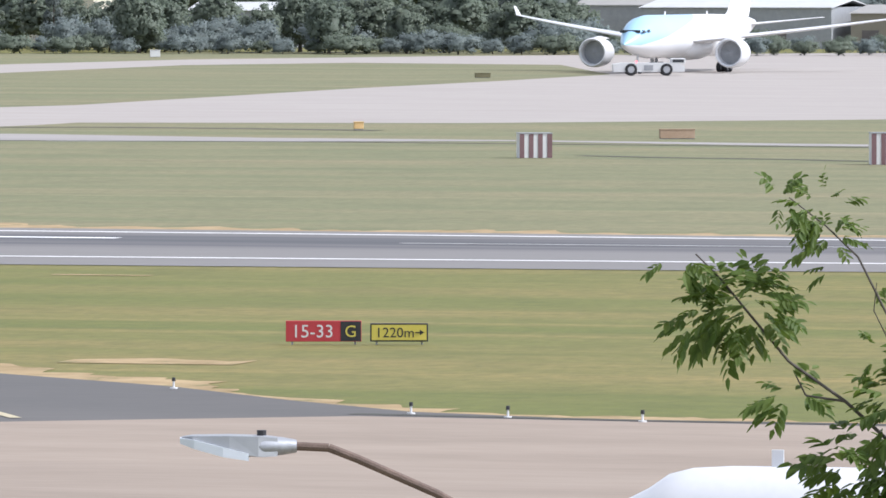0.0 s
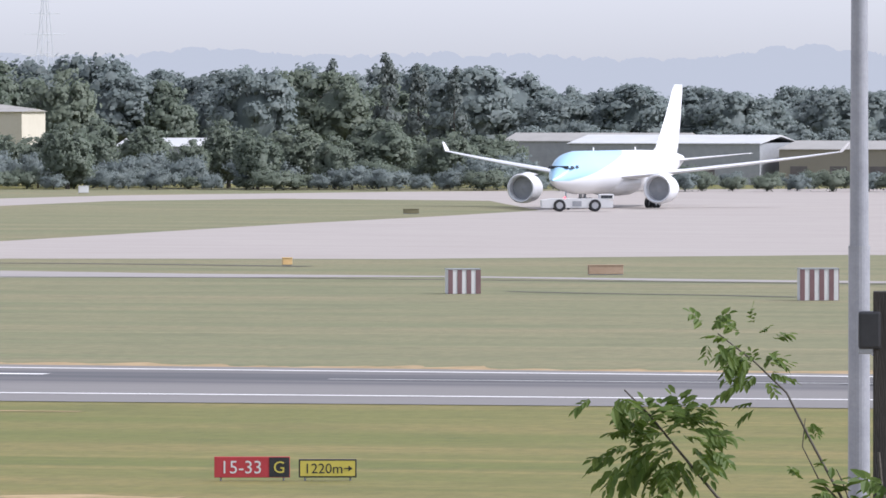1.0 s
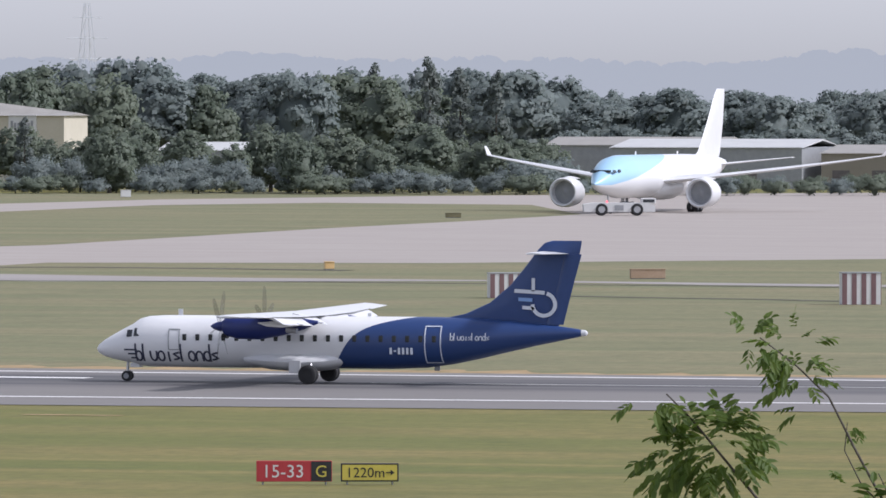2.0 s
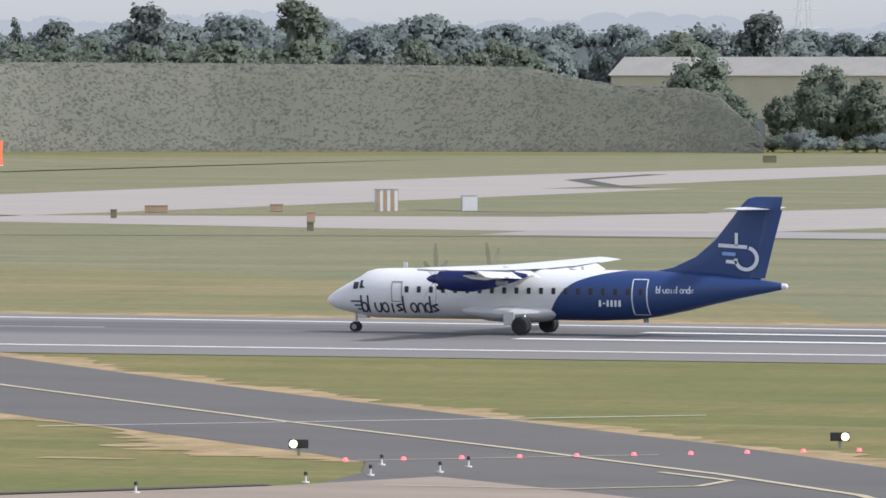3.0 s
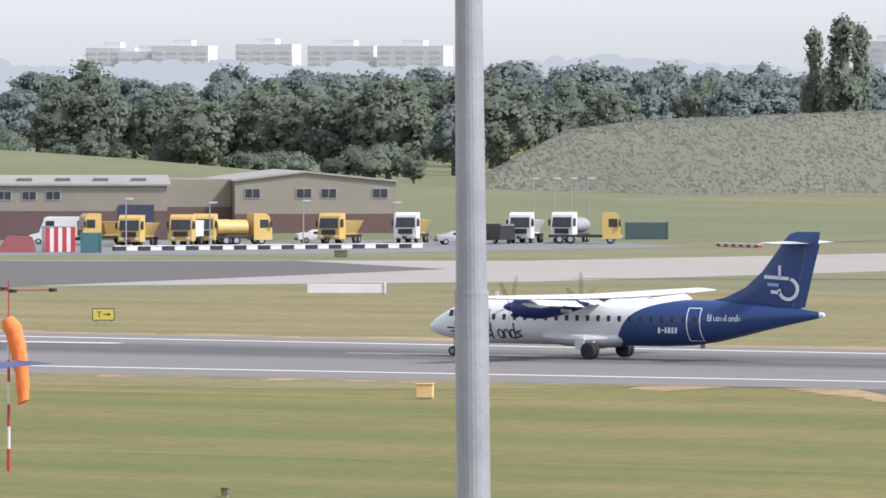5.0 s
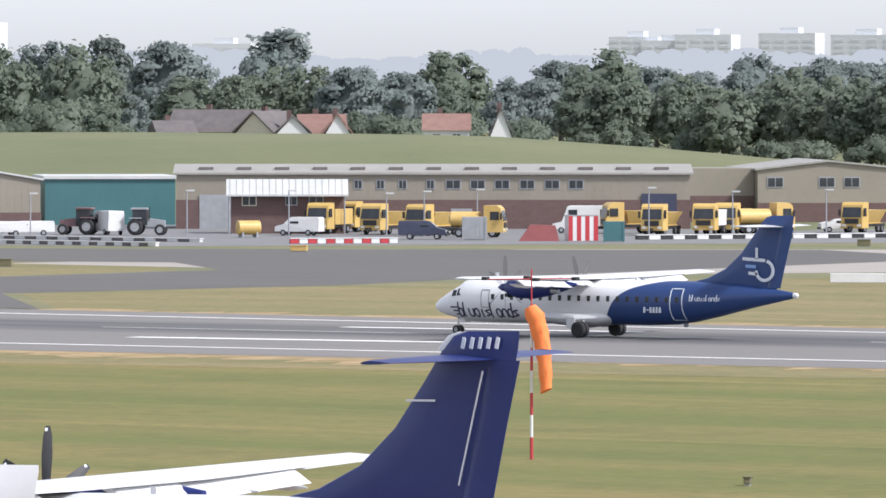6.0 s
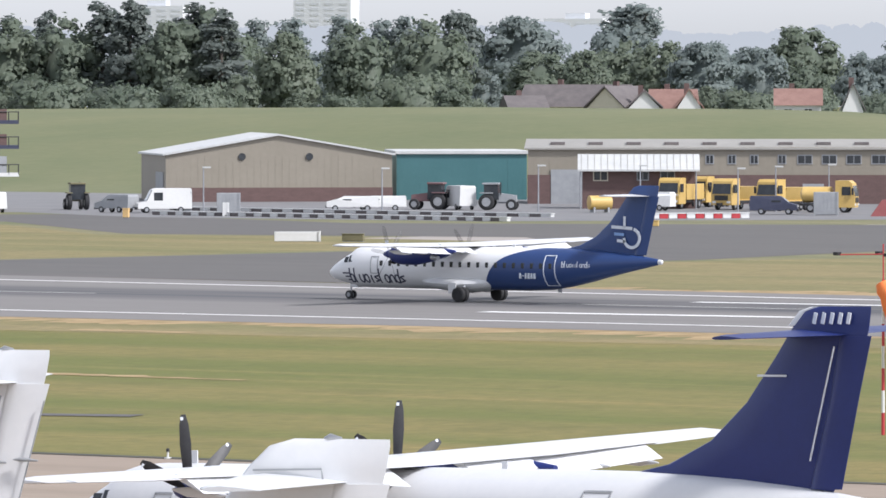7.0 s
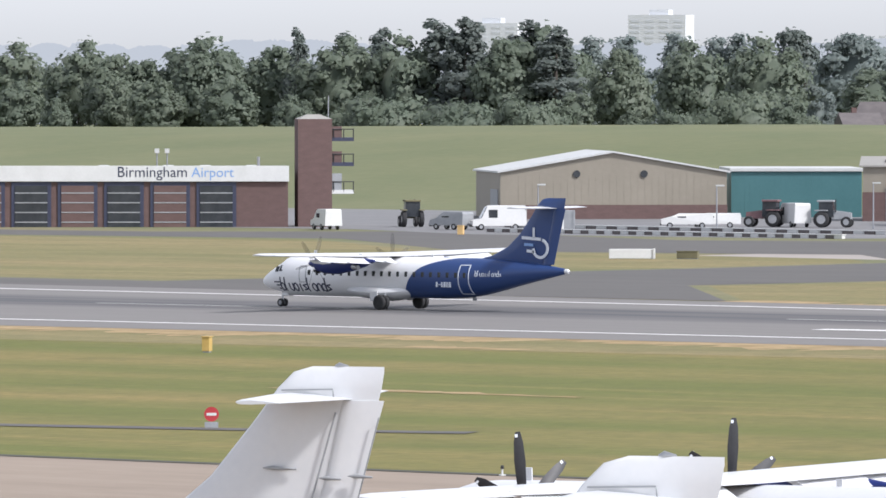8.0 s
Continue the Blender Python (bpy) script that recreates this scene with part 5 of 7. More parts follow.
belt(-33.2, -31.5, 1180, 1240, 17, 20, 0.4, ["b1", "b3"], 36)
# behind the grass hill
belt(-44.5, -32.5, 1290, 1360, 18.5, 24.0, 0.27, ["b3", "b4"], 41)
belt(-44.5, -38.1, 985, 1020, 20.5, 25.5, 0.52, ["b1", "b2"], 42, (0.95, 1.2))
belt(-44.5, -38.0, 968, 985, 12.0, 17.5, 0.42, ["b2", "s1", "b1"], 43)
belt(-38.2, -33.0, 1060, 1120, 16.5, 21.5, 0.34, ["b1", "b2", "b4"], 44, (1.0, 1.3))
belt(-38.0, -34.4, 1015, 1050, 11.0, 14.5, 0.5, ["b2", "s1"], 45)
for az, z, y, key, w in ((-38.05, 24.8, 1050, "l1", 1.0), (-39.25, 26, 1250, "p2", 1.5), (-38.9, 26.5, 1250, "p2", 1.3), (-38.45, 26.5, 1260, "p2", 1.2), (-38.3, 25.5, 1260, "p2", 1.2), (-38.6, 25.8, 1260, "p2", 1.2), (-39.5, 26.0, 1260, "p2", 1.3), (-37.6, 28, 1250, "b4", 1.2), (-36.85, 28, 1240, "p2", 2.0), (-36.75, 28.5, 1240, "p2", 1.6),
                         (-40.85, 25.0, 1000, "b1", 1.0), (-40.6, 26.3, 1004, "c1", 1.7), (-40.35, 25.6, 1002, "c1", 1.5), (-40.1, 24.6, 998, "b2", 1.0), (-39.95, 26.0, 1006, "c1", 1.7), (-39.75, 24.8, 1000, "c1", 1.6), (-41.25, 24.0, 1000, "c1", 1.6), (-40.4, 26.5, 1000, "c1", 1.3), (-41.0, 25.0, 1010, "c1", 1.2), (-42.3, 24.8, 1000, "b1", 1.2), (-41.6, 25.0, 1000, "c1", 0.8), (-35.6, 24.5, 1180, "b2", 1.2), (-42.9, 22, 990, "b2", 1.2), (-36.9, 25.0, 1150, "b3", 1.1), (-39.9, 26.5, 1005, "b1", 1.1), (-34.5, 24.5, 1180, "b1", 1.2)):
    plant(key, y * math.tan(radians(az)), y, z, w)
for key, m in FIRST.items():
    PROTO[key].matrix_basis = m


# ---- buildings across the airfield ----
def spot(az, d, z=0.0, turn=None):
    """A pose at a bearing and distance from the viewpoint; turn 0 faces it."""
    a = radians(az)
    return pose(d * math.sin(a), d * math.cos(a), z, 0, 0, -az + (turn or 0))


def cladding(bm, x0, x1, y, z0, z1, pitch=0.5):
    """Upright ribs of sheet cladding on a front wall."""
    n = int((x1 - x0) / pitch)
    for i in range(n):
        x = x0 + (i + 0.5) * (x1 - x0) / n
        box(bm, x - 0.06, x + 0.06, y - 0.018, y + 0.02, z0, z1)


def prism(bm, w, d, zl, za, zr, xa, x0=0.0, y0=0.0, over=0.0, thick=None):
    """A gabled solid: eaves zl and zr, apex za at x = xa; thick makes a roof shell of that depth."""
    if thick is None:
        prof = [(x0, 0), (x0 + w, 0), (x0 + w, zr), (xa, za), (x0, zl)]
    else:
        prof = [(x0 - over, zl - 0.02), (xa, za - 0.02), (x0 + w + over, zr - 0.02), (x0 + w + over, zr + thick), (xa, za + thick), (x0 - over, zl + thick)]
    return loft(bm, [[(x, y0 - over, z) for x, z in prof], [(x, y0 + d + over, z) for x, z in prof]])


def pane(parent, x, z, w, h, y=0.0, frame_m=None):
    f = part("window", B(x - w / 2 - 0.12, x + w / 2 + 0.12, y - 0.07, y + 0.05, z - h / 2 - 0.12, z + h / 2 + 0.12), frame_m or GREY, parent, "framed window")
    part("pane", B(x - w / 2, x - 0.05, y - 0.1, y - 0.06, z - h / 2, z + h / 2), GLASS, f, "dark glass pane")
    part("pane", B(x + 0.05, x + w / 2, y - 0.1, y - 0.06, z - h / 2, z + h / 2), GLASS, f, "dark glass pane")
    return f


def gable_shed():
    b = thing("shed", "tan metal-clad gabled shed with brick base", "building", pose(-590.5, 700, 0, 0, 0, 47))
    part("wall", prism(bmesh.new(), 26.2, 24, 5.35, 7.65, 5.35, 13.0), TANCLAD, b, "tan sheet cladding")
    bm = bmesh.new()
    cladding(bm, 0.1, 26.1, 0, 1.7, 5.3, 0.8)
    part("cladding_rib", bm, TANCLAD, b)
    part("brick_base", B(-0.05, 26.25, -0.12, 0.0, 0, 1.65), BRICK, b, "brown brick base")
    part("roof", prism(bmesh.new(), 26.2, 24, 5.35, 7.65, 5.35, 13.0, over=0.35, thick=0.18), ROOFWHITE, b, "pale sheet roof")
    for x in (8.8, 16.6):
        bm = T((x, -0.15, 5.2), (x, 0.05, 5.2), 0.42, n=16)
        part("round_window", bm, GLASS, b, "round dark gable window")
    part("door", B(-0.1, 0.05, 2, 9, 0, 3.4), GREY, b, "dark side doorway")
    return b


def teal_shed():
    b = thing("teal_shed", "teal sheet-clad shed with a white roof edge", "building", pose(-579, 728, 0, 0, 0, 42))
    part("wall", B(0, 15.2, 0, 20, 0, 5.35), TEAL, b)
    bm = bmesh.new()
    cladding(bm, 0.1, 15.1, 0, 0.2, 5.3, 0.6)
    part("cladding_rib", bm, TEAL, b)
    part("roof", B(-0.2, 15.4, -0.3, 20.2, 5.35, 5.75, bevel=0.05), ROOFWHITE, b, "white roof edge")


def long_building():
    b = thing("depot_building", "long two-storey tan depot with brown brick base", "building", pose(-550.5, 716, 0, 0, 0, 36))
    part("wall", prism(bmesh.new(), 58, 16, 6.4, 6.45, 6.4, 29), TANCLAD, b, "tan sheet cladding")
    bm = bmesh.new()
    cladding(bm, 0.2, 57.8, 0, 3.4, 6.3, 0.9)
    part("cladding_rib", bm, TANCLAD, b)
    part("brick_base", B(-0.05, 58.05, -0.14, 0.0, 0, 3.3), BRICK, b, "brown brick ground floor")
    bm = bmesh.new()
    rows = [(0, -0.4, 6.35), (0, 8, 7.3), (0, 16.4, 6.35)]
    loft(bm, [[(x, y, z) for _, y, z in rows] + [(x, y, z - 0.2) for _, y, z in reversed(rows)] for x in (-0.4, 58.4)])
    part("roof", bm, ROOFGREY, b, "shallow grey sheet roof")
    for i in range(13):
        part("roof_light", B(2.5 + i * 4.3, 4.1 + i * 4.3, 2.2, 4.2, 6.68, 6.98), ROOFTILE, b, "dark roof light")
    for px in (958, 998, 1038, 1088, 1129, 1173, 1217, 1262, 1307, 1350):
        x = (px - 631) / (1555 - 631) * 58
        pane(b, x, 5.05, 1.5 if px > 1100 else 0.75, 0.85)
    part("roller_door", B(2.6, 6.6, -0.2, -0.1, 0, 3.9), GREY, b, "grey roller door")
    for x in (20, 31, 44):
        part("door", B(x, x + 2.4, -0.2, -0.12, 0, 2.3), GREY, b, "grey door")
    part("door", B(52.5, 56.5, -0.2, -0.12, 0, 4.0), DARKTEXT, b, "dark tall doorway")


def canopy_building():
    b = thing("canopy_building", "brick store with a pale sloping roof", "building", pose(-526.5, 694, 0, 0, 0, 37))
    part("wall", B(0.3, 12.6, 0.8, 7, 0, 4.6), BRICK, b, "dark brick wall")
    bm = bmesh.new()
    prof = [(-0.3, 4.3), (3.2, 5.9), (7.3, 5.9), (7.3, 5.7), (3.2, 5.7), (-0.3, 4.1)]
    loft(bm, [[(x, y, z) for y, z in prof] for x in (-0.2, 13.1)])
    part("roof", bm, ROOFWHITE, b, "pale ribbed roof")
    bm = bmesh.new()
    for i in range(18):
        x = 0.2 + i * 0.72
        loft(bm, [[(x - 0.03, -0.3, 4.33), (x + 0.03, -0.3, 4.33), (x + 0.03, 3.2, 5.95), (x - 0.03, 3.2, 5.95)], [(x - 0.03, -0.3, 4.25), (x + 0.03, -0.3, 4.25), (x + 0.03, 3.2, 5.85), (x - 0.03, 3.2, 5.85)]])
    part("roof_rib", bm, ROOFGREY, b)
    for x in (0.1, 12.7):
        part("post", T((x, 0, 0), (x, 0, 4.3), 0.09), GALV, b, "steel post")
    pane(b, 2.3, 3.6, 1.4, 0.9, 0.75, CREAM)
    pane(b, 9.6, 3.6, 1.4, 0.8, 0.75)
    pane(b, 6.9, 3.6, 1.1, 0.8, 0.75)


def end_building():
    b = thing("workshop", "tan gabled workshop with first-floor windows", "building", pose(-511.5, 776, 0, 0, 0, 40))
    part("wall", prism(bmesh.new(), 18.9, 30, 6.4, 7.4, 6.3, 8.2), TANCLAD, b, "tan sheet cladding")
    part("roof", prism(bmesh.new(), 18.9, 30, 6.4, 7.4, 6.3, 8.2, over=0.3, thick=0.2), ROOFGREY, b, "grey sheet roof")
    part("brick_base", B(-0.05, 18.95, -0.14, 0, 0, 2.6), BRICK, b, "brown brick base")
    for px in (1236, 1327, 1371, 1462):
        pane(b, (px - 1205) / 285 * 18.9, 5.0, 1.7, 1.0)
    part("side_wing", B(-9.5, -0.05, 3, 20, 0, 6.6), TANCLAD, b)
    part("side_brick", B(-9.5, -0.1, 2.88, 3.0, 0, 3.4), BRICK, b, "brown brick base")


def fire_station():
    b = thing("fire_station", "brown brick fire station with white lettered fascia", "building", pose(-575, 646, 0, 0, 0, 41.7))
    part("wall", B(-34, 0, 0.0, 18, 0, 6.2), BRICK, b, "brown brick wall")
    part("fascia", B(-34.1, 0.1, -0.35, 0.0, 4.95, 6.65, bevel=0.03), RENDERWALL, b, "white fascia board")
    lettering("Birmingham", 1.6, DARKTEXT, b, pose(-18.5, -0.37, 5.45, 90), "lettering", "dark grey name lettering")
    lettering("Airport", 1.5, LOGO_BLUE, b, pose(-10.45, -0.37, 5.45, 90), "lettering", "blue name lettering")
    for i in range(6):
        x = -5.6 - i * 5.0
        part("bay_frame", B(x - 4.3, x, -0.12, 0.0, 0, 4.9), DARKTEXT, b, "dark bay surround")
        d = part("bay_door", B(x - 3.9, x - 0.4, -0.2, -0.1, 0, 4.5), BRICK if i % 2 else GLASS, b, "tall appliance bay door")
        for k in range(4):
            part("door_slat", B(x - 3.9, x - 0.4, -0.24, -0.2, 0.5 + k * 1.05, 0.62 + k * 1.05), STEEL, d)
    for x in (-4, -9, -13, -20):
        part("roof_dome", body(bmesh.new(), [(x - 0.9, 4, 6.3, 0.05, 0.05), (x - 0.5, 4, 6.3, 0.7, 0.4), (x + 0.5, 4, 6.3, 0.7, 0.4), (x + 0.9, 4, 6.3, 0.05, 0.05)], 12), ROOFWHITE, b, "pale roof dome", True)
    for x in (-13.1, -14.2):
        part("floodlight", T((x, 2, 6.2), (x, 2, 8.2), 0.07), GALV, b)
        part("floodlight_head", B(x - 0.25, x + 0.25, 1.8, 2.1, 8.0, 8.5), ROOFWHITE, b, "white floodlight head")
    part("chimney", T((-3.2, 2, 6.2), (-3.2, 2, 7.6), 0.16), STEEL, b, "short steel flue")
    t = thing("drill_tower", "brown brick drill tower with open balconies", "tower", spot(-41.6, 866, 0, 6))
    part("wall", B(0, 3.7, 0, 3.7, 0, 11.7), BRICK, t, "brown brick shaft")
    part("cap", loft(bmesh.new(), [[(0, 0, 11.7), (3.7, 0, 11.7), (3.7, 3.7, 11.7), (0, 3.7, 11.7)], [(1.2, 1.2, 12.2), (2.5, 1.2, 12.2), (2.5, 2.5, 12.2), (1.2, 2.5, 12.2)]]), ROOFGREY, t, "grey cap")
    for z in (3.6, 6.6, 9.3):
        bl = part("balcony", B(3.7, 6.1, 0.2, 2.8, z, z + 0.4), DARKTEXT if z > 4 else RENDERWALL, t, "open balcony slab")
        part("balcony_screen", B(3.75, 4.8, 0.3, 0.4, z + 0.3, z + 1.6 if z > 4 else z + 2.2), BRICK if z > 4 else GREY, bl)
        for x in (3.9, 5.0, 6.05):
            part("rail_post", T((x, 0.25, z + 0.2), (x, 0.25, z + 1.3), 0.06, n=6), BLACK, bl)
        part("rail", T((3.7, 0.25, z + 1.3), (6.1, 0.25, z + 1.3), 0.06, n=6), BLACK, bl)
        part("rail", T((6.08, 0.25, z + 1.3), (6.08, 2.7, z + 1.3), 0.06, n=6), BLACK, bl)
    part("mast", T((3.4, 1, 11.7), (3.4, 1, 14.2), 0.06), GALV, t)


def warehouse():
    b = thing("warehouse", "long cream warehouse with a pale grey roof", "building", pose(-541.3, 1400, 0) @ Matrix.Diagonal((0.905, 1, 1, 1)))
    part("wall", B(0, 89, 0, 14, 0, 12.5), CREAM, b, "cream clad wall")
    bm = bmesh.new()
    loft(bm, [[(-0.5, -0.6, 12.5), (-0.5, 8, 16.0), (-0.5, 14.6, 12.5)], [(62, -0.6, 12.5), (62, 8, 16.0), (62, 14.6, 12.5)], [(89.5, -0.6, 12.5), (89.5, 8, 13.0), (89.5, 14.6, 12.5)]])
    part("roof", bm, ROOFGREY, b, "pale grey pitched roof")
    p = part("sign_panel", B(77.2, 83.2, -0.3, 0, 8.7, 12.6), RENDERWALL, b, "white sign panel")
    for i in range(7):
        part("brand_bar", B(77.7 + i * 0.72, 78.2 + i * 0.72, -0.36, -0.3, 10.2, 11.2 + 0.4 * (i % 3 == 0)), GREY, p, "grey brand bar")
    for i in range(9):
        part("bay_door", B(6 + i * 8, 10 + i * 8, -0.1, 0, 0, 4.5), GREY, b, "grey loading door")


def low_shed(x, y, w, d, z, label, roof=ROOFWHITE, wall=GREY):
    b = thing("low_shed", label, "building", pose(x, y, 0), "low sheds")
    part("wall", B(0, w, 0, d, 0, z - 1.4), wall, b)
    bm = bmesh.new()
    loft(bm, [[(xx, -0.4, z - 1.5), (xx, d / 2, z), (xx, d + 0.4, z - 1.5), (xx, d / 2, z - 0.3)] for xx in (-0.4, w + 0.4)])
    part("roof", bm, roof, b, "pale sheet roof")
    for i in range(int(w / 7)):
        part("door", B(2 + i * 7, 5 + i * 7, -0.12, 0, 0, 3.2), ROOFTILE, b, "dark doorway")


def house(az, d, w, ridge_z, eave, m_roof, label, turn=0, front=True, wall=None):
    base = hill(d * math.sin(radians(az)), d * math.cos(radians(az))) - 0.1
    b = thing("house", label, "house", spot(az, d, base, turn), "houses on the hill")
    h, e = ridge_z - base, eave - base
    wm = wall or RENDERWALL
    if front:
        part("wall", prism(bmesh.new(), w, 9, e, h - 0.15, e, 0, -w / 2), wm, b, "rendered gable wall")
        part("roof", prism(bmesh.new(), w, 9, e, h - 0.15, e, 0, -w / 2, over=0.4, thick=0.25), m_roof, b, "tiled pitched roof")
    else:
        part("wall", B(-w / 2, w / 2, 0, 8, 0, e), wm, b, "rendered wall")
        part("roof", loft(bmesh.new(), [[(x, -0.5, e - 0.1), (x, 4, h), (x, 8.5, e - 0.1)] for x in (-w / 2 - 0.3, w / 2 + 0.3)]), m_roof, b, "tiled pitched roof")
    part("chimney", B(-w * 0.2, -w * 0.2 + 0.8, 4, 4.7, h - 1, h + 0.8), BRICK, b, "brick chimney")
    for x in (-w * 0.22, w * 0.22):
        pane(b, x, e - 1.2, 1.1, 1.1, 0, RENDERWALL)
    return b


gable_shed()
teal_shed()
long_building()
canopy_building()
end_building()
fire_station()
warehouse()
low_shed(-344, 1350, 34, 30, 8.6, "low grey shed with a bright sheet roof")
low_shed(-307, 1352, 60, 30, 7.6, "low tan shed with a pale roof", ROOFGREY, TANCLAD)
low_shed(-365, 1385, 32, 20, 8.8, "low grey shed with a bright sheet roof", ROOFGREY)
low_shed(-300, 1480, 60, 20, 13.2, "long far shed with a pale roof", ROOFWHITE)
low_shed(-425, 1345, 20, 14, 8.0, "low grey shed with a bright sheet roof", ROOFWHITE)
house(-37.25, 1245, 17, 12.9, 9.5, ROOFTILE, "house with a wide slate roof and pale verge", -18, False, CREAM)
house(-37.0, 1240, 7, 12.6, 9.2, ROOFTILE, "gabled house with a pale verge", -35, True, CREAM)
house(-36.72, 1235, 5, 12.0, 9.2, ROOFTILE, "small gabled house with a white front", 0)
house(-36.53, 1238, 7, 12.2, 9.2, ROOFRED, "house with a clay tile roof", -5, False, BRICK)
house(-36.40, 1230, 4.0, 12.3, 9.0, ROOFRED, "small gabled house with white verge boards", 0)
house(-35.62, 1230, 7, 12.3, 9.8, ROOFRED, "white house with a clay tile roof", 0, False)
house(-35.23, 1225, 3.2, 13.2, 8.8, ROOFTILE, "narrow house with a bright white gable", 0)
house(-37.55, 1240, 6, 11.2, 9.3, ROOFTILE, "house with a slate roof among trees", 10, False, CREAM)


# ---- vehicles and plant in the yard ----
def lorry(at, cab_m, body_m, label, load="box", L=8.5):
    v = thing("lorry", label, "lorry", at, "yard vehicles")
    part("chassis", B(0.3, L, -1.0, 1.0, 0.7, 1.0, bevel=0.03), BLACK, v, "dark chassis")
    c = part("cab", loft(bmesh.new(), [[(x0, y, z) for x0, z in ((0.05, 0.55), (0.0, 1.7), (0.3, 3.1), (0.7, 3.4), (2.1, 3.4), (2.1, 0.55))] for y in (-1.22, 1.22)]), cab_m, v, "high lorry cab")
    bm = loft(bmesh.new(), [[(-0.03, -1.1, 1.75), (-0.03, 1.1, 1.75), (0.24, 1.05, 2.85), (0.24, -1.05, 2.85)], [(0.1, -1.1, 1.75), (0.1, 1.1, 1.75), (0.36, 1.05, 2.85), (0.36, -1.05, 2.85)]])
    part("windscreen", bm, GLASS, c, "dark windscreen")
    for s in (-1, 1):
        part("side_window", B(0.45, 1.4, s * 1.23 - 0.02, s * 1.23 + 0.02, 1.85, 2.75), GLASS, c, "dark side window")
        part("mirror", B(0.1, 0.3, s * 1.45 - 0.1, s * 1.45 + 0.1, 1.9, 2.6), BLACK, c)
        part("headlight", B(-0.06, 0.05, s * 0.85 - 0.2, s * 0.85 + 0.2, 0.75, 0.98), RENDERWALL, c, "headlight")
        for x in (1.2, L - 2.4, L - 1.2):
            wheel("wheel", v, x, s * 1.0, 0.5, 0.5, 0.32)
    part("grille", B(-0.05, 0.05, -0.8, 0.8, 1.05, 1.6), BLACK, c, "dark grille")
    if load == "box":
        part("load_body", B(2.4, L, -1.22, 1.22, 1.0, 2.7, bevel=0.04), body_m, v)
    elif load == "tank":
        part("load_tank", body(bmesh.new(), [(2.5, 0, 1.9, 0.5, 0.4), (2.7, 0, 1.9, 1.15, 0.85), (L - 0.3, 0, 1.9, 1.15, 0.85), (L, 0, 1.9, 0.5, 0.4)], 18), body_m, v, "rounded tank", True)
    elif load == "hopper":
        part("load_hopper", loft(bmesh.new(), [[(x, y * f, z) for x, z in ((2.5, 1.0 + (1 - f) * 0), (L, 1.0), (L, 1.1), (2.5, 1.1))] for f, y in ((0.5, -1.2), (0.5, 1.2))]), body_m, v)
        part("hopper_body", loft(bmesh.new(), [[(2.8, -0.5, 1.05), (L - 0.4, -0.5, 1.05), (L - 0.4, 0.5, 1.05), (2.8, 0.5, 1.05)], [(2.4, -1.2, 2.5), (L, -1.2, 2.5), (L, 1.2, 2.5), (2.4, 1.2, 2.5)]]), body_m, v, "tapered spreader hopper")
        part("plough_arm", B(-0.9, 0.1, -0.15, 0.15, 0.5, 0.8), BLACK, v)
    return v


def van(at, m, label, L=5.6, H=2.5, name="van"):
    v = thing(name, label, "van", at, "yard vehicles")
    part("body", loft(bmesh.new(), [[(x, y * f, z) for x, z, f in ((0.0, 0.45, 1), (0.05, 1.0, 1), (1.0, 1.25, 1), (1.6, H - 0.15, 0.9), (1.9, H, 0.86), (L - 0.1, H, 0.86), (L, H - 0.2, 0.9), (L, 0.45, 1))] for y in (-0.98, 0.98)]), m, v)
    bm = loft(bmesh.new(), [[(1.0, -0.85, 1.27), (1.0, 0.85, 1.27), (1.58, 0.78, H - 0.2), (1.58, -0.78, H - 0.2)], [(1.1, -0.85, 1.27), (1.1, 0.85, 1.27), (1.66, 0.78, H - 0.2), (1.66, -0.78, H - 0.2)]])
    bmesh.ops.translate(bm, verts=bm.verts, vec=(-0.05, 0, 0.02))
    part("windscreen", bm, GLASS, v, "dark windscreen")
    for s in (-1, 1):
        part("side_window", B(1.75, 2.7, s * 0.95 - 0.02, s * 0.95 + 0.02, 1.3, H - 0.45), GLASS, v, "dark side window")
        part("headlight", B(-0.02, 0.1, s * 0.7 - 0.15, s * 0.7 + 0.15, 0.8, 1.0), ROOFWHITE, v, "headlight")
        for x in (0.95, L - 1.2):
            wheel("wheel", v, x, s * 0.88, 0.34, 0.34, 0.24)
    part("bumper", B(-0.1, 0.1, -0.9, 0.9, 0.35, 0.6, bevel=0.03), BLACK, v)
    return v


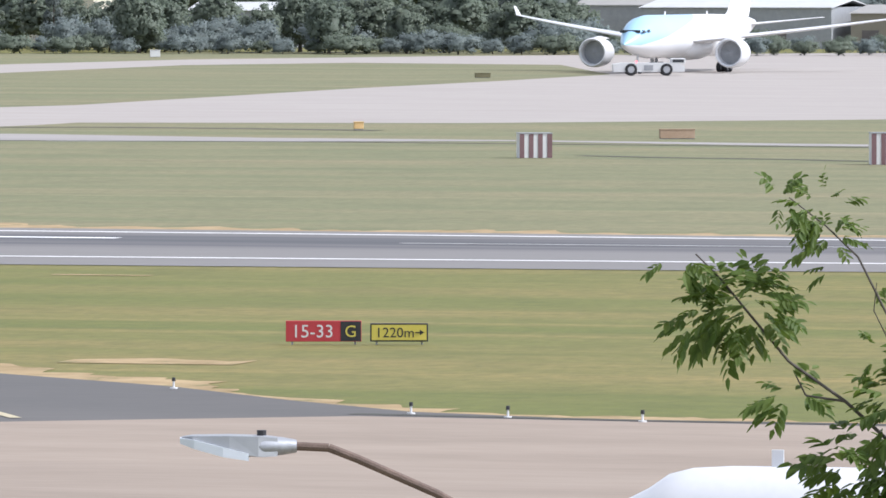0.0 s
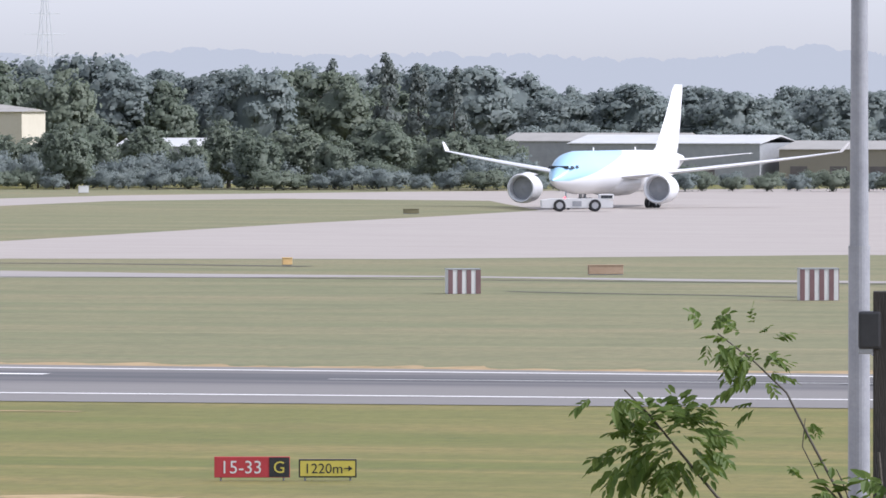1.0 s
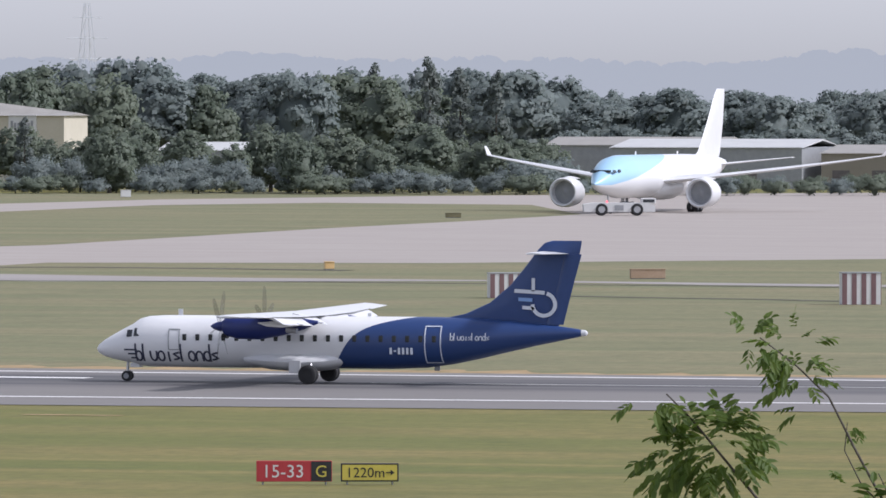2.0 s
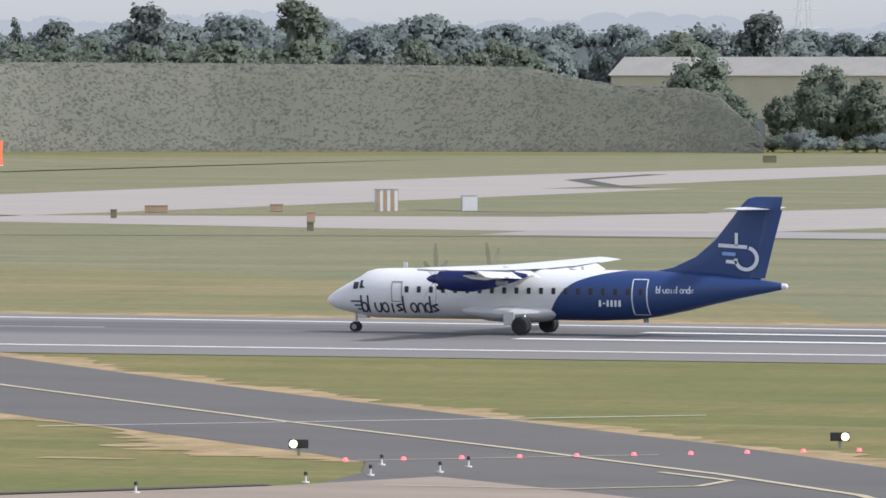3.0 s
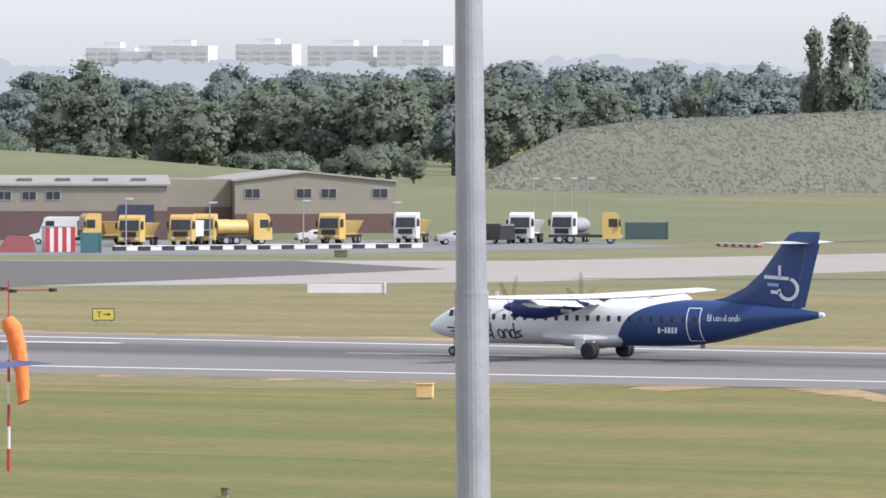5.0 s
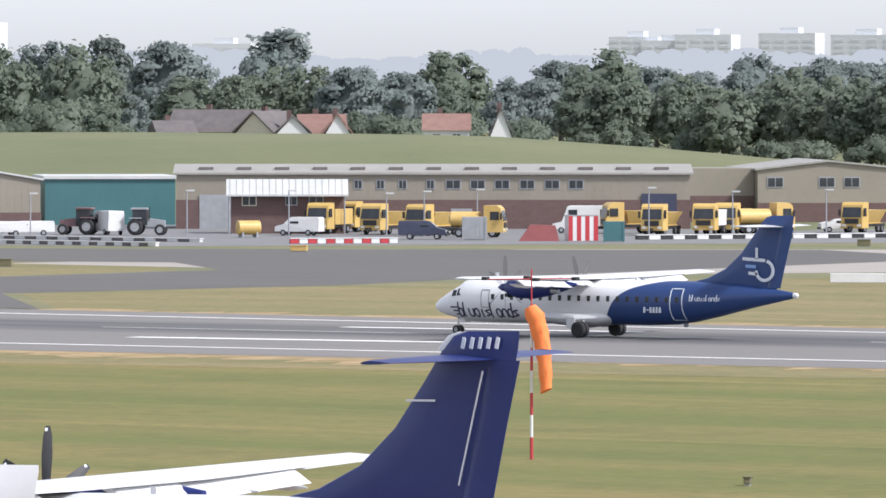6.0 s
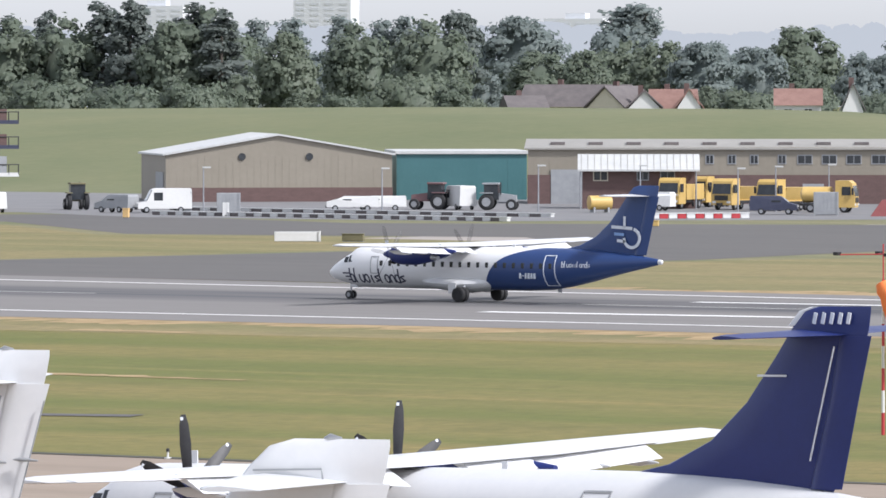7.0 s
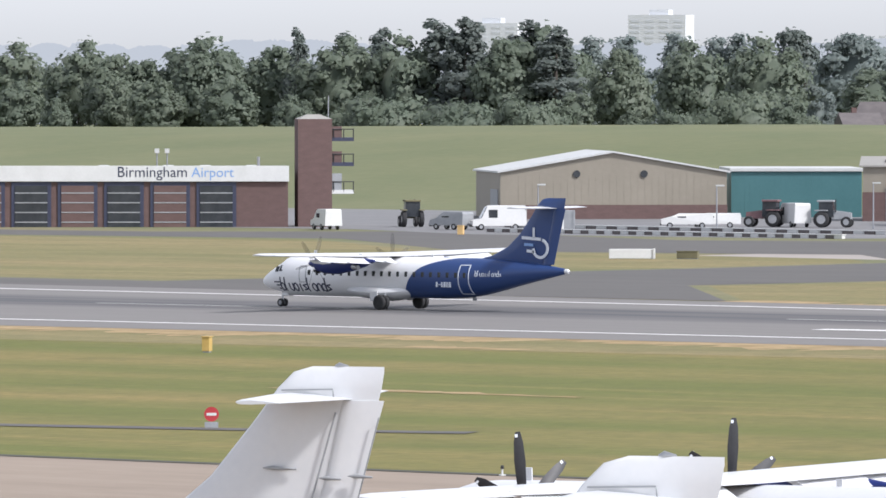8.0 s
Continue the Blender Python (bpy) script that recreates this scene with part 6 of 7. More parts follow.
def tractor(at, m, label):
    v = thing("tractor", label, "tractor", at, "yard vehicles")
    part("bonnet", loft(bmesh.new(), [[(0.2, -0.4, 0.9), (0.2, 0.4, 0.9), (0.25, 0.35, 1.6), (0.25, -0.35, 1.6)], [(2.2, -0.45, 0.9), (2.2, 0.45, 0.9), (2.2, 0.42, 1.85), (2.2, -0.42, 1.85)]]), m, v)
    part("cab", loft(bmesh.new(), [[(2.1, -0.7, 1.1), (2.1, 0.7, 1.1), (3.7, 0.8, 1.1), (3.7, -0.8, 1.1)], [(2.2, -0.75, 2.75), (2.2, 0.75, 2.75), (3.7, 0.8, 2.75), (3.7, -0.8, 2.75)]]), GLASS, v, "glazed cab")
    part("cab_roof", B(2.1, 3.9, -0.85, 0.85, 2.75, 2.95, bevel=0.05), m, v)
    part("exhaust", T((1.9, 0.5, 1.7), (1.9, 0.5, 3.0), 0.07), BLACK, v)
    for s in (-1, 1):
        wheel("rear_wheel", v, 3.4, s * 0.95, 0.88, 0.88, 0.5)
        wheel("front_wheel", v, 0.7, s * 0.85, 0.6, 0.6, 0.4)
        part("mudguard", B(2.7, 4.1, s * 0.95 - 0.3, s * 0.95 + 0.3, 1.78, 1.9, bevel=0.04), m, v)
    return v


def container(at, w, h, d, m, label, name="container"):
    v = thing(name, label, "container", at)
    part("box_body", B(-w / 2, w / 2, 0, d, 0.08, h, bevel=0.03), m, v)
    bm = bmesh.new()
    cladding(bm, -w / 2 + 0.1, w / 2 - 0.1, 0, 0.2, h - 0.15, 0.35)
    part("rib", bm, m, v)
    for x in (-w / 2 + 0.12, w / 2 - 0.12):
        part("corner_post", B(x - 0.1, x + 0.1, -0.06, 0.1, 0, h + 0.03), m, v)
    return v


lorry(spot(-36.55, 868, 0.03, 68), YELLOW, YELLOW, "yellow works lorry parked in the yard", "box", 7.5)
lorry(spot(-36.17, 862, 0.03, 64), YELLOW, YELLOW, "yellow works lorry with a spreader hopper", "hopper", 8)
lorry(spot(-35.85, 856, 0.03, 60), YELLOW, YELLOW, "yellow works lorry with a spreader hopper", "hopper", 8)
lorry(spot(-35.2, 848, 0.03, 170), YELLOW, YELLOW, "yellow works lorry with a rounded tank", "tank", 6)
lorry(spot(-34.15, 858, 0.03, 74), YELLOW, YELLOW, "yellow works lorry parked in the yard", "hopper", 8)
lorry(spot(-33.78, 862, 0.03, 78), YELLOW, RENDERWALL, "yellow and white works lorry", "box", 8)
lorry(spot(-33.62, 868, 0.03, 78), YELLOW, YELLOW, "yellow works lorry parked in the yard", "box", 8)
lorry(spot(-33.15, 872, 0.03, 200), YELLOW, YELLOW, "yellow works lorry with a rounded tank", "tank", 6.5)
lorry(spot(-32.72, 874, 0.03, 70), YELLOW, YELLOW, "yellow works lorry with a high roof", "hopper", 8)
lorry(spot(-32.17, 880, 0.03, 78), RENDERWALL, YELLOW, "white works lorry parked in the yard", "hopper", 8)
lorry(spot(-31.35, 880, 0.03, 78), RENDERWALL, RENDERWALL, "white works lorry parked in the yard", "hopper", 8)
lorry(spot(-31.05, 882, 0.03, 74), RENDERWALL, GREY, "white works lorry parked in the yard", "tank", 8)
lorry(spot(-30.62, 878, 0.03, 180), YELLOW, STEEL, "yellow works lorry with a bare flat bed", "none", 8)
lorry(spot(-36.35, 880, 0.03, 64), YELLOW, YELLOW, "yellow works lorry parked in the yard", "tank", 7)
lorry(spot(-34.5, 872, 0.03, 15), YELLOW, YELLOW, "yellow works lorry parked in the yard", "hopper", 7)
van(spot(-38.12, 868, 0.03, -70), RENDERWALL, "white delivery van parked in the yard", 6, 2.6)
van(spot(-36.83, 860, 0.03, -20), RENDERWALL, "white pick-up van parked in the yard", 5.0, 2.0)
van(spot(-35.62, 836, 0.03, 175), DARKTEXT, "dark blue minivan parked in the yard", 5.0, 1.95)
van(spot(-31.95, 872, 0.03, 10), STEEL, "silver car parked in the yard", 4.5, 1.5, "car")
van(spot(-32.95, 880, 0.03, 10), RENDERWALL, "white car parked in the yard", 4.4, 1.5, "car")
van(spot(-31.6, 880, 0.03, -60), BLACK, "black van parked in the yard", 5.0, 2.2)
van(spot(-40.36, 846, 0.03, 8), RENDERWALL, "white high-roof van parked beside the shed", 5.8, 2.6)
van(spot(-40.62, 850, 0.03, -40), GREY, "grey utility van parked beside the shed", 4.6, 1.9)
van(spot(-39.0, 856, 0.03, 0), RENDERWALL, "white flatbed van parked by the shed", 5.6, 1.6)
van(spot(-38.8, 858, 0.03, 0), RENDERWALL, "white flatbed van parked by the shed", 5.6, 1.6)
van(spot(-41.45, 850, 0.03, -70), RENDERWALL, "white service truck by the fire station", 4.5, 2.2)
van(spot(-34.86, 876, 0.03, 0), RENDERWALL, "white coach with dark windows", 7.5, 3.0, "coach")
tractor(spot(-38.40, 866, 0.03, -15), MAROON, "dark red tractor parked in the yard")
tractor(spot(-37.62, 862, 0.03, 172), GREY, "grey tractor parked in the yard")
tractor(spot(-40.82, 868, 0.03, -80), OLIVE, "brown tractor on the hillside track")
tk = thing("fuel_tank", "yellow cylindrical fuel tank on a stand", "tank", spot(-37.04, 848, 0.03, 20))
part("vessel", body(bmesh.new(), [(-1.3, 0, 1.05, 0.1, 0.1), (-1.2, 0, 1.05, 0.75, 0.75), (1.2, 0, 1.05, 0.75, 0.75), (1.3, 0, 1.05, 0.1, 0.1)], 20), YELLOW, tk, "", True)
for x in (-0.8, 0.8):
    part("cradle", B(x - 0.1, x + 0.1, -0.6, 0.6, 0, 0.55), GREY, tk)
container(spot(-30.44, 902, 0.02, 0), 4.9, 2.0, 2.4, surface("dark_green_steel", (0.05, 0.085, 0.085), (0.08, 0.115, 0.11), 0.5, 0.6), "dark green shipping container on grass")
container(spot(-35.42, 832, 0.03, 0), 2.6, 2.4, 2.4, GREY, "grey portable cabin with a pale door", "cabin")
container(spot(-34.42, 822, 0.03, 0), 2.2, 2.1, 1.6, TEAL, "dark green waste skip", "skip")
container(spot(-39.70, 838, 0.03, 0), 2.5, 2.2, 2.4, GREY, "grey plant container by the barrier", "plant_box")
container(spot(-40.02, 846, 0.03, 0), 1.6, 2.2, 2.0, GREY, "grey plant container by the barrier", "plant_box")
container(spot(-39.72, 826, 0.03, 0), 0.7, 1.4, 0.5, RENDERWALL, "white upright steel cabinet by barrier", "cabinet")
tn = thing("red_tent", "faded red low shelter in the yard", "shelter", spot(-34.95, 826, 0.03, 0))
part("cover", loft(bmesh.new(), [[(-2.2, 0, 0), (2.0, 0, 0), (1.6, 0.2, 1.6), (-1.0, 0.2, 1.7)], [(-2.2, 2.5, 0), (2.0, 2.5, 0), (1.6, 2.3, 1.6), (-1.0, 2.3, 1.7)]]), surface("faded_red_sheet", (0.24, 0.07, 0.07), (0.3, 0.1, 0.095), 0.8, 0.8), tn)


def striped_hut(at, w, h, d, n, m2, label, cols=2):
    v = thing("striped_hut", label, "hut", at, "striped huts")
    part("shell", B(-w / 2, w / 2, 0, d, 0.0, h, bevel=0.03), RENDERWALL, v, "white painted shell")
    for i in range(n):
        x = -w / 2 + (i + 0.5) * w / n
        if i % 2 == 0:
            part("stripe", B(x - w / n / 2, x + w / n / 2, -0.03, 0.02, 0.02, h - 0.03), m2, v, "dark stripe")
    for i in range(3):
        y = d * (i + 0.5) / 3
        if i % 2 == 0:
            part("stripe", B(w / 2 - 0.02, w / 2 + 0.03, y - d / 6, y + d / 6, 0.02, h - 0.03), m2, v, "dark stripe")
    part("lid", B(-w / 2 - 0.05, w / 2 + 0.05, -0.05, d + 0.05, h, h + 0.06), GREY, v)
    return v


striped_hut(pose(-159.4, 592.9, 0.02, 0, 0, 24), 2.5, 1.88, 1.6, 7, MAROON, "maroon and white striped equipment hut on grass")
striped_hut(pose(-128.7, 580.3, 0.02, 0, 0, 20), 2.9, 2.35, 1.6, 8, MAROON, "larger maroon and white striped equipment hut")
striped_hut(pose(-311.2, 742.4, 0.02, 0, 0, 30), 2.2, 2.2, 1.5, 6, TANBOX, "tan and white striped equipment hut by the taxiway")
striped_hut(pose(-304.5, 748, 0.02, 0, 0, 30), 1.5, 1.5, 1.2, 1, RENDERWALL, "small white equipment hut by the taxiway")
striped_hut(spot(-34.64, 828, 0.03, 12), 3.1, 2.6, 2.0, 7, RED, "red and white striped hut in the yard")


def barrier(x0, y0, x1, y1, n, h, m1, m2, label):
    v = thing("barrier", label, "barrier", pose(x0, y0, 0.03, 0, 0, math.degrees(math.atan2(y1 - y0, x1 - x0))), "yard barriers")
    L = math.hypot(x1 - x0, y1 - y0)
    for i in range(n):
        part("block", B(L * i / n, L * (i + 0.94) / n, -0.25, 0.25, 0, h, bevel=0.04), m1 if i % 2 else m2, v)
    part("top_rail", B(0, L, -0.3, 0.3, h, h + 0.08), m1, v)
    return v


barrier(-539, 637, -487.5, 631, 44, 0.36, RENDERWALL, ROOFTILE, "black and white block barrier along the yard edge")
barrier(-556, 660, -498, 652, 36, 0.32, RENDERWALL, ROOFTILE, "black and white block barrier inside the yard")
barrier(-486, 651, -479, 660, 12, 0.5, RENDERWALL, RED, "red and white block barrier in the yard")
barrier(-470, 690, -452, 722, 26, 0.45, RENDERWALL, BLACK, "low dark block barrier in front of parked lorries")
barrier(-430, 747, -422, 742, 11, 0.3, RENDERWALL, RED, "low red and white works barrier on grass")


def lamp_post(az, d, h, label="slim grey yard lamp post"):
    v = thing("yard_lamp", label, "lamp post", spot(az, d, hill(d * math.sin(radians(az)), d * math.cos(radians(az))) if d > 1000 else 0.02), "yard lamps")
    part("column", T((0, 0, 0), (0, 0, h), 0.09, 0.06, 8), GALV, v)
    part("head", B(-0.1, 0.8, -0.15, 0.15, h - 0.05, h + 0.12, bevel=0.03), ROOFWHITE, v, "pale lamp head")


for az, h in ((-38.6, 4.6), (-37.48, 4.9), (-36.75, 4.9), (-36.05, 4.6), (-35.78, 4.8), (-35.4, 5.0), (-34.17, 5.2), (-33.57, 4.8), (-32.9, 5.0), (-39.88, 4.7), (-32.25, 4.8)):
    lamp_post(az, 852, h)
for az in (-31.25, -31.1, -30.98, -30.86):
    lamp_post(az, 960, 6.4, "slim street lamp at the foot of the bank")


# ---- small airfield furniture ----
def cabinet(x, y, w, h, d, m, label, name="cabinet", z=0.02):
    v = thing(name, label, "box", pose(x, y, z, 0, 0, 25), "airfield boxes")
    part("case", B(-w / 2, w / 2, -d / 2, d / 2, 0.06, h, bevel=0.03), m, v)
    part("lid", B(-w / 2 - 0.04, w / 2 + 0.04, -d / 2 - 0.04, d / 2 + 0.04, h, h + 0.06, bevel=0.02), m, v)
    part("plinth", B(-w / 2 + 0.05, w / 2 - 0.05, -d / 2 + 0.05, d / 2 - 0.05, -0.02, 0.08), GREY, v)
    return v


for x, y, w, h, m, lab in ((-218.5, 349.3, 0.85, 0.75, AMBER, "amber equipment box on the grass"), (-202, 690, 0.85, 0.65, AMBER, "amber equipment box on the grass"), (-461, 619, 1.6, 0.55, YELLOW, "yellow marker board by the taxiway"),
                           (-430.7, 672.7, 1.3, 0.65, OLIVE, "dark olive equipment box"), (-329.6, 726.7, 2.3, 0.7, TANBOX, "long weathered tan cabinet"), (-320, 734.7, 1.3, 0.75, TANBOX, "weathered tan equipment box"),
                           (-262.8, 534, 1.0, 0.4, RENDERWALL, "low white box on the grass"), (-340.3, 644.1, 2.3, 0.55, TANBOX, "long weathered tan cabinet"), (-408.8, 1123, 2.0, 1.0, OLIVE, "dark olive box near the bank"),
                           (-386, 1204, 1.6, 1.1, RENDERWALL, "small white hut by the far taxiway"), (-441.2, 548.6, 1.9, 0.65, OLIVE, "olive sign board seen from behind"), (-322, 700, 0.6, 0.8, OLIVE, "small olive equipment box"),
                           (-297, 690, 0.8, 0.9, TANBOX, "small weathered tan box"), (-282, 655, 0.6, 0.7, OLIVE, "small olive equipment box"), (-310, 640, 0.6, 0.8, OLIVE, "small olive equipment box"), (-165, 322, 0.3, 0.3, OLIVE, "small olive box standing in grass"),
                           (-170.5, 258, 0.28, 0.3, OLIVE, "small olive box standing in grass"), (-306.5, 337.4, 0.45, 0.85, YELLOW, "yellow upright marker board"), (-530, 622, 0.6, 0.95, AMBER, "amber marker post by the road"), (-145, 690, 0.7, 0.7, OLIVE, "small olive equipment box"),
                           (-144, 692, 0.5, 0.7, OLIVE, "small olive equipment box"), (-276, 1000, 2.0, 0.6, OLIVE, "low dark box on the apron"), (-165, 660, 3.0, 0.8, TANBOX, "rusty orange mound of spoil")):
    cabinet(x, y, w, h, 0.6, m, lab)
lw = thing("white_barrier", "long low white concrete barrier", "barrier", pose(-447.2, 545, 0.03, 0, 0, 36))
part("block", B(0, 4.0, -0.3, 0.3, 0, 0.85, bevel=0.04), RENDERWALL, lw)
part("end_plate", B(3.9, 4.05, -0.4, 0.4, 0, 0.9), RENDERWALL, lw)
lw = thing("white_barrier", "long low white concrete barrier", "barrier", pose(-349.6, 541, 0.03, 0, 0, 31))
part("block", B(0, 6.3, -0.3, 0.3, 0, 0.75, bevel=0.04), RENDERWALL, lw)
part("end_plate", B(6.2, 6.35, -0.4, 0.4, 0, 0.9), RENDERWALL, lw)


def board(name, label, at, w, h, m, texts, border=None):
    v = thing(name, label, "sign", at, "airfield signs")
    part("panel", B(0, w, -0.12, 0.12, 0.12, 0.12 + h, bevel=0.02), border or BLACK, v, "sign case")
    bd = 0.06 if border is None else 0.02
    x = 0.0
    for width, mm, text, tm, size, dx in m:
        p = part("face", B(x + bd, x + width - bd, -0.135, -0.12, 0.12 + bd, 0.12 + h - bd), mm, v)
        if text:
            lettering(text, size, tm, v, pose(x + dx, -0.14, 0.12 + h * 0.5 - size * 0.34, 90), "legend")
        x += width
    for lx in (0.25, w - 0.25):
        part("leg", T((lx, 0, 0), (lx, 0, 0.2), 0.04, n=8), GREY, v)
    return v


board("runway_sign", "red and black illuminated runway sign", pose(-91.2, 301.3, 0.02, 0, 0, 16), 2.98, 0.82, [(2.14, RED, "15-33", RENDERWALL, 0.72, 0.22), (0.84, BLACK, "G", SIGNYEL, 0.66, 0.17)], None, RED)
s2 = board("distance_sign", "yellow and black take-off distance sign", pose(-88.0, 302.2, 0.02, 0, 0, 16), 2.28, 0.72, [(2.28, SIGNYEL, "1220m", BLACK, 0.56, 0.2)], None)
part("arrow", loft(bmesh.new(), [[(1.78, -0.15, 0.46), (2.0, -0.15, 0.46), (2.0, -0.15, 0.5), (1.78, -0.15, 0.5)], [(1.78, -0.136, 0.46), (2.0, -0.136, 0.46), (2.0, -0.136, 0.5), (1.78, -0.136, 0.5)]]), BLACK, s2)
part("arrow_head", loft(bmesh.new(), [[(1.96, -0.15, 0.37), (2.12, -0.15, 0.48), (1.96, -0.15, 0.59)], [(1.96, -0.136, 0.37), (2.12, -0.136, 0.48), (1.96, -0.136, 0.59)]]), BLACK, s2)
board("runway_sign", "black and red illuminated runway sign", pose(-134.15, 261.0, 0.02, 0, 0, 27), 2.82, 0.85, [(0.8, BLACK, "G", SIGNYEL, 0.66, 0.15), (2.02, RED, "15-33", RENDERWALL, 0.7, 0.18)], None, RED)
board("distance_sign", "yellow and black take-off distance sign", pose(-136.25, 259.8, 0.02, 0, 0, 27), 2.15, 0.75, [(2.15, SIGNYEL, "768m", BLACK, 0.52, 0.78)], None)
cabinet(-135.7, 258.6, 0.95, 0.72, 0.5, AMBER, "cream and amber equipment box before the sign")
st = board("taxi_sign", "yellow letter T direction sign", pose(-316.0, 461.3, 0.02, 0, 0, 33), 1.55, 0.85, [(1.55, SIGNYEL, "T", BLACK, 0.62, 0.3)], None)
part("arrow", B(0.75, 1.2, -0.15, -0.136, 0.52, 0.58), BLACK, st)
part("arrow_head", loft(bmesh.new(), [[(1.12, -0.15, 0.43), (1.3, -0.15, 0.55), (1.12, -0.15, 0.67)], [(1.12, -0.136, 0.43), (1.3, -0.136, 0.55), (1.12, -0.136, 0.67)]]), BLACK, st)
sp = thing("stop_sign", "round red stop board on the service road", "sign", pose(-238.2, 262.5, 0.02, 0, 0, 42))
part("disc", T((0, -0.03, 0.6), (0, 0.03, 0.6), 0.33, n=20), RED, sp)
part("legend_bar", B(-0.22, 0.22, -0.045, -0.03, 0.54, 0.66), RENDERWALL, sp, "white bar")
part("stand", B(-0.3, 0.3, -0.15, 0.15, 0, 0.25), GREY, sp)
strip("service_road", [(-262, 255), (-246, 259), (-236, 262), (-226, 266)], 2.2, 0.03, ASPHALT_TAXI, "narrow grey service road", "road")


def guard_light(x, y, flip):
    v = thing("guard_light", "lit yellow runway guard light on a stand", "light", pose(x, y, 0.03, 0, 0, 22), "guard lights")
    part("case", B(-0.38, 0.38, -0.12, 0.12, 0.28, 0.62, bevel=0.03), BLACK, v, "black lamp case")
    for k, dx in enumerate((-0.2, 0.2)):
        part("lens", T((dx, -0.17, 0.45), (dx, -0.1, 0.45), 0.15, n=16), LAMP_WARM if (k == 0) == flip else GLASS, v, "round lamp lens")
    part("stand", T((0, 0, 0), (0, 0, 0.3), 0.06, n=8), GREY, v)


guard_light(-104.1, 294.0, False)
guard_light(-121.3, 280.6, True)


def edge_light(x, y, red=False):
    v = thing("stop_light" if red else "edge_light", "lit red stop bar light in the taxiway" if red else "small dark edge light with a white collar", "light", pose(x, y, 0.03), "stop bar lights" if red else "edge lights")
    if red:
        part("lens", T((0, 0, 0), (0, 0, 0.12), 0.11, 0.07, 10), LAMP_RED, v)
    else:
        part("foot", T((0, 0, 0), (0, 0, 0.05), 0.14, n=12), RENDERWALL, v, "white foot")
        part("stem", T((0, 0, 0.05), (0, 0, 0.28), 0.04, n=8), RENDERWALL, v)
        part("lens", T((0, 0, 0.27), (0, 0, 0.4), 0.075, 0.06, 10), BLACK, v, "dark lens")


for i in range(10):
    f = i / 9
    edge_light(-118.0 + f * 15.4, 277.4 + f * 14.6, True)
for x, y in ((-85.5, 268.8), (-73.1, 255.9), (-69.4, 254.6), (-64.5, 253.4), (-115.5, 275), (-113, 268), (-113.2, 262.5), (-116, 254), (-119.5, 249.5), (-123.5, 246.5), (-129, 241.8), (-134, 240.5), (-140, 240), (-165, 238.6), (-182, 237.8), (-111.5, 271), (-112, 275), (-200, 237.2)):
    edge_light(x, y)

# ---- windsock ----
ws = thing("windsock", "hanging orange windsock on a red and white mast", "windsock", pose(-189.9, 271.1, 0.02))
for i in range(7):
    part("mast_band", T((0, 0, i * 0.92), (0, 0, (i + 1) * 0.92), 0.075 - 0.004 * i, 0.072 - 0.004 * i, 12), RED if i % 2 == 0 else RENDERWALL, ws, "painted mast band")
part("spindle", T((0, 0, 6.4), (0, 0, 7.9), 0.03, n=8), RED, ws)
bm = bmesh.new()
tube(bm, (-1.7, -0.9, 7.45), (1.6, 0.9, 7.5), 0.03, n=6)
tube(bm, (-1.2, 1.4, 7.45), (1.2, -1.4, 7.5), 0.03, n=6)
part("cross_arm", bm, RED, ws, "thin red cross arms with lamps")
for x, y in ((-1.7, -0.9), (1.6, 0.9), (-1.2, 1.4), (1.2, -1.4)):
    part("arm_lamp", B(x - 0.12, x + 0.12, y - 0.12, y + 0.12, 7.42, 7.56), BLACK, ws)
bm = bmesh.new()
rings = []
for i in range(13):
    f = i / 12
    cx, cz = 0.05 + 0.62 * (1 - (1 - f) ** 2) * 0.9, 6.15 - 3.3 * f ** 1.15
    r = (0.42 - 0.17 * f) * (1 + 0.08 * math.sin(i * 2.1))
    if i == 0:
        cx, cz, r = -0.05, 6.3, 0.25
    rings.append([(cx + r * math.cos(2 * math.pi * k / 16) * (0.95 + 0.1 * math.sin(3 * k + i)), cx * 0.3 + r * 0.85 * math.sin(2 * math.pi * k / 16), cz + 0.12 * math.cos(2 * math.pi * k / 16)) for k in range(16)])
loft(bm, rings, True)
part("sock", bm, SOCK, ws, "limp orange cloth sock", True)

# ---- tug at the wide-body jet ----
tug = thing("aircraft_tug", "low white aircraft tug with big black tyres", "tug", pose(-260.5, 1026, 0.03, 0, 0, 18))
part("hull", loft(bmesh.new(), [[(x, y, z) for x, z in ((-4.6, 0.5), (-4.7, 1.5), (-3.4, 1.7), (3.6, 1.7), (4.8, 1.4), (4.8, 0.5))] for y in (-1.6, 1.6)]), RENDERWALL, tug)
part("cab", B(3.0, 4.9, -1.4, 1.4, 1.6, 2.3, bevel=0.08), RENDERWALL, tug)
part("cab_window", B(3.2, 4.7, -1.45, 1.45, 1.75, 2.15), GLASS, tug, "dark cab window")
part("side_grille", B(-0.6, 0.6, -1.64, -1.5, 0.7, 1.4), GREY, tug, "grey grille")
for s in (-1, 1):
    for x in (-2.3, 2.4):
        wheel("wheel", tug, x, s * 1.5, 0.82, 0.82, 0.6)
part("beacon", T((-1.5, 0, 1.7), (-1.5, 0, 1.95), 0.12), LAMP_RED, tug, "lit red beacon")


# ---- foreground: lamps, posts and a sapling ----
def view_point(az, el, d):
    a, e = radians(az), radians(el)
    return EYE + Vector((math.sin(a), math.cos(a), math.tan(e))) * d


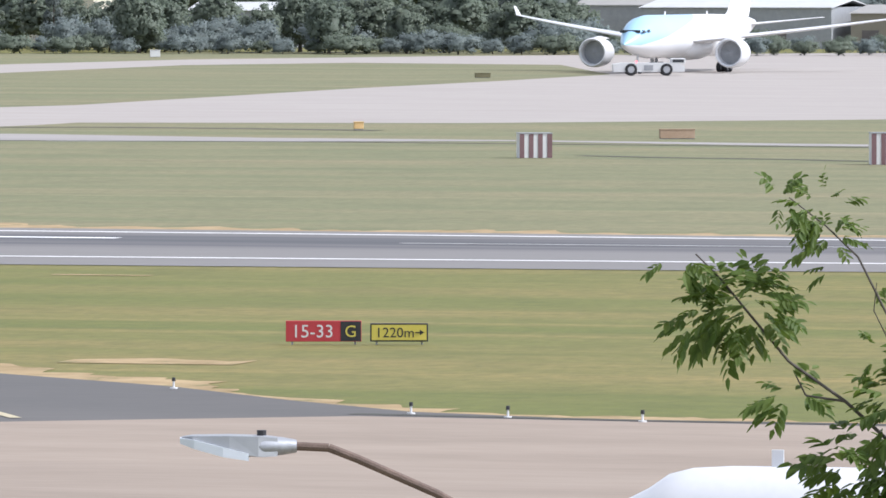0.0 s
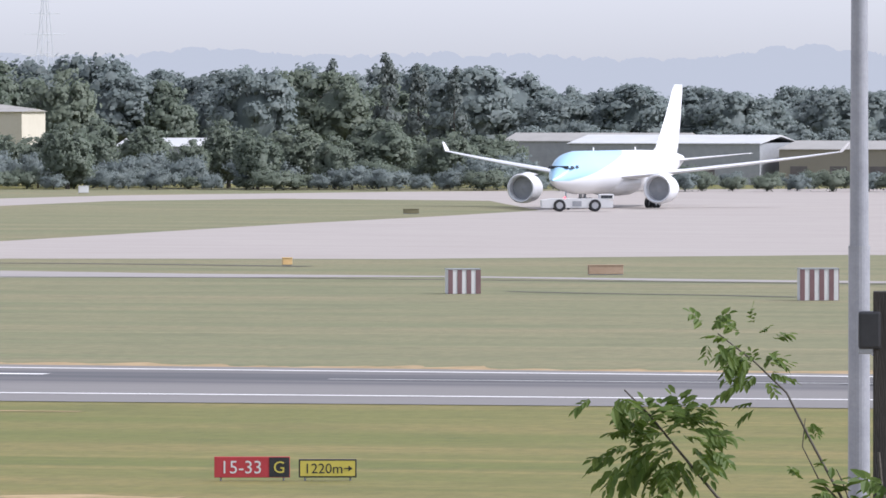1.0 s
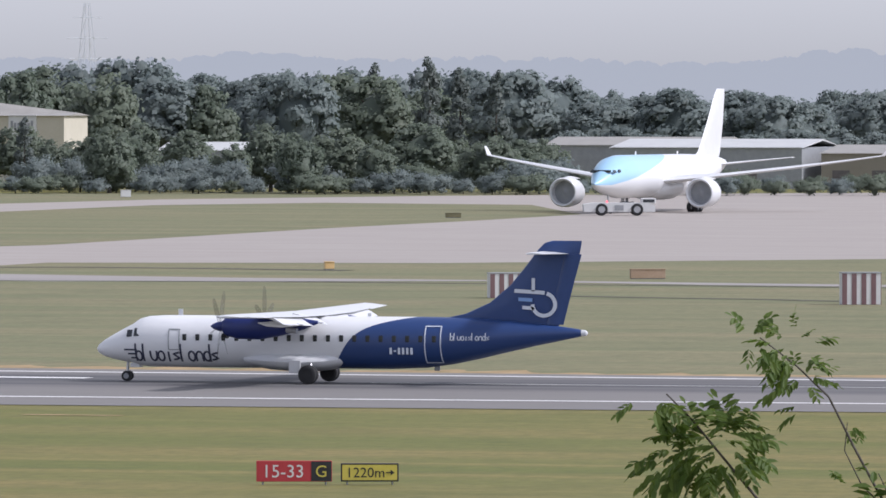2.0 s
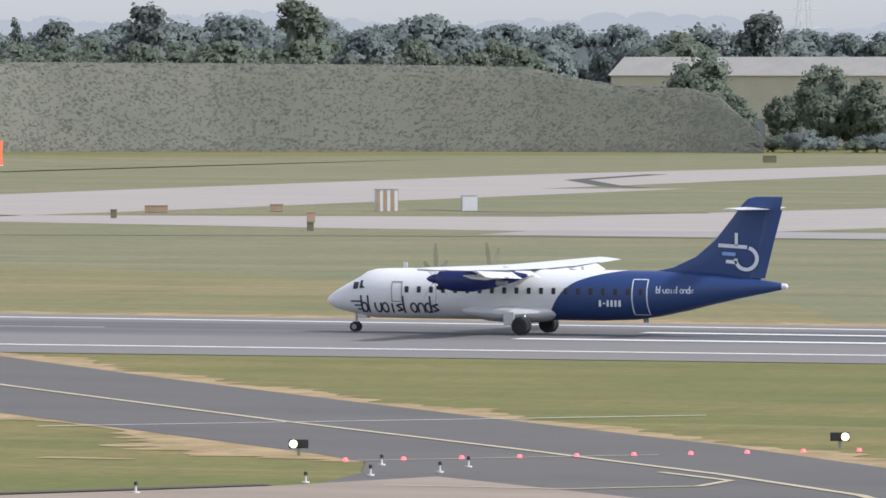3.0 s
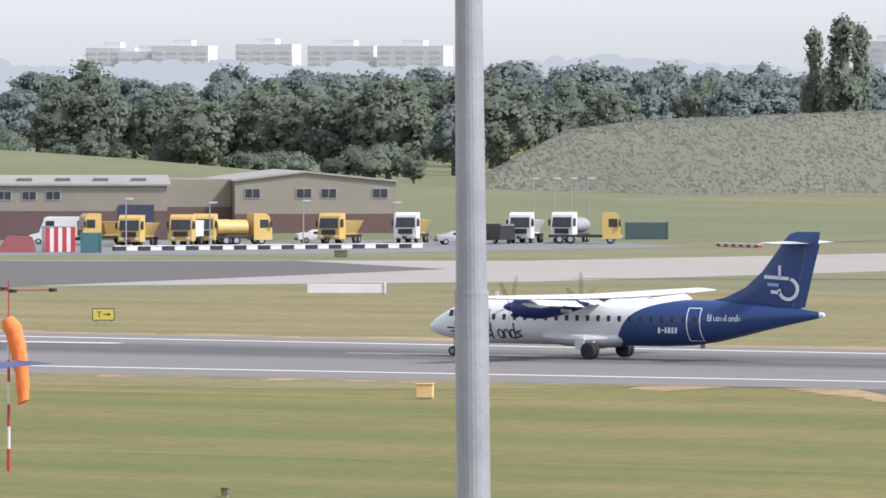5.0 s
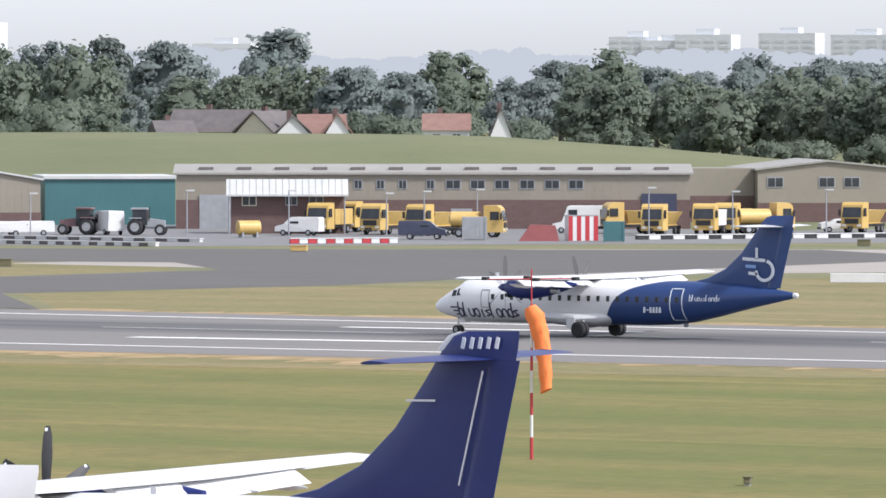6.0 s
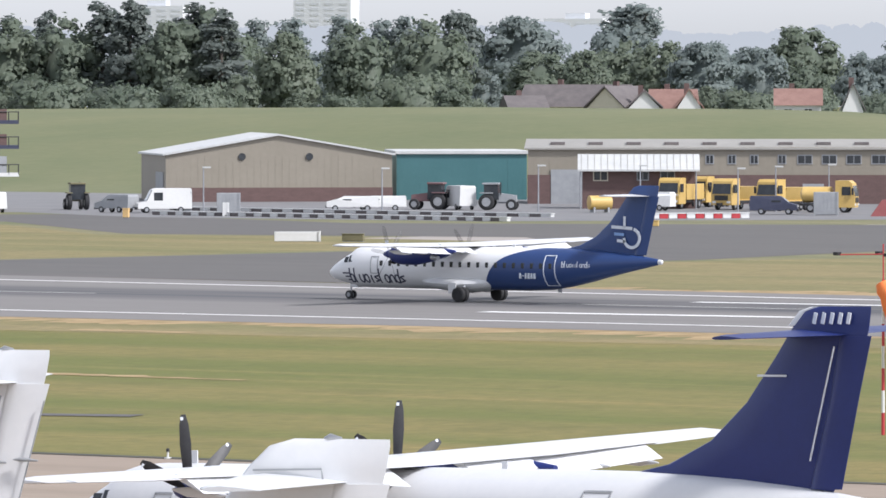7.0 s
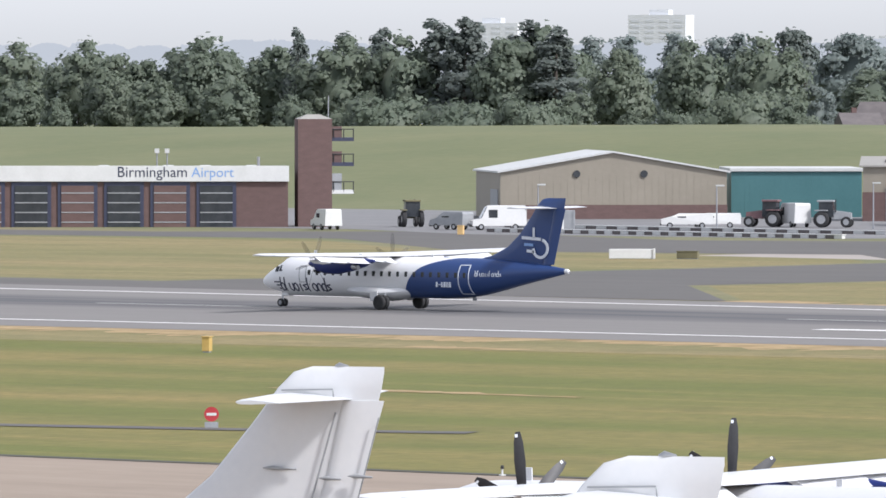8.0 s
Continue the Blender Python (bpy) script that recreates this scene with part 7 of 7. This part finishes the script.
def tall_post(az, d, top_w, low_w, joint_el, label, lean=0.0):
    x, y = d * math.sin(radians(az)), d * math.cos(radians(az))
    v = thing("lamp_column", label, "lamp post", pose(x, y, 0.0, 0, lean, -az), "lamp columns")
    zj = EYE.z + d * math.tan(radians(joint_el))
    part("lower_shaft", T((0, 0, -0.1), (0, 0, zj), low_w / 2 * 1.1, low_w / 2, 24), GALV, v, "galvanised lower shaft")
    part("joint_collar", T((0, 0, zj - 0.02), (0, 0, zj + 0.015), low_w / 2 * 1.02, n=24), GREY, v, "dark joint ring")
    part("upper_shaft", T((0, 0, zj + 0.015), (0, 0, zj + 6.5), top_w / 2 * 1.08, top_w / 2 * 0.72, 24), GALV, v, "galvanised upper shaft")
    part("lantern", B(-1.0, 0.1, -0.15, 0.15, zj + 6.4, zj + 6.55, bevel=0.04), GREY, v, "flat grey lantern")
    return v


tall_post(-12.22, 84.0, 0.185, 0.225, -1.07, "tall galvanised lamp column with a fitted box")
tall_post(-31.58, 65.0, 0.235, 0.275, -1.33, "tall galvanised lamp column", -0.55)
p0 = view_point(-12.17, -1.6, 60)
wp = thing("timber_post", "dark weathered timber post with fittings", "post", pose(p0.x + 0.115, p0.y, 0.0, 0, 0, 12))
part("timber", B(-0.06, 0.12, -0.1, 0.1, -0.1, 13.65, bevel=0.01), surface("dark_timber", (0.02, 0.018, 0.015), (0.05, 0.043, 0.036), 3.0, 0.9, 0, 0.4, (4, 4, 0.4)), wp, "dark timber")
part("pale_strip", B(0.12, 0.2, -0.08, 0.08, -0.1, 13.7), GALV, wp, "pale metal strip")
part("fitting", B(-0.17, 0.0, -0.12, 0.1, 13.22, 13.5, bevel=0.02), BLACK, wp, "black bracket")
part("fitting", B(-0.17, -0.06, -0.1, 0.1, 13.18, 13.3, bevel=0.01), GALV, wp, "pale bracket")

head = view_point(-16.9, -3.47, 50)
ll = thing("street_lamp", "grey flat street lamp head on a rusty arm", "street lamp", pose(head.x, head.y, 0, 0, 0, 16.5))
hz = head.z
part("column", T((1.7, 0, 0), (1.7, 0, hz - 0.75), 0.07, 0.05, 16), GALV, ll, "galvanised column")
bm = bmesh.new()
arm = [(0.1, hz), (0.32, hz - 0.01), (0.5, hz - 0.08), (1.0, hz - 0.3), (1.7, hz - 0.7)]
for (xa, za), (xb, zb) in zip(arm, arm[1:]):
    tube(bm, (xa, 0, za), (xb, 0, zb), 0.028, n=10)
part("arm", bm, surface("rusty_pipe", (0.1, 0.07, 0.055), (0.2, 0.14, 0.11), 8, 0.8), ll, "rusty bent arm")
part("lamp_head", loft(bmesh.new(), [[(x, y, hz + z) for y, z in ((-w, zb), (w, zb), (w * 0.85, zt), (-w * 0.85, zt))] for x, w, zb, zt in ((-0.6, 0.05, 0.04, 0.06), (-0.53, 0.12, 0.015, 0.068), (-0.3, 0.14, -0.03, 0.07), (-0.12, 0.13, -0.06, 0.065), (0.0, 0.08, -0.06, 0.055))]), GREY, ll, "flat grey lamp head")
part("diffuser", loft(bmesh.new(), [[(x, y, hz + z) for y, z in ((-w, zb), (w, zb), (w, zt), (-w, zt))] for x, w, zb, zt in ((-0.61, 0.07, 0.02, 0.055), (-0.52, 0.135, -0.01, 0.045), (-0.34, 0.15, -0.06, 0.0), (-0.18, 0.14, -0.085, -0.04))]), LOGO, ll, "pale lower tray")
part("gear_hump", body(bmesh.new(), [(-0.33, 0, hz + 0.02, 0.03, 0.02), (-0.22, 0, hz + 0.0, 0.12, 0.065), (-0.08, 0, hz + 0.0, 0.12, 0.07), (0.04, 0, hz + 0.0, 0.07, 0.055), (0.12, 0, hz, 0.04, 0.04)], 14), GALV, ll, "rounded gear housing", True)
part("photocell", T((-0.1, 0, hz + 0.06), (-0.1, 0, hz + 0.1), 0.03, n=10), BLACK, ll)


def sapling():
    """A young ash, its leafy top and stems placed to fit the camera's view."""
    D = 33.0
    t = thing("ash_sapling", "young green ash tree with feathery compound leaves", "tree")
    base = view_point(-12.35, -6, D)
    base.z = 0.9
    rng = random.Random(12)

    def P(px, py, d=D):
        return view_point(-15.2008 + (px - 784) / 246.93, -1.0849 - (py - 441) / 246.93, d)

    limbs = [([base, P(1620, 1300), P(1480, 1050), P(1370, 950), P(1270, 880), P(1195, 790), P(1150, 735), P(1105, 690)], 0.009),
             ([P(1620, 1300), P(1560, 1060), P(1500, 900), P(1440, 790), P(1392, 695), P(1335, 640), P(1270, 590)], 0.007),
             ([P(1500, 900), P(1450, 850), P(1420, 790), P(1425, 740)], 0.0035),
             ([P(1560, 1060), P(1530, 960), P(1490, 850), P(1480, 830)], 0.004),
             ([P(1370, 950), P(1300, 940), P(1280, 900)], 0.005),
             ([P(1620, 1300), P(1640, 1100), P(1590, 960), P(1560, 870), P(1555, 800)], 0.014)]
    bm = bmesh.new()
    for pts, r in limbs:
        k = len(pts)
        for i, (a, b) in enumerate(zip(pts, pts[1:])):
            tube(bm, a, b, r * (1.1 - 0.85 * i / k), r * (1.1 - 0.85 * (i + 1) / k), 8)
    tube(bm, (base.x, base.y, -0.1), base, 0.06, 0.045, 8)
    part("trunk", bm, BARK, t, "thin brown stems")
    verts, faces = [], []

    def leaflet(p, way, up, L):
        side = way.cross(up).normalized()
        i = len(verts)
        W = L * 0.25
        for q in (p, p + way * L * 0.35 + side * W + up * L * 0.06, p + way * L * 0.75 + side * W * 0.7, p + way * L - up * L * 0.12, p + way * L * 0.75 - side * W * 0.7, p + way * L * 0.35 - side * W + up * L * 0.06, p + way * L * 0.5 - up * L * 0.05):
            verts.append(tuple(q))
        faces.extend([(i, i + 1, i + 6), (i + 1, i + 2, i + 6), (i + 2, i + 3, i + 6), (i + 3, i + 4, i + 6), (i + 4, i + 5, i + 6), (i + 5, i, i + 6)])

    def frond(p, way, L, n=4):
        """A leaf stalk with leaflets in pairs."""
        up = Vector((rng.uniform(-0.5, 0.5), rng.uniform(-0.8, 0.3), 1)).normalized()
        side = way.cross(up).normalized()
        for k in range(n):
            f = 0.25 + 0.75 * k / n
            q = p + way * L * f + Vector((0, 0, -0.25 * L * f * f))
            for s in (-1, 1):
                w = (way * 0.55 + side * s * 0.85 + Vector((0, 0, rng.uniform(-0.75, -0.1)))).normalized()
                leaflet(q, w, up, L * rng.uniform(0.42, 0.6))
        leaflet(p + way * L + Vector((0, 0, -0.25 * L)), (way + Vector((0, 0, -0.5))).normalized(), up, L * 0.4)

    def cluster(px, py, rx, ry, n, size):
        for _ in range(n):
            a, r = rng.uniform(0, 6.283), rng.uniform(0.05, 0.8) ** 0.6
            p = P(px + rx * r * math.cos(a) * 0.8, py + ry * r * math.sin(a) * 0.8, D + rng.uniform(-0.25, 0.25))
            out = Vector((math.cos(a) + rng.uniform(-0.4, 0.4), rng.uniform(-0.7, 0.5), -math.sin(a) * 0.8 + rng.uniform(-0.25, 0.5))).normalized()
            frond(p, out, size * rng.uniform(0.7, 1.15))

    cluster(1175, 780, 105, 80, 40, 0.13)
    cluster(1215, 780, 75, 65, 30, 0.12)
    cluster(1110, 800, 50, 50, 10, 0.13)
    cluster(1070, 700, 45, 22, 5, 0.12)
    cluster(1325, 605, 65, 35, 14, 0.1)
    cluster(1350, 655, 55, 40, 16, 0.1)
    cluster(1255, 590, 30, 22, 5, 0.1)
    cluster(1345, 715, 15, 18, 2, 0.1)
    cluster(1420, 740, 30, 25, 3, 0.06)
    cluster(1430, 860, 45, 45, 6, 0.08)
    cluster(1275, 935, 40, 45, 8, 0.13)
    cluster(1400, 1080, 90, 70, 34, 0.16)
    cluster(1470, 960, 70, 90, 26, 0.14)
    cluster(1500, 1090, 110, 90, 44, 0.17)
    cluster(1600, 900, 70, 120, 34, 0.15)
    cluster(1640, 1050, 100, 110, 40, 0.17)
    cluster(1560, 1200, 160, 90, 50, 0.18)
    me = bpy.data.meshes.new("crown")
    me.from_pydata(verts, [], faces)
    me.materials.append(LEAF_NEAR)
    c = new("crown", me)
    c.parent = t
    tagged(c, "fresh green pinnate leaves")


sapling()


def motions():
    roll_x = [(0, -44.0), (1.2, -97.35), (2.3, -146.22), (2.5, -154.63), (2.7, -163.13), (3.2, -184.04), (3.5, -196.35), (4, -216.76), (4.2, -224.83), (4.5, -236.83),
              (4.7, -244.74), (5.8, -287.40), (6, -295.02), (6.5, -313.73), (7, -332.16), (7.5, -350.18), (7.8, -360.74), (8, -367.73)]
    walk(airliner, [(t, pose(x, 410.66, 0.05)) for t, x in roll_x])
    for k, pr in enumerate(PROPS):
        at = pr.matrix_basis.translation.copy()
        walk(pr, [(i / 10, pose(*at, 62.0 * i + 20 * k, 0, 0)) for i in range(81)])
    for w in WHEELS:
        at = w.matrix_basis.translation.copy()
        walk(w, [(i / 10, pose(*at, 0, -70.0 * i, 0)) for i in range(81)])
    walk(narrow, [(t, pose(-368.3, 765.0 + 12.5 * (t - 3.5), 0.03, 0, 0, -90)) for t in (0, 3.5, 8.0)])


motions()
